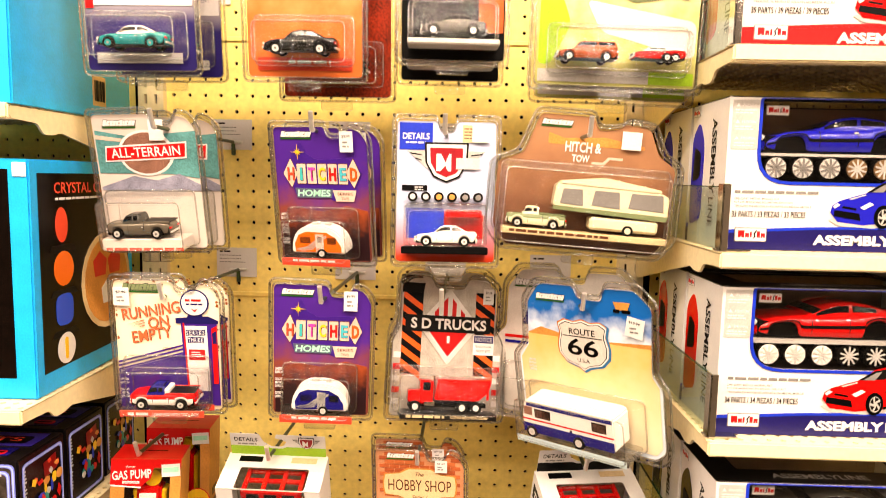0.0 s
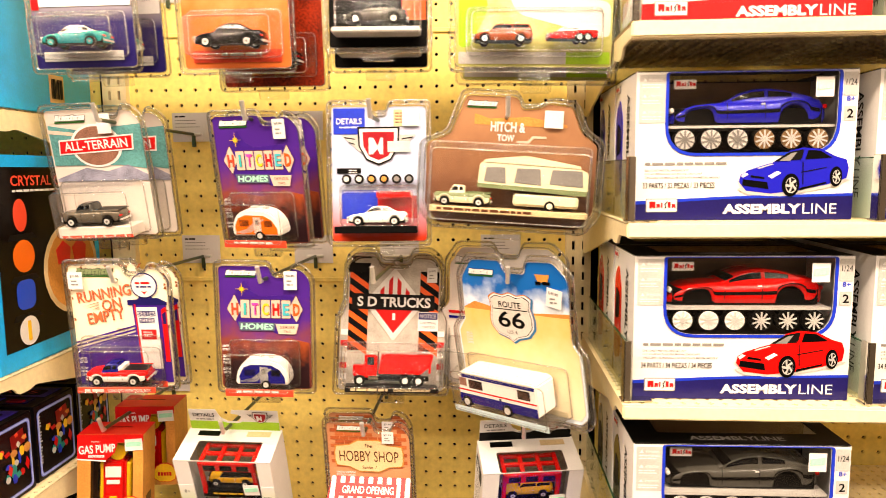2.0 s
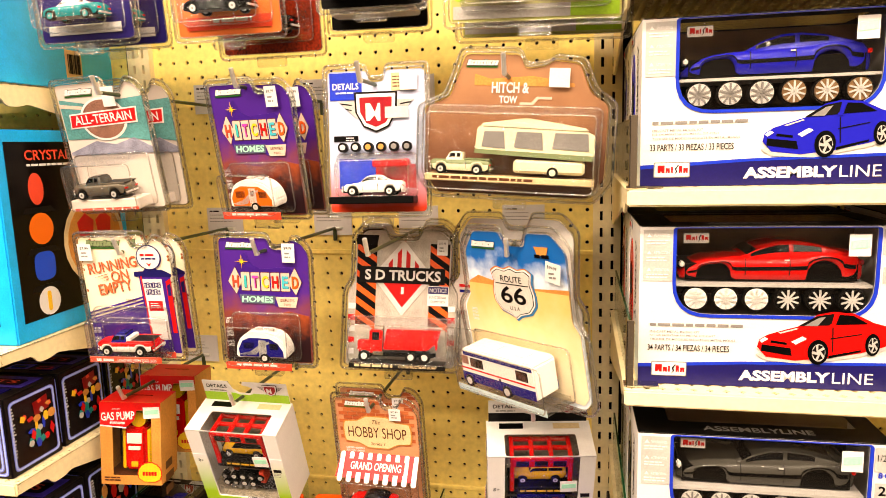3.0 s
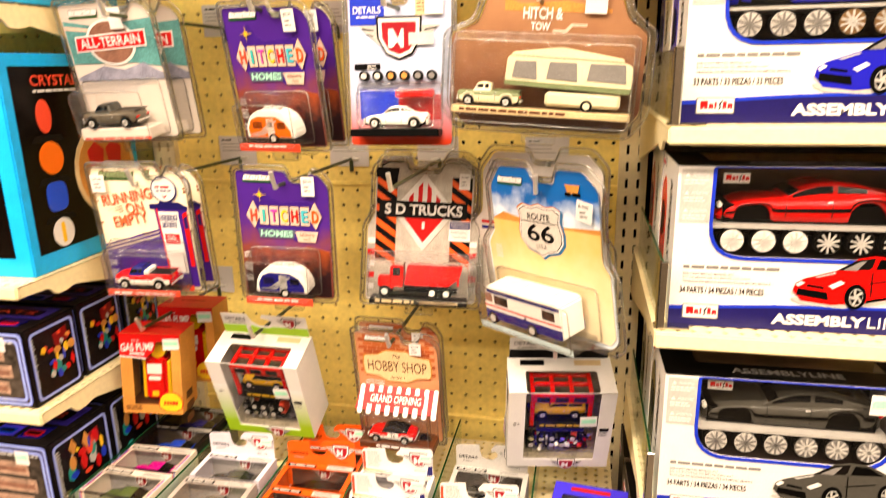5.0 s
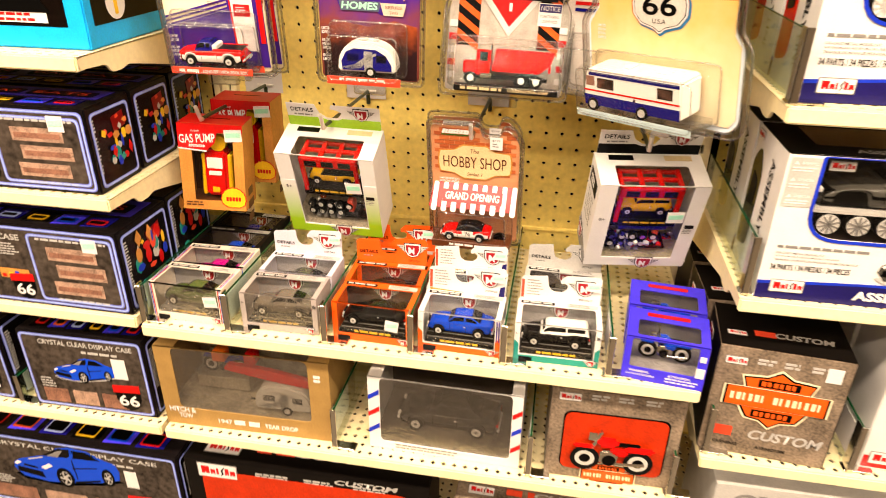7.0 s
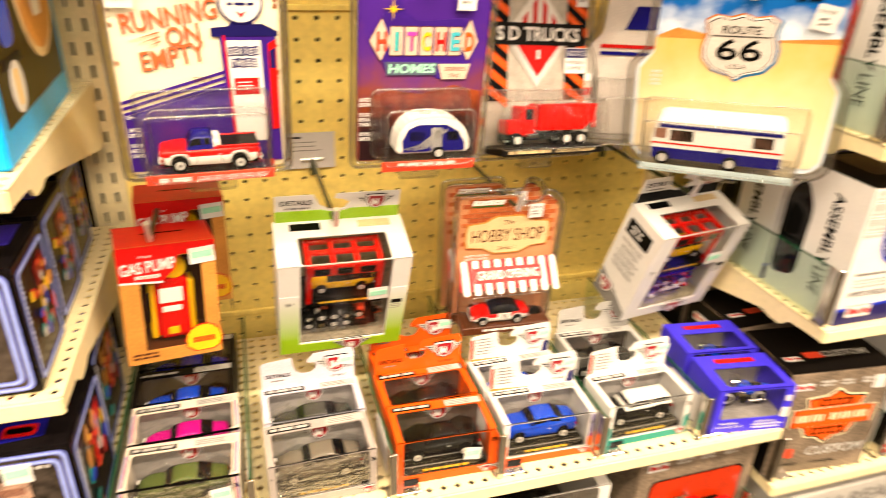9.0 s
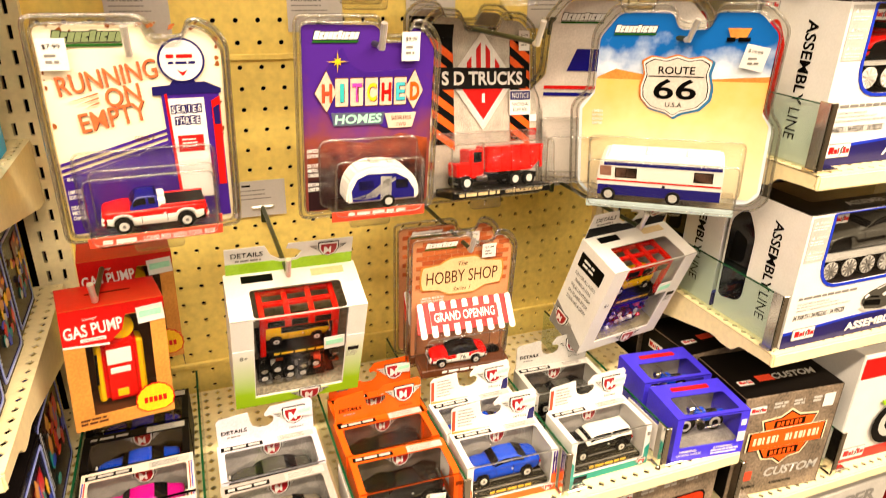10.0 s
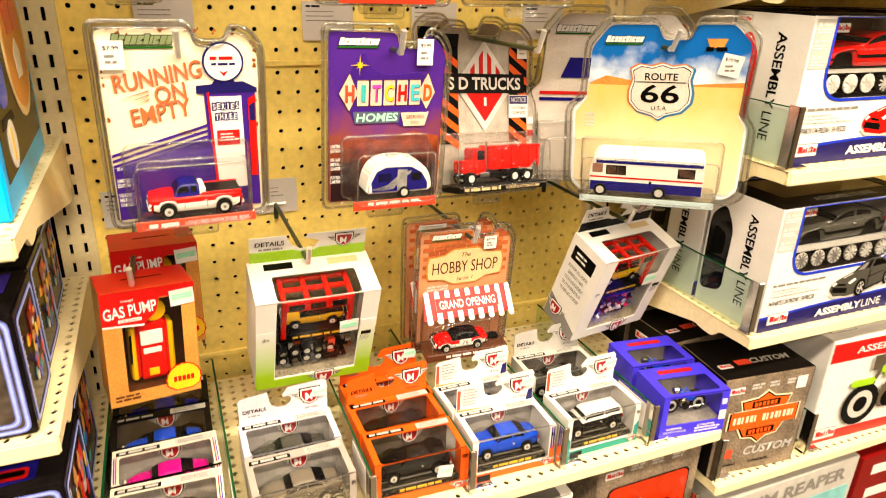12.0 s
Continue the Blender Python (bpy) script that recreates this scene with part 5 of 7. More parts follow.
def window_box(m, W, H, D, skin, inside, opening, r, label, group, side=None, lid=None, lid_open=None, name="window_box", film=None):
    """A carton with a real opening in its front, a film over it and an inner tray."""
    ob = thing(name, m, label, "box", group)
    x0, x1, z0, z1 = opening
    t = 0.0012
    hole = fillet(rect(x0, x1, z0, z1), r, 6)
    part("front_panel", ring(fillet(rect(-W / 2, W / 2, 0, H), 0.001, 6), hole, 0, t), skin, ob)
    part("window_film", plate(fillet(rect(x0 - 0.001, x1 + 0.001, z0 - 0.001, min(z1 + 0.001, H - 0.0005)), r, 6), t, t + 0.0004), film or FILM, ob, "clear window film")
    for s in (-1, 1):
        part("side_panel", box(s * (W / 2 - t / 2) - t / 2, s * (W / 2 - t / 2) + t / 2, t, D, 0, H - t), side or skin, ob)
    part("base_panel", box(-W / 2 + t, W / 2 - t, t, D - t, 0, t), skin, ob)
    part("back_panel", box(-W / 2 + t, W / 2 - t, D - t, D, 0, H - t), inside, ob)
    if lid_open:
        a, b, c, d = lid_open
        bm = ring(fillet(rect(-W / 2, W / 2, 0, D), 0.001, 4), fillet(rect(a, b, c, d), 0.004, 4), 0, t)
        bmesh.ops.transform(bm, verts=bm.verts, matrix=Matrix(((1, 0, 0, 0), (0, 0, 1, 0), (0, -1, 0, H), (0, 0, 0, 1))))
        part("top_panel", bm, lid or skin, ob)
        bm = plate(rect(a, b, c, d), 0.0004, 0.0008)
        bmesh.ops.transform(bm, verts=bm.verts, matrix=Matrix(((1, 0, 0, 0), (0, 0, 1, 0), (0, -1, 0, H), (0, 0, 0, 1))))
        part("top_film", bm, FILM, ob, "clear window film")
    else:
        part("top_panel", box(-W / 2, W / 2, 0, D, H - t, H, 0.0004), lid or skin, ob)
    part("tray", box(-W / 2 + 0.004, W / 2 - 0.004, 0.004, D - 0.004, max(z0 - 0.004, t), max(z0 - 0.002, t + 0.002)), inside, ob)
    return ob


def car_print(ob, x, z, L, paint, layer, face=None, flip=1):
    """A printed three-quarter picture of a car, its nose towards -x."""
    def put(pts, mm, dl, r=0.0):
        flat(ob, [(x + flip * (a - 0.5) * L, z + b * L * 0.94) for a, b in pts], mm, layer + dl, "car_picture", r, face=face)

    def oval(a, b, ra, rb, mm, dl, n=18):
        put([(a + ra * math.cos(-6.2832 * i / n), b + rb * math.sin(-6.2832 * i / n)) for i in range(n)], mm, dl)

    put([(-0.02, 0.05), (0.20, 0.10), (0.90, 0.16), (1.03, 0.13), (0.80, 0.05), (0.40, -0.03), (0.08, -0.01)], LGREY, -0.8, 0.003)
    put([(0.0, 0.12), (0.015, 0.19), (0.08, 0.235), (0.22, 0.285), (0.36, 0.33), (0.46, 0.425), (0.58, 0.455), (0.74, 0.44), (0.88, 0.365), (0.975, 0.335), (1.0, 0.25), (0.985, 0.15), (0.80, 0.085), (0.55, 0.03), (0.30, 0.0), (0.07, 0.03)], paint, 0)
    put([(0.31, 0.318), (0.455, 0.415), (0.585, 0.438), (0.565, 0.335)], DARK, 1.0)
    put([(0.60, 0.338), (0.625, 0.430), (0.73, 0.424), (0.845, 0.352)], BLACK, 1.0)
    put([(0.36, 0.325), (0.47, 0.400), (0.52, 0.410), (0.46, 0.325)], GREY, 1.8)
    put([(0.03, 0.085), (0.035, 0.145), (0.26, 0.115), (0.275, 0.045)], BLACK, 1.0)
    put([(0.10, 0.165), (0.11, 0.185), (0.23, 0.165), (0.23, 0.145)], BLACK, 1.0)
    put([(0.015, 0.180), (0.055, 0.212), (0.085, 0.196), (0.035, 0.160)], WHITE, 1.0)
    put([(0.265, 0.175), (0.35, 0.225), (0.385, 0.205), (0.30, 0.150)], WHITE, 1.0)
    put([(0.56, 0.055), (0.80, 0.115), (0.80, 0.098), (0.56, 0.030)], BLACK, 1.0)
    put([(0.565, 0.215), (0.80, 0.262), (0.80, 0.254), (0.565, 0.205)], DARK, 1.0)
    put([(0.575, 0.31), (0.583, 0.31), (0.592, 0.09), (0.584, 0.09)], DARK, 1.2)
    put([(0.16, 0.255), (0.30, 0.300), (0.315, 0.294), (0.18, 0.248)], LGREY, 1.0)
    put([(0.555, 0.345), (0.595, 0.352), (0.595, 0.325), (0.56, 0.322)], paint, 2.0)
    for a, b, ra, rb in ((0.475, 0.085, 0.072, 0.105), (0.885, 0.165, 0.050, 0.092)):
        oval(a, b, ra * 1.12, rb * 1.10, BLACK, 1.8)
        oval(a + 0.004, b - 0.004, ra * 0.72, rb * 0.76, LGREY, 2.6)
        for q in range(5):
            c, d = math.cos(1.2566 * q), math.sin(1.2566 * q)
            put([(a + 0.004 + ra * 0.20 * (c - d * 0.6), b + rb * 0.20 * (d + c * 0.6)), (a + 0.004 + ra * 0.64 * (c - d * 0.45), b + rb * 0.64 * (d + c * 0.45)), (a + 0.004 + ra * 0.64 * (c + d * 0.45), b + rb * 0.64 * (d - c * 0.45))][::-1], DARK, 3.4)


def red_mark(ob, x, z, w, layer, face=None):
    """A white plate with a grey edge, red letter-like blocks and a black swash."""
    flat(ob, rect(x - w / 2, x + w / 2, z - w * 0.22, z + w * 0.22), GREY, layer, "maker_mark", 0.0012, face=face)
    flat(ob, rect(x - w * 0.475, x + w * 0.475, z - w * 0.195, z + w * 0.195), WHITE, layer + 0.8, "maker_mark", 0.0012, face=face)
    a = x - w * 0.39
    for k, (g, t) in enumerate(((0.19, 0.13), (0.11, 0.05), (0.05, 0.09), (0.0, 0.0), (0.09, 0.11), (0.12, 0.05))):
        if g:
            flat(ob, [(a, z + w * t), (a + w * g, z + w * t), (a + w * g, z - w * 0.09), (a + w * g * 0.62, z - w * 0.09), (a + w * g * 0.5, z - w * 0.02), (a + w * g * 0.36, z - w * 0.09), (a, z - w * 0.09)], RED, layer + 1.6, "maker_mark", face=face)
            a += w * (g + 0.035)
        else:
            flat(ob, [(a + w * 0.11, z + w * 0.15), (a + w * 0.13, z + w * 0.13), (a + w * 0.06, z + w * 0.02), (a + w * 0.09, z - w * 0.06), (a, z - w * 0.15), (a + w * 0.05, z - w * 0.05), (a + w * 0.02, z + w * 0.03)], BLACK, layer + 1.6, "maker_mark", face=face)
            a += w * 0.13


SPORT_BODY = [(0.0, 0.075), (0.01, 0.115), (0.06, 0.145), (0.16, 0.175), (0.30, 0.19), (0.46, 0.195), (0.62, 0.20), (0.78, 0.215), (0.92, 0.218), (0.985, 0.205), (1.0, 0.15), (0.985, 0.08), (0.90, 0.055), (0.08, 0.05)]
SPORT_CAB = [(0.34, 0.19), (0.44, 0.245), (0.53, 0.275), (0.63, 0.28), (0.75, 0.262), (0.90, 0.216), (0.86, 0.20)]
SPORT_WIN = [(0.39, 0.200), (0.455, 0.240), (0.54, 0.262), (0.63, 0.265), (0.72, 0.247), (0.77, 0.215)]


# near black at the bottom, mottled brown towards the top
KITBACK = blend("kit_backdrop_blend", (0.07, 0.055, 0.05), (0.50, 0.37, 0.25), 0.120, 0.160, speck=1.2, scale=22)


def kit_box(m, paint, trim, band, label, pieces, rims):
    """A large white model-kit carton: window, car body, loose wheels, printed front."""
    W, H, D = 0.247, 0.170, 0.112
    hole = (-0.087, 0.102, 0.077, 0.1675)
    rr = (0.003, 0.003, 0.034, 0.034)
    ob = window_box(m, W, H, D, WHITE, KITBACK, hole, rr, label, "model kit boxes", WHITE, BLACK, (-0.088, 0.102, 0.034, D - 0.005), "model_kit_box")
    left, right, top = faces(W, H, D)
    word(ob, "ASSEMBLYLINE", 0.0, 0.017, 0.11, 0.012, GREY, 1.4, face=top, bold=0.02)
    edge = fillet(rect(hole[0], hole[1], hole[2], hole[3]), rr, 6)
    big = fillet(rect(hole[0] - 0.0034, hole[1] + 0.0034, hole[2] - 0.0034, hole[3] + 0.001), (0.004, 0.004, 0.037, 0.037), 6)
    part("window_edge", ring(big, edge, -0.0012, 0.0002), trim, ob)
    flat(ob, [(-W / 2, 0.0), (W / 2, 0.0), (W / 2, 0.027), (-0.02, 0.024), (-W / 2, 0.018)], band, 1.4, "printed_band")
    flat(ob, [(-W / 2, 0.018), (-0.02, 0.024), (W / 2, 0.027), (W / 2, 0.030), (-0.02, 0.027), (-W / 2, 0.022)], trim, 2.0, "printed_band")
    word(ob, "ASSEMBLY", 0.022, 0.0125, 0.088, 0.0115, WHITE, 2.6, bold=0.045)
    word(ob, "LINE", 0.087, 0.0125, 0.038, 0.0115, WHITE, 2.6)
    red_mark(ob, -0.092, 0.017, 0.036, 3.0)
    bars(ob, -0.112, 0.0665, 0.094, 1, 0.0030, 0.01, GREY, 1.6, "model_name")
    for k, (t_, w_) in enumerate((("DIE-CAST METAL MODEL KIT", 0.050), ("KIT DE MONTAJE EN METAL DIE-CAST", 0.066), ("TROUSSE DE MODELES REDUITS EN METAL MOULE", 0.086))):
        word(ob, t_, -0.112 + w_ / 2, 0.0575 - k * 0.0042, w_, 0.0024, GREY, 1.6, bold=0.01)
    word(ob, pieces, -0.073, 0.0400, 0.082, 0.0068, BLACK, 1.8, bold=0.012)
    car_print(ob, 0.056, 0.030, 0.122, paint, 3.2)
    flat(ob, rect(-0.120, -0.090, 0.112, 0.166), LGREY, 1.4)
    for k, t_ in enumerate(("WARNING", "ATENCION", "ATTENTION")):
        word(ob, t_, -0.102, 0.160 - k * 0.018, 0.016, 0.0030, WHITE, 2.2, bold=0.02)
        flat(ob, [(-0.1165, 0.1585 - k * 0.018), (-0.1142, 0.1622 - k * 0.018), (-0.1119, 0.1585 - k * 0.018)], WHITE, 2.2, "warning_mark")
        bars(ob, -0.117, 0.1555 - k * 0.018, 0.024, 2, 0.0012, 0.0030, WHITE, 2.2, seed=k)
    flat(ob, rect(0.107, 0.1225, 0.140, 0.166), LGREY, 1.4)
    flat(ob, rect(0.1085, 0.1215, 0.112, 0.128), LGREY, 1.8)
    word(ob, "2", 0.115, 0.120, 0.007, 0.010, BLACK, 2.6, bold=0.02)
    word(ob, "1/24", 0.115, 0.155, 0.012, 0.007, BLACK, 2.2)
    word(ob, "8+", 0.115, 0.1365, 0.009, 0.006, trim, 2.2, bold=0.02)
    part("wheel_shelf", box(-0.087, 0.102, 0.004, 0.070, 0.1055, 0.1085), LGREY, ob, "grey moulded shelf over the loose wheels")
    toy_car(ob, at(0.008, 0.042, 0.1015), 0.178, paint, None, SILVER, "kit_car_body", SPORT_BODY, SPORT_CAB, SPORT_WIN, (), None, BLACK, (0.19, 0.79))
    red_mark(ob, -0.066, 0.156, 0.026, -20.0)
    for i in range(6):
        x = -0.066 + i * 0.0300
        part("loose_tyre", rod((x, 0.006, 0.0925), (x, 0.016, 0.0925), 0.0126, 20), TYRE, ob)
        part("loose_rim", rod((x, 0.0045, 0.0925), (x, 0.012, 0.0925), 0.0113, 18), rims[i // 3], ob)
        spokes = [plate([(x - 0.0009, 0.0925), (x + 0.0009, 0.0925), (x + 0.0009, 0.1030), (x - 0.0009, 0.1030)], 0.0034, 0.0045) for _ in range(10)]
        for q, b in enumerate(spokes):
            bmesh.ops.rotate(b, verts=b.verts, cent=(x, 0, 0.0925), matrix=Matrix.Rotation(q * 2 * math.pi / 10, 3, "Y"))
        part("spokes", merge(*spokes), GREY if rims[i // 3] is SILVER else SILVER, ob)
    # side print reads upwards
    down = left @ Matrix(((0, 0, 1, 0), (0, 1, 0, 0), (-1, 0, 0, 0), (0, 0, 0, 1)))
    word(ob, "ASSEMBLY", -0.105, 0.018, 0.088, 0.014, BLACK, 1.4, face=down, bold=0.02)
    word(ob, "LINE", -0.040, 0.018, 0.034, 0.014, BLACK, 1.4, face=down)
    flat(ob, [(-0.052, 0.02), (-0.014, 0.03), (-0.012, 0.120), (-0.030, 0.150), (-0.052, 0.130)], KPAINT if paint is GPAINT else paint, 1.4, "car_picture", 0.012, face=left)
    flat(ob, [(-0.046, 0.075), (-0.022, 0.080), (-0.022, 0.110), (-0.042, 0.118)], BLACK, 2.2, "car_picture", 0.006, face=left)
    red_mark(ob, -0.042, 0.160, 0.022, 2.0, face=left)
    sticker(ob, 0.086, 0.150, 0.020, 0.022, layer=3, mint=True)
    return ob


BRONZER = mat("bronze_rim", (0.50, 0.36, 0.22), 0.3, 0.6)
RIMS = {"a": (SILVER, BRONZER), "b": (WPAINT, BLACK), "c": (SILVER, SILVER), "d": (SILVER, GREY)}
for y0, z, paint, trim, band, lab, pcs, rm in (
        (0.872, R_SHELF[0], RPAINT, RED, RED, "white and red kit box with a red sports car", "39 PARTS / 39 PIEZAS / 39 PIECES", "c"),
        (0.888, R_SHELF[1], BPAINT, BLUE, NAVY, "white kit box with a blue sports car body", "33 PARTS / 33 PIEZAS / 33 PIECES", "a"),
        (0.873, R_SHELF[2], RPAINT, BLUE, NAVY, "white kit box with a red muscle car body", "34 PARTS / 34 PIEZAS / 34 PIECES", "b"),
        (0.856, R_SHELF[3], GPAINT, BLUE, NAVY, "white kit box with a grey sports car body", "34 PARTS / 34 PIEZAS / 34 PIECES", "d")):
    first = kit_box(at(0.531, y0, z + 0.0006, 0.6), paint, trim, band, lab, pcs, RIMS[rm])
    copy_thing(first, at(0.529, y0 + 0.118, z + 0.0006, 0.3))
    if z != R_SHELF[3]:
        copy_thing(first, at(0.802, y0 + 0.002, z + 0.0006, -0.6))
        copy_thing(first, at(0.806, y0 + 0.120, z + 0.0006, 0.2))
        copy_thing(first, at(1.065, y0, z + 0.0006, 0.4))


# ---- dividers ----
def divider(x, y0, z, length, high, tagged_label=True):
    ob = thing("shelf_divider", at(x, y0, z), "clear acrylic shelf divider with a chrome front clip", "divider", "shelf dividers")
    part("pane", box(-0.0012, 0.0012, 0.012, length, 0.002, high), ACRYL, ob, "clear acrylic pane")
    part("pane_edge", box(-0.0012, 0.0012, 0.012, length, high, high + 0.0012), EDGE, ob, "green cut edge")
    part("clip", merge(box(-0.004, 0.004, 0.008, 0.0105, 0.001, high + 0.004, 0.0005), box(-0.004, -0.0025, 0.008, 0.024, 0.001, high + 0.004, 0.0004)), CHROME, ob, "chrome clip")
    part("clip_foot", box(-0.006, 0.030, 0.010, 0.026, 0.0006, 0.003, 0.0008), CHROME, ob)
    if tagged_label:
        part("paper_insert", box(-0.0024, -0.0016, 0.026, 0.085, high * 0.25, high * 0.92), PAPER, ob, "white paper insert")


for dx in (-0.370, -0.246, -0.108, 0.009, 0.130, 0.262):
    divider(dx, 0.842, M_SHELF[0], 0.31, 0.056)
for z in R_SHELF[:4]:
    divider(0.398, 0.845, z, 0.30, 0.070, False)
    divider(0.668, 0.845, z, 0.30, 0.070, False)
divider(0.398, 0.845, R_SHELF[4], 0.30, 0.07)
divider(0.572, 0.845, R_SHELF[4], 0.30, 0.07)
for dx in (-0.105, 0.175, 0.365):
    divider(dx, 0.842, M_SHELF[1], 0.30, 0.07)
divider(-0.62, 0.845, L_SHELF[4], 0.3, 0.05)


# ---- small window boxes on the middle shelf ----
def small_box(m, skin, paint, header, roof=None, accent=None, lower=None, tag=False, style="plain", label="small window box with a die-cast car"):
    W, H, D = 0.108, 0.057, 0.060
    hole = (-0.047, 0.047, 0.010, H - 0.0012)
    back = MIST if style != "plain" else INNER
    ob = window_box(m, W, H, D, skin, back, hole, 0.003, label, "small car boxes", skin, skin, (-0.047, 0.047, 0.0012, D - 0.013), film=HAZE if skin in (ANTIQUE, PALE, LAV) else None)
    left, right, top = faces(W, H, D)
    part("plinth", box(-0.046, 0.046, 0.003, D - 0.003, 0.009, 0.016, 0.001), DARK, ob, "black tread-plate plinth with printed name")
    for r in range(5):
        part("plinth_tread", box(-0.044, 0.044, 0.006 + r * 0.011, 0.0072 + r * 0.011, 0.016, 0.0166), GREY, ob)
    bars(ob, -0.025, 0.0146, 0.05, 1, 0.0028, 0.004, YELLOW, -5.0)
    inner = Matrix.Translation((0, D - 0.0026, 0))
    flat(ob, [(-0.046, 0.018), (-0.02, 0.030), (0.004, 0.022), (0.03, 0.034), (0.046, 0.026), (0.046, 0.012), (-0.046, 0.012)], DARK if style == "plain" else GREY, 0.6, "backdrop_print", face=inner)
    club_mark(ob, 0.004, 0.043, 0.020, 1.2, face=inner)
    toy_car(ob, at(-0.002, 0.029, 0.0164), 0.088, paint, roof, SILVER, cab=WAGON_CAB if roof is WPAINT else CAR_CAB, win=WAGON_WIN if roof is WPAINT else CAR_WIN, lower=lower)
    if accent is not None:
        flat(ob, [(-W / 2, 0.0), (W / 2, 0.0), (W / 2, 0.030), (0.048, 0.024), (0.048, 0.009), (-0.048, 0.009), (-0.048, 0.026), (-W / 2, 0.032)], accent, 1.2, "printed_border")
    if accent is ORANGE:
        for s in (0.0485, 0.0515):
            flat(ob, rect(s, s + 0.0016, 0.024, H - 0.002), PURPLE, 1.6, "printed_stripe")
    if style == "stripes":
        for s in (-0.0525, -0.0505, 0.0490, 0.0512):
            flat(ob, rect(s, s + 0.0010, 0.004, H - 0.002), BLUE if s < -0.052 or s > 0.05 else RED, 1.4, "printed_stripe")
            flat(ob, rect(s, s + 0.0010, 0.004, D - 0.014), BLUE if s < -0.052 or s > 0.05 else RED, 1.4, "printed_stripe", face=top)
        part("edge_line", box(-W / 2, W / 2, -0.0006, 0.0006, H - 0.0016, H + 0.0006), BLACK, ob)
    flat(ob, rect(-0.047, -0.030, 0.001, 0.007), BLACK, 2.4)
    club_mark(ob, 0.044, 0.007, 0.010, 3.0)
    word(ob, "8+", -0.0505, 0.042, 0.0035, 0.003, BLACK, 2.0)
    bars(ob, 0.0485, 0.047, 0.005, 3, 0.0008, 0.0018, BLACK, 2.0)
    flat(ob, rect(-0.050, -0.006, D - 0.0115, D - 0.0050), BLACK, 1.4, face=top)
    bars(ob, -0.047, D - 0.0066, 0.038, 1, 0.0034, 0.004, LGREY, 2.0, face=top)
    flat(ob, rect(0.010, 0.050, D - 0.0125, D - 0.003), LGREY, 1.4, face=top)
    bars(ob, 0.013, D - 0.0048, 0.034, 3, 0.0010, 0.0026, GREY, 2.0, face=top)
    if header:
        z0, z1 = H - 0.004, H + 0.038
        hd = [(-W / 2 + 0.002, z0), (-W / 2 + 0.002, z1 - 0.006), (-W / 2 + 0.005, z1 - 0.003), (-0.018, z1), (-0.0165, z1 - 0.012), (-0.014, z1 - 0.019), (-0.008, z1 - 0.0225), (0.002, z1 - 0.0225), (0.008, z1 - 0.018), (0.009, z1 - 0.012), (0.005, z1 - 0.009), (0.0, z1 - 0.010), (-0.001, z1 - 0.006), (0.006, z1 + 0.002), (W / 2 - 0.005, z1 + 0.004), (W / 2 - 0.002, z1), (W / 2 - 0.002, z0)]
        hp = part("header", plate(hd, D - 0.0012, D - 0.0002), skin, ob, "die-cut hanging header")
        g = Matrix.Translation((0, D - 0.0012, 0))
        if style == "list":
            flat(ob, rect(-W / 2 + 0.003, -W / 2 + 0.0065, z0 + 0.008, z1 - 0.007), CORAL, 1.4, "printed_strip", face=g)
            bars(ob, -0.044, z1 - 0.007, 0.022, 6, 0.0010, 0.0042, GREY, 1.4, face=g)
            if accent is ORANGE:
                flat(ob, [(-W / 2 + 0.003, z0), (-W / 2 + 0.003, z0 + 0.007), (0.0, z0 + 0.004), (0.02, z0)], KRAFT, 1.2, "printed_corner", face=g)
                flat(ob, [(W / 2 - 0.012, z0), (W / 2 - 0.009, z0 + 0.018), (W / 2 - 0.003, z0 + 0.020), (W / 2 - 0.003, z0)], NAVY, 1.2, "printed_corner", face=g)
        else:
            word(ob, "DETAILS", -0.034, z1 - 0.021, 0.027, 0.0048, BLACK, 1.4, face=g, bold=0.02)
            bars(ob, -0.042, z1 - 0.027, 0.014, 1, 0.0014, 0.003, GREY, 1.4, face=g)
        club_mark(ob, 0.031, z1 - 0.014, 0.023, 1.6, face=g)
        word(ob, "DETAILS", 0.033, z1 - 0.031, 0.016, 0.0028, BLACK, 1.4, face=g)
        if tag:
            sticker(ob, 0.042, z1 - 0.009, 0.017, 0.013, -6, layer=8, mint=True, face=g)
    elif tag:
        sticker(ob, 0.028, 0.030, 0.018, 0.016, -8, layer=3, mint=True)
    if style == "stripes":
        sticker(ob, 0.036, 0.036, 0.020, 0.016, 6, layer=3, mint=True)
    return ob


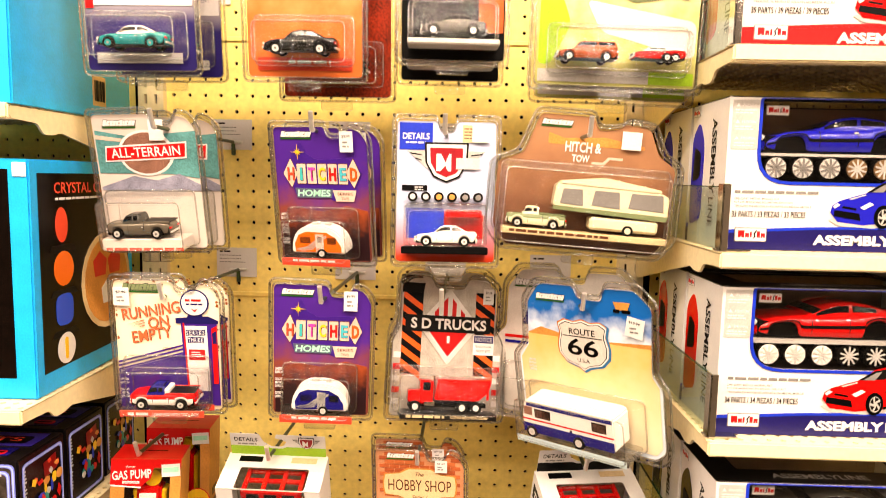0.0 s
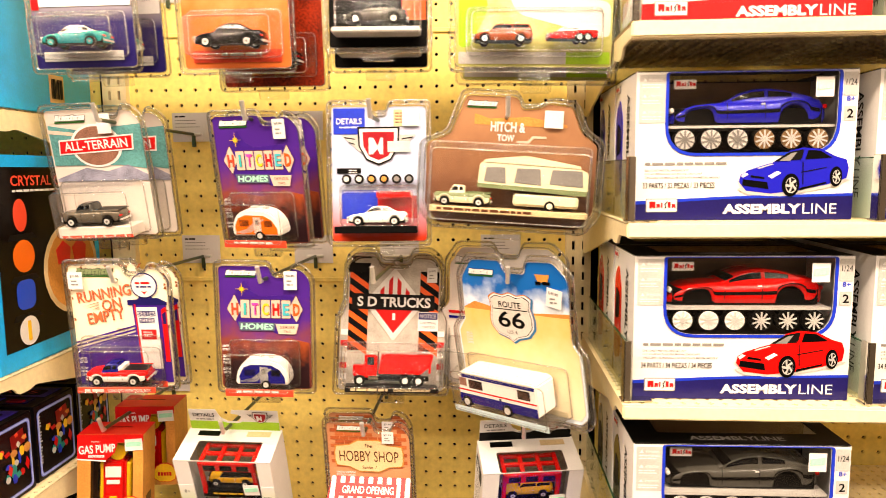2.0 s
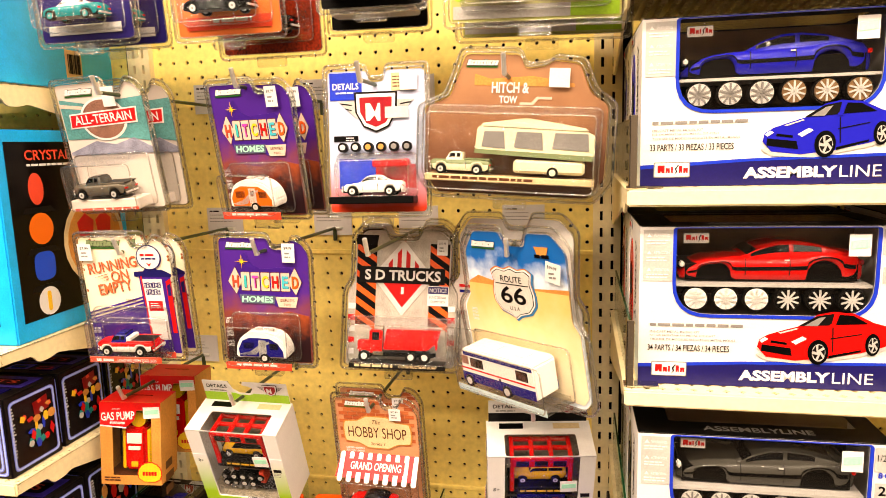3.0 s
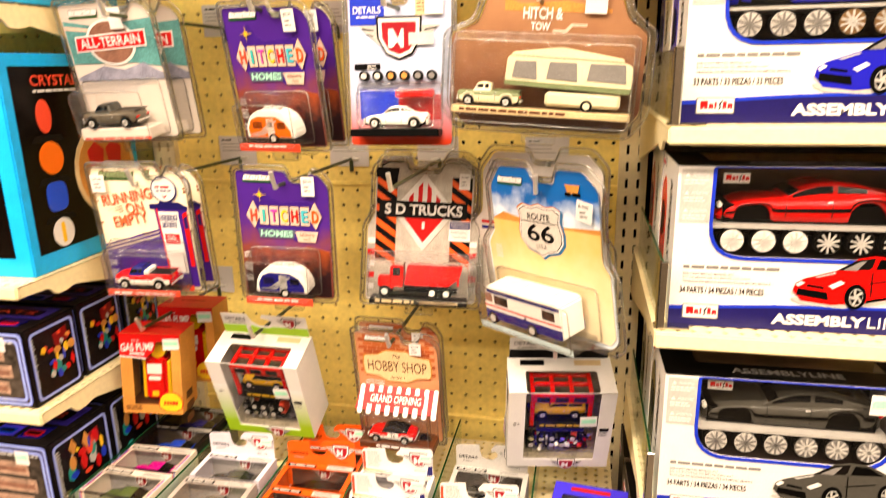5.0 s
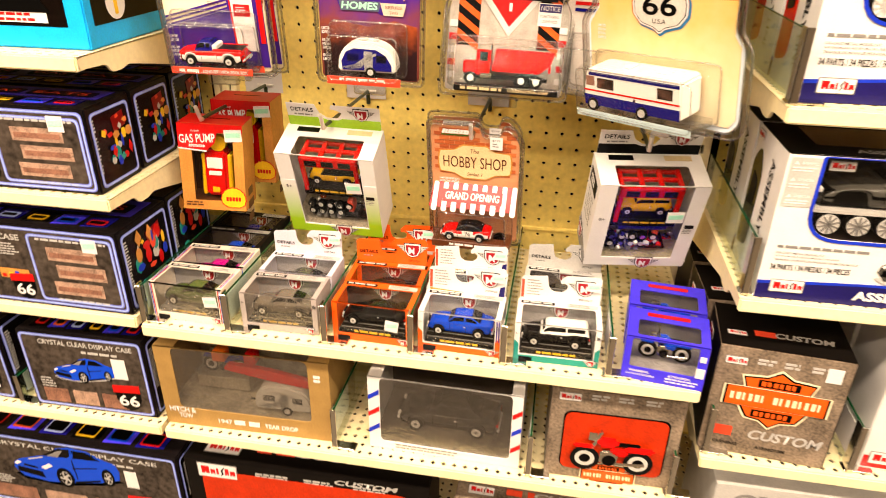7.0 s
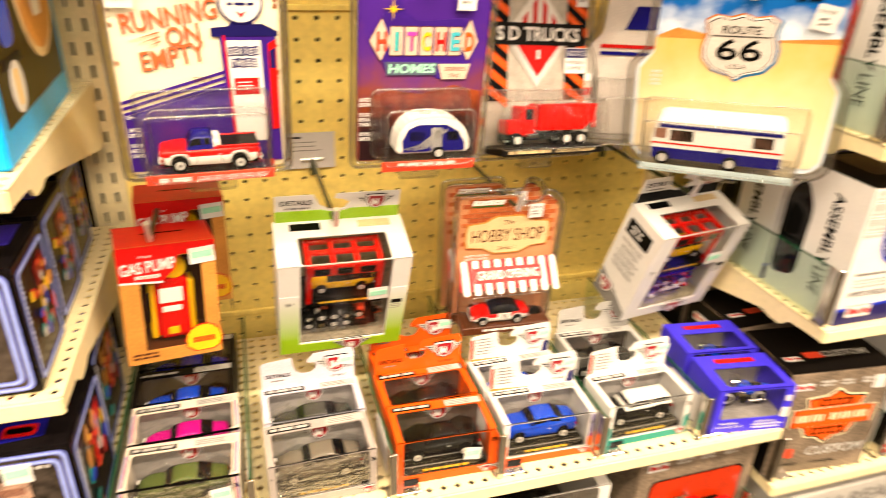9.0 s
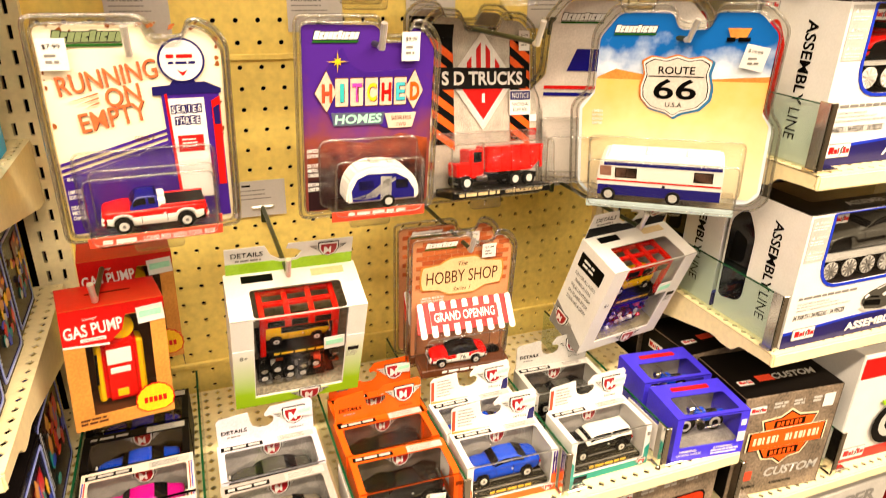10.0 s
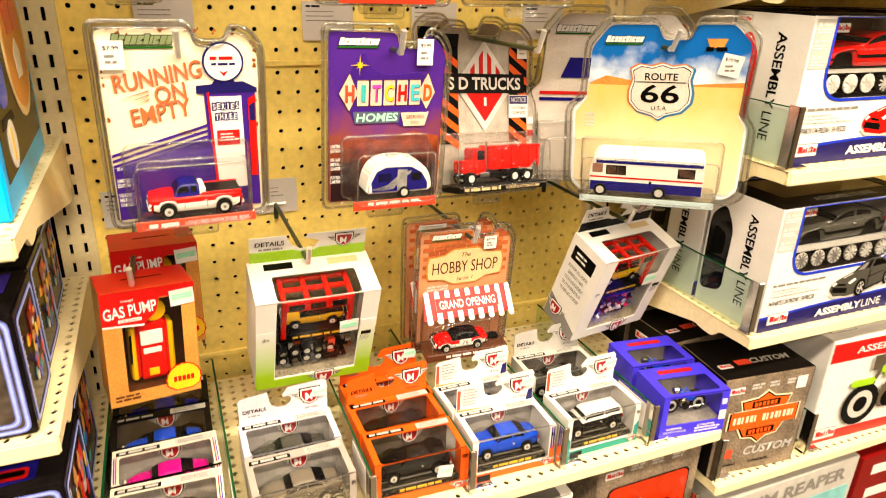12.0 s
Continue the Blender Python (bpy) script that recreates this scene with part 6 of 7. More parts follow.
PALE = mat("grey_carton", (0.52, 0.48, 0.46), 0.4)
ZM = M_SHELF[0] + 0.0006
MAGENTA = mat("magenta_gloss_paint", (0.72, 0.04, 0.42), 0.18, var=0.04)
ANTIQUE = mat("antique_white_print", (0.80, 0.74, 0.66), 0.35)
OLIVE = mat("olive_paint", (0.20, 0.25, 0.11), 0.18, var=0.05)
SANDP = mat("sand_grey_paint", (0.34, 0.31, 0.27), 0.2, var=0.08)
SMALL = [(-0.310, 0.866, ANTIQUE, OLIVE, False, None, None, False, "stripes"), (-0.308, 0.930, ANTIQUE, MAGENTA, False, None, None, False, "stripes"), (-0.312, 0.992, DARK, CBPAINT, False, None, None, False, "plain"), (-0.312, 1.056, DARK, BPAINT, False, None, None, False, "plain"),
         (-0.176, 0.866, PALE, SANDP, False, None, None, False, "details"), (-0.176, 0.930, LAV, GPAINT, True, None, None, True, "details"),
         (-0.047, 0.866, ORANGE, KPAINT, False, None, None, True, "plain"), (-0.047, 0.928, ORANGE, KPAINT, True, None, None, False, "plain"), (-0.045, 0.976, ORANGE, COPPER, True, None, None, True, "plain"),
         (0.070, 0.866, WHITE, CBPAINT, True, None, ORANGE, True, "list"), (0.069, 0.928, WHITE, CBPAINT, True, None, ORANGE, True, "list"),
         (0.196, 0.866, WHITE, KPAINT, True, WPAINT, TEAL, True, "list"), (0.198, 0.960, LGREY, GPAINT, True, None, None, False, "plain")]
for i, (sx, sy, skin, paint, hd, roof, acc, tg, sty) in enumerate(SMALL):
    nm = {WHITE: "white", ANTIQUE: "striped off-white", PALE: "grey", LAV: "lavender-white", ORANGE: "orange", DARK: "black", LGREY: "pale grey"}[skin]
    small_box(at(sx, sy, ZM, (-1.5, 1.2, 0.5)[i % 3]), skin, paint, hd, roof, acc, None, tg, sty, nm + " window box with a die-cast car on the shelf")


def cycle_box(m):
    W, H, D = 0.097, 0.063, 0.068
    ob = window_box(m, W, H, D, VIOLET, MIST, (-0.0405, 0.0375, 0.0188, 0.0605), 0.004, "violet window box with a blue toy motorcycle", "motorcycle boxes", VIOLET, VIOLET, (-0.036, 0.038, 0.006, D - 0.026))
    left, right, top = faces(W, H, D)
    flat(ob, rect(-0.026, 0.026, D - 0.017, D - 0.009), RED, 1.4, "maker_mark", 0.002, face=top)
    word(ob, "WARNING:", -0.028, 0.0140, 0.024, 0.0034, WHITE, 1.6, bold=0.03)
    word(ob, "CHOKING HAZARD", -0.026, 0.0090, 0.034, 0.0030, WHITE, 1.6, bold=0.01)
    word(ob, "ATTENTION:", 0.020, 0.0140, 0.027, 0.0034, WHITE, 1.6, bold=0.03)
    bars(ob, 0.004, 0.0105, 0.040, 2, 0.0018, 0.0042, WHITE, 1.6, seed=6)
    flat(ob, rect(0.039, 0.046, 0.042, 0.050), WHITE, 1.6)
    sticker(ob, 0.042, 0.026, 0.010, 0.014, layer=3)
    moto(ob, at(-0.001, 0.024, 0.021), 0.062, CBPAINT)
    return ob


def moto(ob, m, L, paint):
    toy = None
    bits = [("toy_motorcycle", box(-0.19, 0.08, -0.095, 0.095, 0.40, 0.56, 0.05, 3), paint),
            ("rear_fender", box(0.16, 0.52, -0.07, 0.07, 0.36, 0.45, 0.03, 2), paint), ("front_fender", box(-0.48, -0.22, -0.06, 0.06, 0.36, 0.42, 0.02, 2), paint),
            ("side_cover", box(-0.02, 0.20, -0.10, 0.10, 0.28, 0.40, 0.03, 2), paint), ("headlamp", rod((-0.30, 0, 0.55), (-0.20, 0, 0.55), 0.065, 14), CHROME),
            ("engine", box(-0.14, 0.08, -0.10, 0.10, 0.12, 0.36, 0.03, 2), CHROME), ("crankcase", rod((-0.02, -0.125, 0.20), (-0.02, 0.125, 0.20), 0.085, 16), BLACK),
            ("fork", rod((-0.30, 0, 0.19), (-0.16, 0, 0.62), 0.02), CHROME), ("handlebar", rod((-0.15, -0.2, 0.64), (-0.15, 0.2, 0.64), 0.018), CHROME),
            ("seat", box(0.06, 0.34, -0.05, 0.05, 0.44, 0.50, 0.02), BLACK), ("exhaust", rod((-0.05, -0.1, 0.14), (0.42, -0.1, 0.18), 0.025), CHROME)]
    for x in (-0.32, 0.34):
        bits.append(("wheel", rod((x, -0.035, 0.19), (x, 0.035, 0.19), 0.185, 20), TYRE))
        bits.append(("rim", rod((x, -0.042, 0.19), (x, 0.042, 0.19), 0.125, 16), SILVER))
        bits.append(("hub", rod((x, -0.048, 0.19), (x, 0.048, 0.19), 0.07, 14), BLACK))
    for n, b, mm in bits:
        bmesh.ops.transform(b, verts=b.verts, matrix=m @ Matrix.Scale(L, 4))
        o = part(n, b, mm, toy or ob)
        toy = toy or o


cy = cycle_box(at(0.326, 0.850, ZM, -7))
copy_thing(cy, at(0.334, 0.926, ZM, -6))


# ---- hanging boxes ----
def pump_box(m):
    W, H, D = 0.090, 0.127, 0.058
    ob = window_box(m, W, H, D, KRAFT, BROWN, (-0.027, 0.031, 0.014, 0.114), 0.002, "tan and red hanging box with a toy fuel pump", "fuel pump boxes", KRAFT, RED)
    left, right, top = faces(W, H, D)
    flat(ob, [(-W / 2, H), (W / 2, H), (W / 2, 0.115), (0.010, 0.115), (0.006, 0.100), (-0.006, 0.089), (-W / 2, 0.092)], RED, 1.2, "red_header")
    flat(ob, [(-W / 2, 0.092), (-0.006, 0.089), (-0.006, 0.087), (-W / 2, 0.090)], WHITE, 1.8, "header_line")
    word(ob, "GAS PUMP", -0.018, 0.106, 0.050, 0.0125, WHITE, 2.2, 4, 0, 0.02)
    flat(ob, rect(-0.030, -0.008, 0.0935, 0.0970), WHITE, 2.0, "title_strip", 0.001)
    word(ob, "COLLECTION", -0.019, 0.0952, 0.018, 0.0022, RED, 2.8)
    word(ob, "Vintage", -0.020, 0.1165, 0.012, 0.0034, WHITE, 2.2, 4, 0.2)
    part("slot_mark", box(-0.02, 0.02, D * 0.55, D * 0.58, H, H + 0.0004), BLACK, ob)
    toy = part("toy_pump", merge(box(-0.014, 0.018, 0.010, 0.040, 0.018, 0.086, 0.004, 3)), RPAINT, ob, "red toy fuel pump with yellow sides and a globe")
    for s in (-0.0165, 0.0205):
        part("side_strip", box(s - 0.0035, s + 0.0035, 0.014, 0.036, 0.018, 0.080, 0.002), YPAINT, toy)
    part("pump_face", box(-0.010, 0.012, 0.0085, 0.0102, 0.060, 0.076, 0.0005), WPAINT, toy)
    part("name_plate", box(-0.008, 0.010, 0.0082, 0.0102, 0.050, 0.056, 0.0005), WPAINT, toy)
    part("lower_badge", box(-0.004, 0.006, 0.0085, 0.0102, 0.024, 0.032, 0.0005), YPAINT, toy)
    part("globe", rod((0.006, 0.012, 0.0965), (0.006, 0.022, 0.0965), 0.0115, 24), YPAINT, toy)
    part("hose", rod((-0.019, 0.012, 0.072), (-0.020, 0.012, 0.040), 0.0012), BLACK, toy)
    sc = []
    for i in range(24):
        a = math.pi * (1.15 - 1.3 * i / 23)
        r = 0.0165 * (1.0 + 0.05 * (i % 2))
        sc.append((0.028 + r * math.cos(a), 0.018 + r * math.sin(a) * 1.0))
    sc += [(0.036, 0.006), (0.020, 0.006)]
    flat(ob, [(0.028 + (x - 0.028) * 1.08, 0.018 + (z - 0.018) * 1.08) for x, z in sc], RED, 2.4, "scallop_mark")
    flat(ob, sc, YELLOW, 3.2, "scallop_mark")
    for k in range(5):
        flat(ob, rect(0.0175 + k * 0.0044, 0.0175 + k * 0.0044 + 0.0032, 0.0155, 0.0215), RED, 4.0, "mark_block")
    bars(ob, -0.040, 0.012, 0.03, 2, 0.002, 0.004, BROWN, 1.6)
    sticker(ob, 0.032, 0.112, 0.024, 0.017, 4, layer=3, mint=True)
    bars(ob, -0.014, 0.030, 0.030, 3, 0.012, 0.020, BROWN, 1.4, face=right)
    return ob


pb = pump_box(at(-0.309, 0.975, 1.106, 11, -3, 3))
copy_thing(pb, at(-0.297, 1.062, 1.118, 6, -1, 1))


LIMEFADE = blend("lime_fade_print", (0.46, 0.64, 0.06), (0.80, 0.79, 0.78), 0.024, 0.098, speck=0.05)


def show_box(m, skin, low, flapskin, label):
    W, H, D = 0.138, 0.146, 0.066
    ob = window_box(m, W, H, D, skin, INNER2, (-0.047, 0.049, 0.016, H - 0.0012), 0.002, label, "showcase boxes", WHITE, WHITE, (-0.046, 0.048, 0.0012, 0.040))
    left, right, top = faces(W, H, D)
    flat(ob, [(-W / 2, 0.0), (W / 2, 0.0), (W / 2, 0.100), (0.050, 0.100), (0.050, 0.0145), (-0.048, 0.0145), (-0.048, 0.100), (-W / 2, 0.100)], LIMEFADE, 1.2, "printed_border") if low is not WHITE else None
    flat(ob, rect(-0.052, -0.020, D - 0.016, D - 0.006), BLACK, 1.2, face=top)
    flat(ob, rect(0.020, 0.055, D - 0.016, D - 0.006), TAN, 1.2, face=top)
    z0, z1 = H - 0.002, H + 0.036
    hd = [(-W / 2 + 0.003, z0), (-W / 2 + 0.003, z1), (-0.026, z1), (-0.020, z1 - 0.014), (-0.010, z1 - 0.021), (0.006, z1 - 0.021), (0.012, z1 - 0.012), (0.006, z1 - 0.008), (-0.004, z1 - 0.006), (-0.002, z1), (W / 2 - 0.003, z1), (W / 2 - 0.003, z0)]
    part("header", plate(hd, D - 0.0012, D - 0.0002), WHITE, ob, "die-cut hanging header")
    g = Matrix.Translation((0, D - 0.0012, 0))
    flat(ob, [(-W / 2 + 0.003, z0), (-W / 2 + 0.003, z0 + 0.017), (-0.018, z0 + 0.017), (-0.010, z0 + 0.014), (0.006, z0 + 0.014), (0.012, z0 + 0.017), (W / 2 - 0.003, z0 + 0.017), (W / 2 - 0.003, z0)], flapskin, 1.0, "header_print", face=g)
    word(ob, "DETAILS", -0.044, z1 - 0.009, 0.032, 0.0065, BLACK, 1.8, face=g, bold=0.015)
    bars(ob, -0.056, z1 - 0.016, 0.026, 1, 0.002, 0.004, GREY, 1.8, face=g)
    club_mark(ob, 0.040, z1 - 0.012, 0.020, 1.8, face=g)
    frame_ = part("lift_frame", merge(*(box(x, x + 0.006, 0.008, 0.014, 0.074, 0.128, 0.001) for x in (-0.040, 0.036)), *(box(-0.040, 0.042, y, y + 0.005, 0.126, 0.132, 0.001) for y in (0.030, 0.046)),
                                      *(box(x, x + 0.006, 0.008, 0.05, 0.128, 0.134, 0.001) for x in (-0.040, -0.014, 0.011, 0.036)), box(-0.040, 0.042, 0.008, 0.013, 0.118, 0.134, 0.001)), RPAINT, ob, "red toy lift frame")
    part("frame_opening", merge(*(box(x, x + 0.017, 0.0072, 0.0078, 0.121, 0.130) for x in (-0.032, -0.008, 0.016))), BLACK, frame_)
    toy_car(ob, at(0.0, 0.030, 0.082), 0.072, YPAINT, KPAINT if low is LIME else YPAINT, SILVER, "toy_van", cab=WAGON_CAB, win=WAGON_WIN)
    part("name_plate", box(-0.042, 0.044, 0.010, 0.046, 0.066, 0.080, 0.001), BLACK, ob, "black plate with yellow print")
    bars(ob, -0.026, 0.075, 0.055, 1, 0.003, 0.005, YELLOW, -19.4)
    for i in range(9):
        x = -0.036 + (i % 5) * 0.014
        z = 0.046 - (i // 5) * 0.013
        w_ = part("loose_wheel", rod((x, 0.010, z), (x, 0.018, z), 0.0055, 16), TYRE, ob)
        part("rim", rod((x, 0.0094, z), (x, 0.016, z), 0.0036, 12), SILVER if i % 3 else CHROME, w_)
    part("engine", box(0.008, 0.034, 0.012, 0.036, 0.020, 0.032, 0.003), BLACK, ob)
    part("tool_tray", box(-0.042, 0.044, 0.018, 0.050, 0.0165, 0.019, 0.001), DARK, ob)
    rnd = random.Random(21)
    for k in range(10):
        x, z = rnd.uniform(-0.040, 0.040), rnd.uniform(0.020, 0.054)
        part("spare_piece", box(x, x + rnd.uniform(0.003, 0.009), 0.016, 0.022, z, z + rnd.uniform(0.002, 0.007), 0.0008), rnd.choice((CHROME, GREY, BLACK, SILVER, COPPER)), ob)
    if low is WHITE:
        rnd = random.Random(8)
        part("oil_drum", rod((-0.030, 0.020, 0.064), (0.034, 0.020, 0.064), 0.010, 18), NAVYP, ob)
        for k in range(22):
            x, z, y = rnd.uniform(-0.042, 0.042), rnd.uniform(0.018, 0.052), rnd.uniform(0.006, 0.02)
            part("spare_piece", rod((x, y, z), (x + rnd.uniform(-0.003, 0.003), y + 0.004, z + 0.002), rnd.uniform(0.002, 0.0045), 10), rnd.choice((PURPLE, NAVYP, RPAINT, SILVER, LAV)), ob)
    part("tool_tower", box(0.018, 0.026, 0.012, 0.03, 0.034, 0.056, 0.001), CORAL, ob)
    part("tray_clutter", merge(*(box(-0.034 + k * 0.011, -0.027 + k * 0.011, 0.012, 0.026, 0.018, 0.022 + 0.004 * (k % 3), 0.001) for k in range(4))), GREY, ob)
    club_mark(ob, 0.012, 0.008, 0.022, 3.0)
    word(ob, "8+", -0.058, 0.088, 0.008, 0.006, BLACK, 1.6)
    flat(ob, rect(0.052, 0.064, 0.074, 0.080), DARK, 1.6)
    bars(ob, 0.051, 0.072, 0.014, 3, 0.001, 0.003, GREY, 1.6)
    sticker(ob, 0.036, 0.094, 0.022, 0.019, 3, layer=3, mint=True)
    if low is WHITE:
        flat(ob, rect(-0.024, 0.020, 0.110, 0.132), BLACK, 1.4, "badge", 0.001, face=left)
        bars(ob, -0.016, 0.126, 0.026, 2, 0.003, 0.007, WHITE, 2.2, face=left)
        for k, t in enumerate(("FUN FOR ALL AGES!!!", "DIVERSION PARA", "TODAS LAS EDADES!!!", "DU PLAISIR POUR", "TOUS LES AGES!!!")):
            word(ob, t, -0.002, 0.100 - k * 0.010, 0.040 if k != 1 else 0.032, 0.0052, BLACK, 1.6, face=left)
        flat(ob, [(-0.032, 0.0), (0.032, 0.0), (0.032, 0.014), (-0.032, 0.040)], GREY, 1.4, "printed_corner", face=left)
        club_mark(ob, -0.014, 0.022, 0.022, 2.4, face=left)
    return ob


show_box(at(-0.136, 1.010, 1.069, 0.3, 20.5, 1.0), WHITE, LIME, LIME, "white and lime window box with a toy van, on a hook")
show_box(at(0.292, 1.008, 1.062, 9, 19.5, 0), WHITE, WHITE, BLACK, "white window box with a yellow toy car, hanging tilted")


# ---- lower middle shelf ----
PEARL = mat("pearl_white_paint", (0.70, 0.68, 0.63), 0.25, var=0.08)


def shell_board():
    """A slim board with rounded ends that slopes down to the right."""
    return plate(fillet([(-0.036, 0.100), (-0.030, 0.110), (0.030, 0.106), (0.094, 0.094), (0.096, 0.080), (0.030, 0.088)], 0.005, 5), 0.016, 0.024)


def trailer_box(m):
    W, H, D = 0.262, 0.142, 0.12
    ob = window_box(m, W, H, D, BRONZE, INNER2, (-0.105, 0.100, 0.032, H - 0.0014), 0.010, "bronze window box with a white toy camper and red surfboard", "large window boxes", BRONZE, BRONZE, (-0.10, 0.10, 0.0014, D - 0.04), film=HAZE)
    word(ob, "HITCH &", -0.102, 0.0295, 0.042, 0.0095, WHITE, 1.6, bold=0.03)
    word(ob, "TOW", -0.098, 0.0185, 0.022, 0.0085, WHITE, 1.6, bold=0.03)
    word(ob, "1947", -0.036, 0.0150, 0.022, 0.0085, WHITE, 1.6, bold=0.03)
    bars(ob, -0.022, 0.0195, 0.040, 1, 0.0085, 0.01, WHITE, 1.6, "model_name")
    word(ob, "TEAR DROP", 0.052, 0.0150, 0.052, 0.0085, WHITE, 1.6, bold=0.03)
    for z in (0.119, 0.112):
        flat(ob, rect(0.108, 0.118, z - 0.0045, z), WHITE, 1.6, "small_mark", 0.0015)
    camper(ob, at(0.054, 0.028, 0.032), 0.090, PEARL, PEARL)
    part("display_ledge", box(-0.10, -0.016, 0.050, 0.110, 0.034, 0.056, 0.001), INNER2, ob)
    moto(ob, at(-0.058, 0.066, 0.056), 0.072, BPAINT)
    part("surfboard", shell_board(), RPAINT, ob, "long red toy surfboard")
    part("ice_chest", box(-0.06, -0.04, 0.03, 0.05, 0.10, 0.118, 0.002), OPAINT, ob)
    part("fuel_can", box(-0.01, 0.008, 0.03, 0.05, 0.10, 0.118, 0.002), RPAINT, ob)
    return ob


trailer_box(at(-0.243, 0.862, M_SHELF[1] + 0.0006, 1.5))
ob = window_box(at(0.052, 0.866, M_SHELF[1] + 0.0006, -1), 0.218, 0.128, 0.13, WHITE, INNER, (-0.092, 0.095, 0.014, 0.1266), 0.008, "white box with red and blue stripes and dark window", "large window boxes", WHITE, WHITE, (-0.090, 0.093, 0.0014, 0.085), film=HAZE)
for k in range(3):
    flat(ob, [(-0.109, 0.095 - k * 0.030), (-0.093, 0.107 - k * 0.030), (-0.093, 0.099 - k * 0.030), (-0.109, 0.087 - k * 0.030)], RED if k % 2 else BLUE, 1.6, "stripe")
    flat(ob, [(0.096, 0.095 - k * 0.030), (0.109, 0.105 - k * 0.030), (0.109, 0.097 - k * 0.030), (0.096, 0.087 - k * 0.030)], BLUE if k % 2 else RED, 1.6, "stripe")
toy_car(ob, at(0, 0.055, 0.018), 0.15, KPAINT)
bars(ob, -0.07, 0.012, 0.12, 2, 0.002, 0.005, GREY, 1.6)


def bike_box(m, W, H, skin, pic, label, shieldy=True):
    D = 0.10
    ob = carton(m, W, H, D, skin, label, "motorcycle model boxes", "motorcycle_box")
    left, right, top = faces(W, H, D)
    if pic:
        x0, x1, z0, z1 = -W * 0.38, W * 0.40, 0.018, H * 0.72
        p = rect(x0, x1, z0, z1)
        flat(ob, [(a * 1.03, b * 1.02) for a, b in p], BLACK, 1.4, "window_edge", 0.012)
        flat(ob, p, ORANGE2, 2.2, "window_picture", 0.012)
        moto(ob, at(0.0, -0.0065, z0 + 0.006) @ Matrix.Diagonal((1, 0.12, 1, 1)), W * 0.62, RPAINT)
        emblem(ob, 0.0, 0.012, W * 0.42, 3.0)
    red_mark(ob, -W * 0.36, H * 0.88, W * 0.17, 2.0)
    for k in range(3):
        bars(ob, -W * 0.20 + k * W * 0.2, H * 0.92, W * 0.14, 2, 0.003, 0.005, LGREY, 1.6, seed=k)
    red_mark(ob, -W * 0.36, D * 0.3, W * 0.15, 1.6, face=top)
    word(ob, "CUSTOM", W * 0.16, D * 0.35, W * 0.45, 0.012, LGREY, 1.6, face=top, shear=0.2, bold=0.03)
    bars(ob, -W * 0.22, D * 0.35 + 0.006, W * 0.16, 1, 0.012, 0.02, CORAL, 1.6, face=top)
    red_mark(ob, -0.02, H * 0.84, 0.03, 1.6, face=left)
    return ob


def emblem(ob, x, z, w, layer, face=None):
    """An orange bar over a pointed shield, edged in white and black."""
    up = [(-0.30, 0.12), (-0.34, 0.24), (-0.12, 0.26), (0, 0.34), (0.12, 0.26), (0.34, 0.24), (0.30, 0.12)]
    dn = [(-0.32, -0.12), (-0.24, -0.26), (-0.10, -0.28), (0, -0.36), (0.10, -0.28), (0.24, -0.26), (0.32, -0.12)]
    hexa = up + dn[::-1]
    for k, mm, dl in ((1.10, IVORY, 0), (1.03, BLACK, 0.8), (0.97, ORANGE, 1.6)):
        flat(ob, [(x + a * w * k, z + b * w * k) for a, b in hexa], mm, layer + dl, "emblem_shield", face=face)
    for k, mm, dl in ((1.0, IVORY, 2.4), (0.96, BLACK, 3.2), (0.92, ORANGE, 4.0)):
        flat(ob, rect(x - w * 0.52 * k, x + w * 0.52 * k, z - w * 0.125 * k, z + w * 0.125 * k), mm, layer + dl, "emblem_bar", face=face)
    for k in range(15):
        if k != 6:
            flat(ob, rect(x - w * 0.44 + k * w * 0.06, x - w * 0.44 + k * w * 0.06 + w * (0.034, 0.042, 0.022)[k % 3], z - w * 0.045, z + w * 0.045), IVORY, layer + 4.8, "emblem_block", face=face)
    for dz in (0.19, -0.20):
        flat(ob, rect(x - w * 0.20, x + w * 0.20, z + w * (dz - 0.045), z + w * (dz + 0.045)), BLACK, layer + 2.4, "emblem_panel", face=face)
        for k in range(6):
            flat(ob, rect(x - w * 0.17 + k * w * 0.058, x - w * 0.17 + k * w * 0.058 + w * (0.042, 0.034)[k % 2], z + w * (dz - 0.028), z + w * (dz + 0.028)), ORANGE, layer + 3.0, "emblem_block", face=face)


bike_box(at(0.283, 0.864, M_SHELF[1] + 0.0006, 1), 0.172, 0.160, STONE, True, "dark grey box with an orange window and a motorcycle model")
hd = bike_box(at(0.465, 0.860, R_SHELF[4] + 0.0006, -5), 0.150, 0.163, STONE, False, "dark grey box with an orange shield emblem on a shelf")
hl, hr, ht = faces(0.150, 0.163, 0.10)
flat(hd, rect(-0.0745, 0.0745, 0.001, 0.099), DARK, 0.8, "printed_panel", face=ht)
for side in (hl, hr):
    flat(hd, rect(-0.0495, 0.0495, 0.001, 0.162), DARK, 0.8, "printed_panel", face=side)
emblem(hd, 0.0, 0.094, 0.118, 2.4)
word(hd, "CUSTOM", 0.024, 0.036, 0.086, 0.015, LGREY, 2.0, 0, 0.2, 0.03)
bars(hd, -0.069, 0.043, 0.040, 1, 0.015, 0.02, CORAL, 2.0)
word(hd, "WARNING", -0.046, 0.016, 0.034, 0.005, BLACK, 2.0, bold=0.02)
word(hd, "ATENCION", 0.010, 0.016, 0.036, 0.005, BLACK, 2.0, bold=0.02)
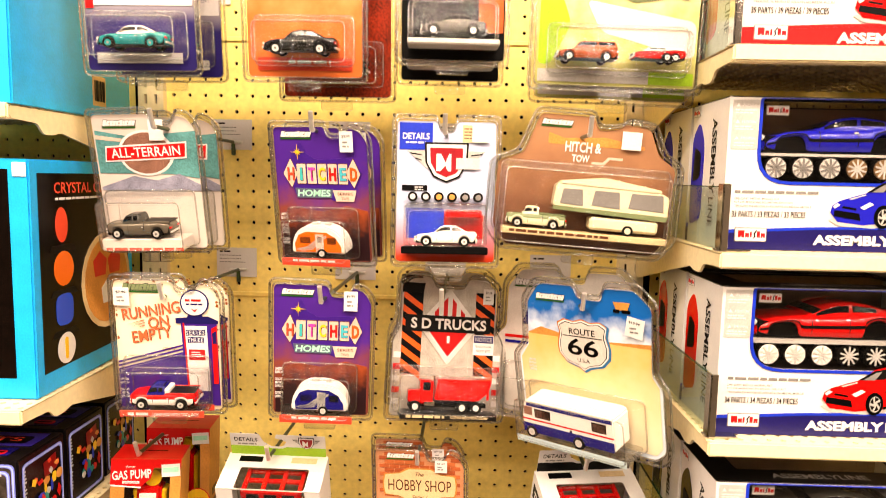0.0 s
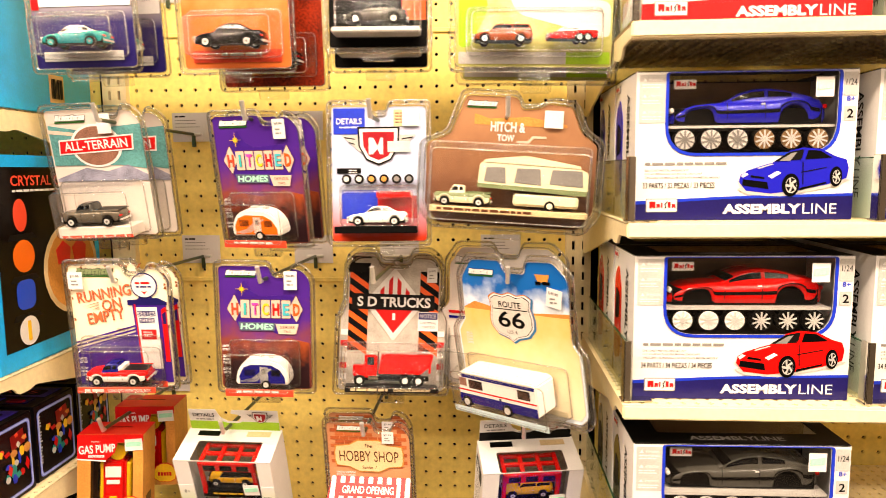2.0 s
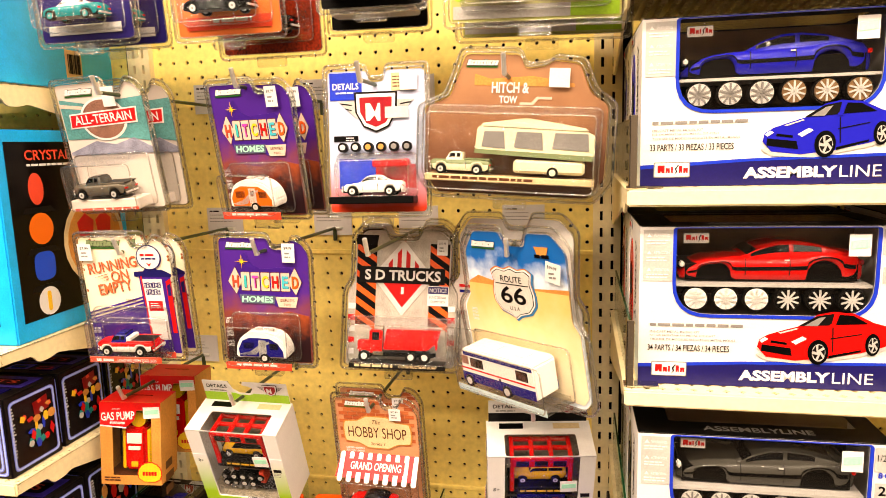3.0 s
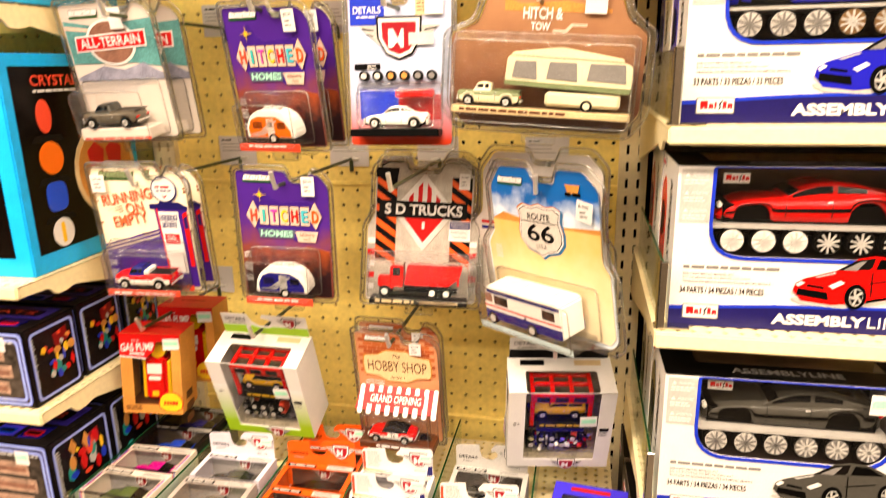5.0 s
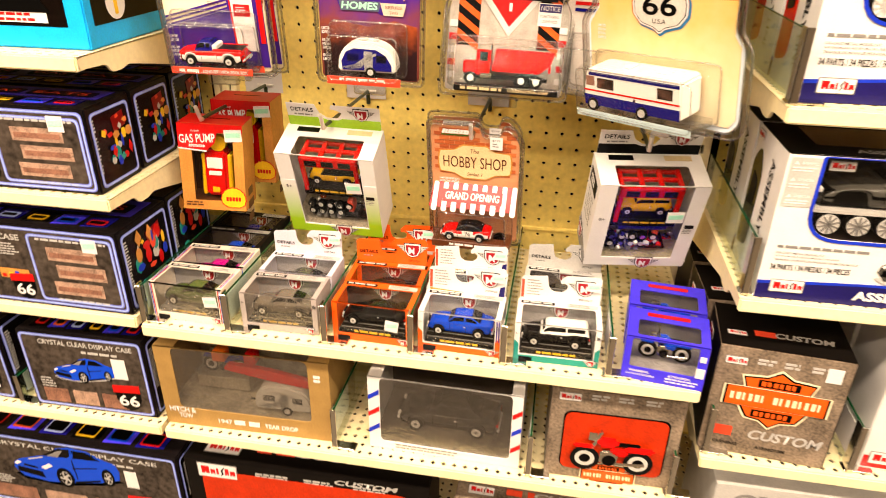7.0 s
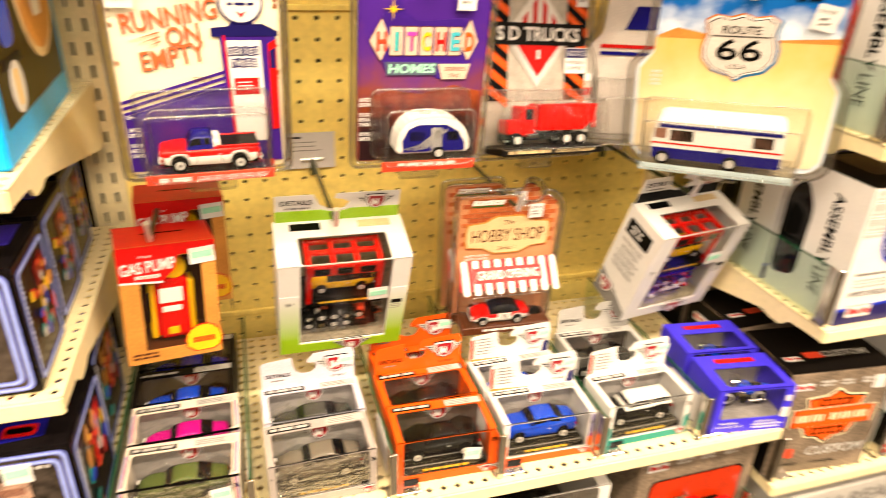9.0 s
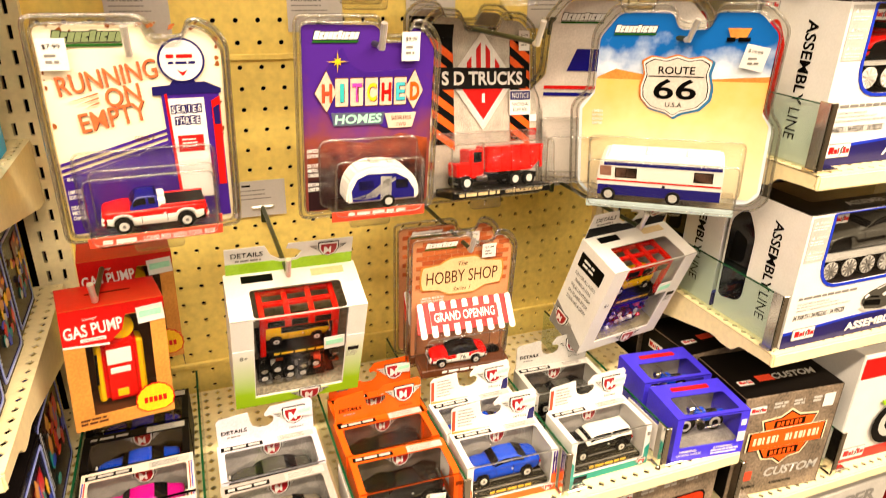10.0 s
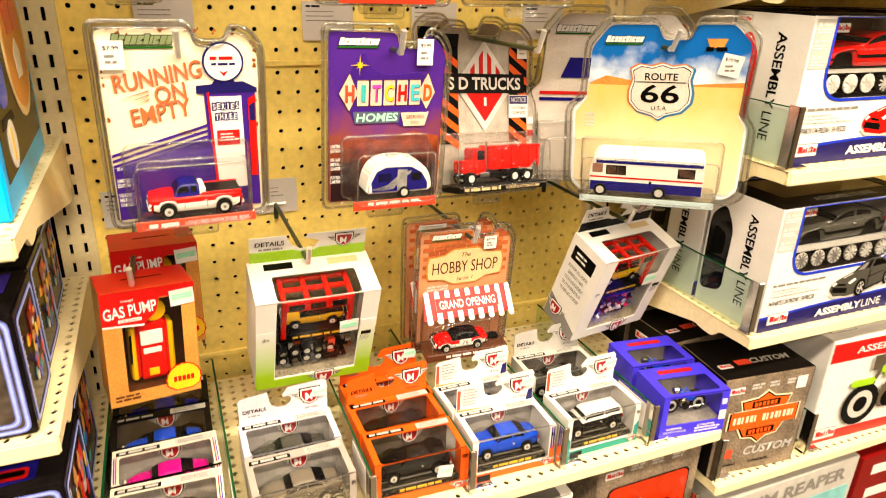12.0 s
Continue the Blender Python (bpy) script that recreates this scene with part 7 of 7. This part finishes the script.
sticker(hd, 0.055, 0.142, 0.017, 0.020, layer=3)
copy_thing(hd, at(0.467, 0.974, R_SHELF[4] + 0.0006, 2))
copy_thing(hd, at(0.463, 1.080, R_SHELF[4] + 0.0006, -1))

kr = carton(at(0.716, 0.862, R_SHELF[4] + 0.0006, -2), 0.262, 0.186, 0.11, WHITE, "white and red kit box with a motocross bike picture", "motorcycle model boxes", "motorcycle_box")
flat(kr, rect(-0.128, 0.128, 0.148, 0.180), RED, 1.4, "printed_band")
word(kr, "ASSEMBLYLINE", 0.0, 0.164, 0.16, 0.012, WHITE, 2.2, bold=0.02)
flat(kr, rect(-0.128, 0.128, 0.004, 0.022), RED, 1.4, "printed_band")
red_mark(kr, -0.10, 0.020, 0.044, 2.4)
moto(kr, at(0.02, -0.004, 0.026) @ Matrix.Diagonal((1, 0.04, 1, 1)), 0.20, LIME)
l_, r_, t_ = faces(0.262, 0.186, 0.11)
red_mark(kr, -0.09, 0.03, 0.05, 1.6, face=t_)
word(kr, "ASSEMBLY", 0.03, 0.06, 0.11, 0.016, BLACK, 1.6, face=t_, bold=0.02)
copy_thing(kr, at(0.988, 0.864, R_SHELF[4] + 0.0006, 1))
copy_thing(kr, at(0.716, 0.98, R_SHELF[4] + 0.0006, 1))

gr = carton(at(0.575, 0.862, R_SHELF[5] + 0.0006, 1), 0.300, 0.205, 0.14, LGREY, "pale grey model box with bold black title letters", "model kit boxes", "model_kit_box")
word(gr, "GRIM REAPER", 0.0, 0.178, 0.25, 0.026, GREY, 1.6, bold=0.03)
flat(gr, rect(-0.12, 0.14, 0.01, 0.15), mat("aqua_print", (0.35, 0.62, 0.64), 0.4, var=0.3), 1.4)
rb = carton(at(0.87, 0.864, R_SHELF[5] + 0.0006, -1), 0.26, 0.19, 0.14, DRED, "dark red model box on the low shelf", "model kit boxes", "model_kit_box")
bars(rb, -0.10, 0.17, 0.18, 2, 0.02, 0.05, WHITE, 1.6)

lb = bike_box(at(-0.165, 0.862, M_SHELF[2] + 0.0006, 1), 0.395, 0.165, DARK, False, "long dark window box with an orange model inside")
flat(lb, rect(-0.17, 0.17, 0.02, 0.145), ORANGE2, 2.2, "window_picture", 0.02)
word(lb, "CUSTOM", 0.10, 0.156, 0.10, 0.010, LGREY, 2.2, 0, 0.2, 0.03)
l2 = bike_box(at(0.205, 0.862, M_SHELF[2] + 0.0006, -1), 0.27, 0.150, STONE, True, "dark grey box with a window and a motorcycle model")


# ---- left shelves ----
# brown-grey reflection on the glossy black cartons, painted as a colour
SHEEN_TONE = mat("brown_sheen_tone", (0.17, 0.145, 0.125), 0.20, var=0.8, scale=9, spec=0.2)
SEPIA = mat("sepia_picture_print", (0.56, 0.42, 0.34), 0.3, var=0.7, scale=70)


def glow_box(m, W, H, D, label, style):
    """A black display-case carton with pale blue outlines and neon-sign print."""
    ob = carton(m, W, H, D, NIGHT, label, "display case boxes", "display_case_box", wear=0.0018)
    left, right, top = faces(W, H, D)

    def outline(x0, x1, z0, z1, face=None, layer=1.4, k=0.0021):
        for mm, e, dl in ((NEONB, k, 0), (NEONW, k * 0.45, 0.8)):
            bm = ring(fillet(rect(x0 - e, x1 + e, z0 - e, z1 + e), 0.008, 4), fillet(rect(x0 + e, x1 - e, z0 + e, z1 - e), 0.006, 4), -(layer + dl) * LAY, -(layer + dl) * LAY + LAY * 0.6)
            if face is not None:
                bmesh.ops.transform(bm, verts=bm.verts, matrix=face)
            part("neon_outline", bm, mm, ob)

    # front panel that paints the brown-grey sheen onto the black carton
    flat(ob, rect(-W / 2 + 0.007, W / 2 - 0.007, 0.007, H - 0.007), SHEEN_TONE, 1.0, "sheen_panel", 0.006)
    outline(-W / 2 + 0.006, W / 2 - 0.006, 0.006, H - 0.006)
    if style == "car":
        word(ob, "CRYSTAL CLEAR DISPLAY CASE", W * 0.04, H * 0.88, W * 0.74, 0.0085, LGREY, 1.8, bold=0.02)
        bars(ob, W * 0.0, H * 0.80, W * 0.3, 1, 0.004, 0.01, LGREY, 1.6)
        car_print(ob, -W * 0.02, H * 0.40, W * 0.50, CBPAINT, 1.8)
        for k in range(3):
            flat(ob, rect(-W * 0.40 + k * W * 0.24, -W * 0.20 + k * W * 0.24, H * 0.08, H * 0.26), SEPIA if k % 2 else CLAY, 1.8, "picture_panel")
        bars(ob, -W * 0.40, H * 0.40, W * 0.12, 4, 0.002, 0.005, LGREY, 1.8)
        small_sign(ob, W * 0.30, H * 0.22, 0.042, 2.6)
        sticker(ob, W * 0.28, H * 0.62, 0.022, 0.036, layer=3)
    else:
        outline(W * 0.06, W / 2 - 0.012, 0.012, H - 0.014)
        bars(ob, W * 0.10, H * 0.86, W * 0.34, 1, 0.003, 0.01, LGREY, 1.6)
        for k in range(3):
            x = W * (0.14 + 0.03 * (k % 2))
            flat(ob, rect(x, x + W * 0.24, H * (0.60 - 0.21 * k), H * (0.76 - 0.21 * k)), SEPIA, 1.8, "picture_panel")
            flat(ob, rect(x + 0.004, x + W * 0.24 - 0.004, H * (0.64 - 0.21 * k), H * (0.70 - 0.21 * k)), CLAY, 2.6, "picture_panel")
        bars(ob, W * 0.14, H * 0.12, W * 0.26, 1, 0.003, 0.01, LGREY, 1.6)
        flat(ob, rect(-W * 0.44, -W * 0.16, H * 0.42, H * 0.66), SEPIA, 1.8, "picture_panel")
        flat(ob, rect(-W * 0.13, W * 0.02, H * 0.32, H * 0.44), KRAFT, 1.8, "picture_panel")
        for k in range(4):
            flat(ob, rect(-W * 0.12 + k * W * 0.034, -W * 0.10 + k * W * 0.034, H * 0.33, H * (0.37 + 0.02 * (k % 3))), (RED, YELLOW, BLUE, YELLOW)[k], 2.6, "picture_patch", 0.001)
        word(ob, "CLEAR DISPLAY CASE", -W * 0.21, H * 0.84, W * 0.46, 0.009, LGREY, 1.8, bold=0.02)
        bars(ob, -W * 0.12, H * 0.76, W * 0.12, 5, 0.0018, 0.004, LGREY, 1.6)
        small_sign(ob, -W * 0.02, H * 0.20, 0.036, 2.6)
        sticker(ob, W * 0.36, H * 0.82, 0.022, 0.020, layer=3, mint=True)
    # right side: bright pictures
    outline(-D / 2 + 0.008, D / 2 - 0.008, 0.008, H - 0.010, face=right)
    rnd = random.Random(int(W * 1000) + int(H * 1000))
    for k in range(22):
        u, v, a = rnd.uniform(-0.24, 0.34) * D, rnd.uniform(0.16, 0.80) * H, rnd.uniform(-0.5, 0.5)
        hw, hh = D * rnd.uniform(0.015, 0.06), H * rnd.uniform(0.02, 0.085)
        m_ = rnd.choice((4, 6, 10))
        p = [(u + 1.3 * hw * math.cos(a - 6.2832 * i / m_), v + 1.3 * hh * math.sin(a - 6.2832 * i / m_)) for i in range(m_)]
        flat(ob, p, (RED, LGREY, TEAL, YELLOW, CORAL, KRAFT, BLUE)[k % 7], 1.8 + 0.15 * k, "picture_patch", face=right)
    flat(ob, [(D * 0.02, H * 0.62), (D * 0.30, H * 0.66), (D * 0.28, H * 0.84), (0.0, H * 0.80)], DRED, 1.7, "picture_panel", face=right)
    bars(ob, -D * 0.42, H * 0.85, D * 0.07, 16, 0.002, 0.0045, LGREY, 1.8, face=right)
    # top: neon signs
    d0 = 0.012
    cols = (RED, ORANGE, NEONW, YELLOW, CBPAINT, RED)
    for k in range(6):
        x = -W * 0.42 + k * W * 0.145
        flat(ob, [(x, d0), (x + W * 0.12, d0 + 0.004), (x + W * 0.12, d0 + D * 0.28), (x, d0 + D * 0.25)], (BLACK, VIOLET, NAVYP)[k % 3], 1.2, "sign_panel", face=top)
        flat(ob, rect(x + 0.004, x + W * 0.10, d0 + 0.006, d0 + D * 0.18), cols[k], 2.0, "neon_sign", 0.004, face=top)
        flat(ob, rect(x + 0.007, x + W * 0.10 - 0.003, d0 + 0.010, d0 + D * 0.18 - 0.004), BLACK, 2.8, "neon_sign", 0.004, face=top)
    flat(ob, rect(-W * 0.46, W * 0.46, d0 + D * 0.34, d0 + D * 0.78), mat("violet_glow_print", (0.10, 0.07, 0.40), 0.3, var=0.5, scale=20), 1.2, "top_print", face=top)
    for word_, x, w in (("EATS", W * 0.26, W * 0.26), ("GAS", -W * 0.04, W * 0.18), ("CAFE", -W * 0.34, W * 0.18)):
        flat(ob, rect(x - w * 0.62, x + w * 0.62, d0 + D * 0.42, d0 + D * 0.66), BLACK, 2.0, "neon_sign", 0.006, face=top)
        word(ob, word_, x, d0 + D * 0.54, w, D * 0.13, CORAL, 2.8, face=top, bold=0.01)
    return ob


def small_sign(ob, x, z, w, layer):
    flat(ob, [(x - w * 0.55, z + w * 0.62), (x + w * 0.50, z + w * 0.70), (x + w * 0.50, z + w * 0.36), (x - w * 0.55, z + w * 0.30)], RED, layer + 0.8, "road_sign")
    flat(ob, shield(x, z, w, w * 1.0), BLACK, layer, "road_sign", 0.002)
    word(ob, "66", x, z - w * 0.02, w * 0.80, w * 0.5, WHITE, layer + 1, bold=0.02)


gb = glow_box(at(-0.545, 0.856, L_SHELF[2] + 0.0006, 0.5), 0.300, 0.112, 0.092, "black display case box with neon sign print", "pics")
copy_thing(gb, at(-0.548, 0.956, L_SHELF[2] + 0.0006, 0))
copy_thing(gb, at(-0.552, 1.056, L_SHELF[2] + 0.0006, 1))
copy_thing(gb, at(-0.858, 0.858, L_SHELF[2] + 0.0006, -0.5))
gb2 = glow_box(at(-0.540, 0.852, L_SHELF[3] + 0.0006, -0.5), 0.310, 0.126, 0.118, "black display case box with neon sign print", "pics")
copy_thing(gb2, at(-0.545, 0.976, L_SHELF[3] + 0.0006, 0))
copy_thing(gb2, at(-0.862, 0.856, L_SHELF[3] + 0.0006, 0))
gb3 = glow_box(at(-0.495, 0.860, L_SHELF[4] + 0.0006, 1), 0.205, 0.142, 0.14, "black display case box with a blue car picture", "car")
copy_thing(gb3, at(-0.735, 0.862, L_SHELF[4] + 0.0006, -1))
gb4 = glow_box(at(-0.575, 0.856, L_SHELF[5] + 0.0006, 0), 0.400, 0.160, 0.20, "large black display case box with neon sign print", "car")


def ball(ob, x, z, r, mm, layer, face=None, rugby=False):
    n = 22
    flat(ob, [(x + r * (0.62 if rugby else 1) * math.cos(6.2832 * i / n), z + r * math.sin(6.2832 * i / n)) for i in range(n)], mm, layer, "ball_picture", face=face)


def blue_case(m, W, H, D, label):
    ob = carton(m, W, H, D, CYAN, label, "blue display case boxes", "display_case_box", wear=0.002)
    left, right, top = faces(W, H, D)
    flat(ob, rect(-W / 2 + 0.012, W / 2 - 0.024, 0.026, H - 0.012), BLACK2, 1.2, "printed_panel")
    flat(ob, rect(-W / 2 + 0.03, W / 2 - 0.045, 0.060, H - 0.085), mat("teal_glow_print", (0.02, 0.22, 0.28), 0.3, var=0.6, scale=12), 2.0, "glow_picture", 0.03)
    ball(ob, 0.0 + 0.02, 0.130, 0.062, OPAINT, 2.8)
    for a in (-0.03, 0.0, 0.03):
        flat(ob, [(0.02 + a - 0.001, 0.130 + 0.055), (0.02 + a + 0.001, 0.130 + 0.055), (0.02 + a * 1.2 + 0.001, 0.130 - 0.055), (0.02 + a * 1.2 - 0.001, 0.130 - 0.055)], BLACK, 3.6, "ball_seam")
    flat(ob, [(-0.09, 0.066), (0.10, 0.066), (0.118, 0.042), (-0.11, 0.042)], BLACK, 3.6, "stand_picture")
    word(ob, "CASE", 0.075, H - 0.030, 0.055, 0.012, CORAL, 2.2, bold=0.02)
    word(ob, "Signature", 0.065, H - 0.052, 0.060, 0.012, WHITE, 2.2, 0, 0.25)
    word(ob, "Series", 0.080, H - 0.068, 0.040, 0.010, WHITE, 2.2, 0, 0.25)
    flat(ob, rect(0.04, 0.112, 0.030, 0.044), WHITE, 2.4, "label_strip")
    bars(ob, 0.045, 0.041, 0.06, 2, 0.003, 0.006, RED, 3.2)
    w = D - 0.030
    flat(ob, rect(-w / 2, w / 2, 0.026, H - 0.016), BLACK2, 1.2, "printed_panel", face=right)
    word(ob, "CRYSTAL CLEAR", 0.0, H - 0.034, 0.155, 0.014, CORAL, 2.2, face=right, bold=0.02)
    bars(ob, -0.075, H - 0.046, 0.11, 1, 0.003, 0.01, WHITE, 2.2, face=right)
    ball(ob, -0.064, 0.205, 0.022, CORAL, 2.4, right, True)
    ball(ob, -0.062, 0.150, 0.022, OPAINT, 2.4, right)
    flat(ob, rect(-0.082, -0.044, 0.078, 0.118), CBPAINT, 2.4, "cap_picture", 0.014, face=right)
    ball(ob, -0.062, 0.048, 0.020, WHITE, 2.4, right)
    flat(ob, rect(-0.066, -0.059, 0.034, 0.062), YELLOW, 3.2, "ball_seam", 0.003, face=right)
    for z in (0.180, 0.124, 0.072):
        flat(ob, [(-0.086, z), (-0.040, z), (-0.032, z - 0.008), (-0.092, z - 0.008)], DARK, 2.2, "stand_picture", face=right)
    ball(ob, 0.045, 0.120, 0.068, TAN, 2.4, right)
    ball(ob, 0.045, 0.120, 0.060, KRAFT, 3.2, right)
    for a, b in ((-0.02, 0.02), (0.02, 0.02), (0.0, -0.02)):
        flat(ob, [(0.045 + a - 0.014, 0.12 + b - 0.012), (0.045 + a + 0.014, 0.12 + b - 0.012), (0.045 + a + 0.018, 0.12 + b + 0.010), (0.045 + a, 0.12 + b + 0.022), (0.045 + a - 0.018, 0.12 + b + 0.010)], RED if b > 0 else WHITE, 4.0, "ball_patch", face=right)
    sticker(ob, W / 2 - 0.010, H - 0.012, 0.016, 0.016, layer=3)
    return ob


blue_case(at(-0.545, 0.880, L_SHELF[1] + 0.0006, 1.5), 0.320, 0.285, 0.25, "cyan display case box with ball pictures on black panels")
up = carton(at(-0.560, 0.872, L_SHELF[0] + 0.0006, -1), 0.340, 0.30, 0.26, CYAN, "cyan display case box with a barcode label", "blue display case boxes", "display_case_box", wear=0.002)
l_, r_, t_ = faces(0.34, 0.30, 0.26)
flat(up, rect(-0.15, 0.13, 0.05, 0.28), mat("teal_glow_print", (0.02, 0.22, 0.28), 0.3), 1.4, "glow_picture")
flat(up, rect(0.03, 0.062, 0.016, 0.056), TAN, 1.4, "barcode_label", face=r_)
rnd = random.Random(3)
bars_ = [box(0, 0.001 * rnd.choice((1, 1, 2)), 0, 0.0004, 0, 0.028) for k in range(10)]
for k, b in enumerate(bars_):
    bmesh.ops.translate(b, verts=b.verts, vec=(0.034 + k * 0.0026, -0.0016, 0.022))
bm = merge(*bars_)
bmesh.ops.transform(bm, verts=bm.verts, matrix=r_)
part("barcode", bm, BLACK, up)
gs = carton(at(-0.90, 0.865, L_SHELF[1] + 0.0006), 0.30, 0.27, 0.25, CYAN, "cyan display case box standing further along the shelf", "blue display case boxes", "display_case_box")
flat(gs, rect(-0.13, 0.12, 0.03, 0.25), BLACK2, 1.4)


# ---- upper hanging row ----
def upper_card(m, W, H, art, paint, label, kind):
    ob = hang_card(m, W, H, BOXY if kind == "black" else STD, art, label, "hanging toy cards", (-W * 0.42, W * 0.42, -H * 0.42, -H * 0.10), 0.036)
    z = -H * 0.36
    if kind == "police":
        flat(ob, rect(-W * 0.47, W * 0.47, -H * 0.06, H * 0.10), WHITE, 2.0)
        word(ob, "NEW YORK CITY POLICE DEPARTMENT", 0, H * 0.045, W * 0.78, 0.006, NAVY, 2.8)
        flat(ob, rect(-W * 0.47, W * 0.47, H * 0.10, H * 0.40), CORAL, 2.0)
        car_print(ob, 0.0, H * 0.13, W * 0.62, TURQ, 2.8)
        flat(ob, rect(-W * 0.40, W * 0.36, z - 0.014, z - 0.002), WHITE, 3.0, "name_strip")
        flat(ob, rect(-W * 0.47, -W * 0.40, -H * 0.08, H * 0.09), RED, 2.6)
    if kind == "orange":
        flat(ob, [(-W * 0.47, H * 0.10), (W * 0.47, H * 0.02), (W * 0.47, H * 0.42), (-W * 0.47, H * 0.42)], SAND, 2.0)
        word(ob, "INTERCEPTORS", W * 0.1, H * 0.22, W * 0.62, 0.012, LGREY, 2.8, 8, 0.2, 0.02)
        flat(ob, rect(-W * 0.40, W * 0.40, z - 0.016, z - 0.001), CORAL, 3.0, "name_strip")
        bars(ob, -W * 0.14, z - 0.004, W * 0.36, 1, 0.004, 0.01, WHITE, 3.8)
    if kind == "black":
        flat(ob, rect(W * 0.24, W * 0.47, -H * 0.30, H * 0.42), ORANGE, 2.0)
        five = [(-0.01 + 0.022 * math.sin(6.2832 * i / 5), H * 0.10 + 0.022 * math.cos(6.2832 * i / 5)) for i in range(5)]
        flat(ob, five, BLUE, 2.8, "badge")
        part("toy_base", box(-W * 0.42, W * 0.42, -0.036, -0.004, -H * 0.42, -H * 0.38, 0.002), SILVER, ob)
        bars(ob, -W * 0.42, H * 0.3, 0.03, 5, 0.0015, 0.004, LGREY, 2.8)
    if kind == "fish":
        # white patch painted for the pale haze on the blister plastic
        flat(ob, [(-W * 0.20, H * 0.06), (W * 0.47, -H * 0.06), (W * 0.47, -H * 0.30), (-W * 0.10, -H * 0.14)], WHITE, 1.4, "haze_patch", 0.01)
        flat(ob, [(-W * 0.47, H * 0.10), (-W * 0.34, H * 0.08), (-W * 0.28, -H * 0.1), (-W * 0.40, -H * 0.36), (-W * 0.47, -H * 0.36)], LIME, 1.4, "leaf_picture", 0.01)
        flat(ob, [(-W * 0.47, H * 0.47), (-W * 0.30, H * 0.47), (-W * 0.36, H * 0.14), (-W * 0.47, H * 0.10)], RED, 2.0)
        bars(ob, -W * 0.46, H * 0.40, W * 0.11, 6, 0.0025, 0.008, WHITE, 2.8)
        word(ob, "GONE", -W * 0.05, H * 0.38, W * 0.30, 0.018, GREEN, 2.8, 5, 0, 0.02)
        word(ob, "Fishing", W * 0.10, H * 0.25, W * 0.50, 0.026, GREEN, 3.0, 3, 0.1, 0.02)
        flat(ob, [(-W * 0.10, H * 0.14), (W * 0.10, H * 0.19), (W * 0.34, H * 0.12), (W * 0.42, H * 0.17), (W * 0.42, H * 0.07), (W * 0.34, H * 0.09), (W * 0.08, H * 0.05)], SAGE, 2.6, "fish_picture", 0.006)
        flat(ob, rect(-W * 0.47, W * 0.2, -H * 0.47, -H * 0.39), LGREY, 2.0)
        flat(ob, rect(W * 0.2, W * 0.47, -H * 0.47, -H * 0.39), LIME, 2.0)
        toy_car(ob, at(W * 0.22, -0.018, z + 0.003), 0.062, RPAINT, WPAINT, SILVER, "toy_boat_trailer", cab=[(0.2, 0.21), (0.3, 0.27), (0.9, 0.26), (0.95, 0.22)], win=[(0.3, 0.22), (0.35, 0.25), (0.6, 0.25), (0.6, 0.22)], axles=(0.62, 0.78))
    x = -W * 0.20 if kind == "fish" else 0.0
    toy_car(ob, at(x, -0.018, z), W * 0.36 if kind == "fish" else W * 0.60, paint, WPAINT if kind == "police" else None, TURQ if kind == "police" else SILVER, cab=WAGON_CAB if kind == "fish" else CAR_CAB, win=WAGON_WIN if kind == "fish" else CAR_WIN)
    return ob


POL = blend("police_print", (0.07, 0.05, 0.25), (0.66, 0.62, 0.60), -0.03, 0.01)
FISH = blend("fishing_print", (0.58, 0.58, 0.26), (0.84, 0.80, 0.52), -0.06, 0.06, speck=2.4, scale=34)
ORC = blend("orange_card", (0.78, 0.30, 0.10), (0.84, 0.56, 0.30), -0.03, 0.09, speck=1.4, scale=30)
FLAME = mat("flame_print", (0.50, 0.10, 0.03), 0.35, var=0.9, scale=28)
pol = upper_card(at(-0.276, 0.936, 1.826, 3, 4, -1), 0.134, 0.176, POL, TURQ, "blue and white hang card with a turquoise toy police car", "police")
ora = upper_card(at(-0.078, 0.936, 1.824, 0, 5, 0), 0.142, 0.180, ORC, KPAINT, "orange hang card with a black toy coupe", "orange")
blk = upper_card(at(0.098, 0.965, 1.850, 3, 0, 0), 0.130, 0.180, BLACK, GPAINT, "black and orange hang card with a grey toy car", "black")
fis = upper_card(at(0.296, 0.955, 1.822, 2, 1, 1), 0.200, 0.182, FISH, COPPER, "yellow-green hang card with a toy wagon and boat trailer", "fish")
fl = upper_card(at(-0.050, 0.995, 1.806, 0, 4, 0), 0.142, 0.176, FLAME, KPAINT, "flame-patterned hang card behind an orange one", "plain")
copy_thing(blk, at(0.094, 1.010, 1.832, 3, 0, 0))
copy_thing(pol, at(-0.262, 0.985, 1.826, 3, 4, -1))
copy_thing(fis, at(0.302, 1.0, 1.812, 2, 1, 1))
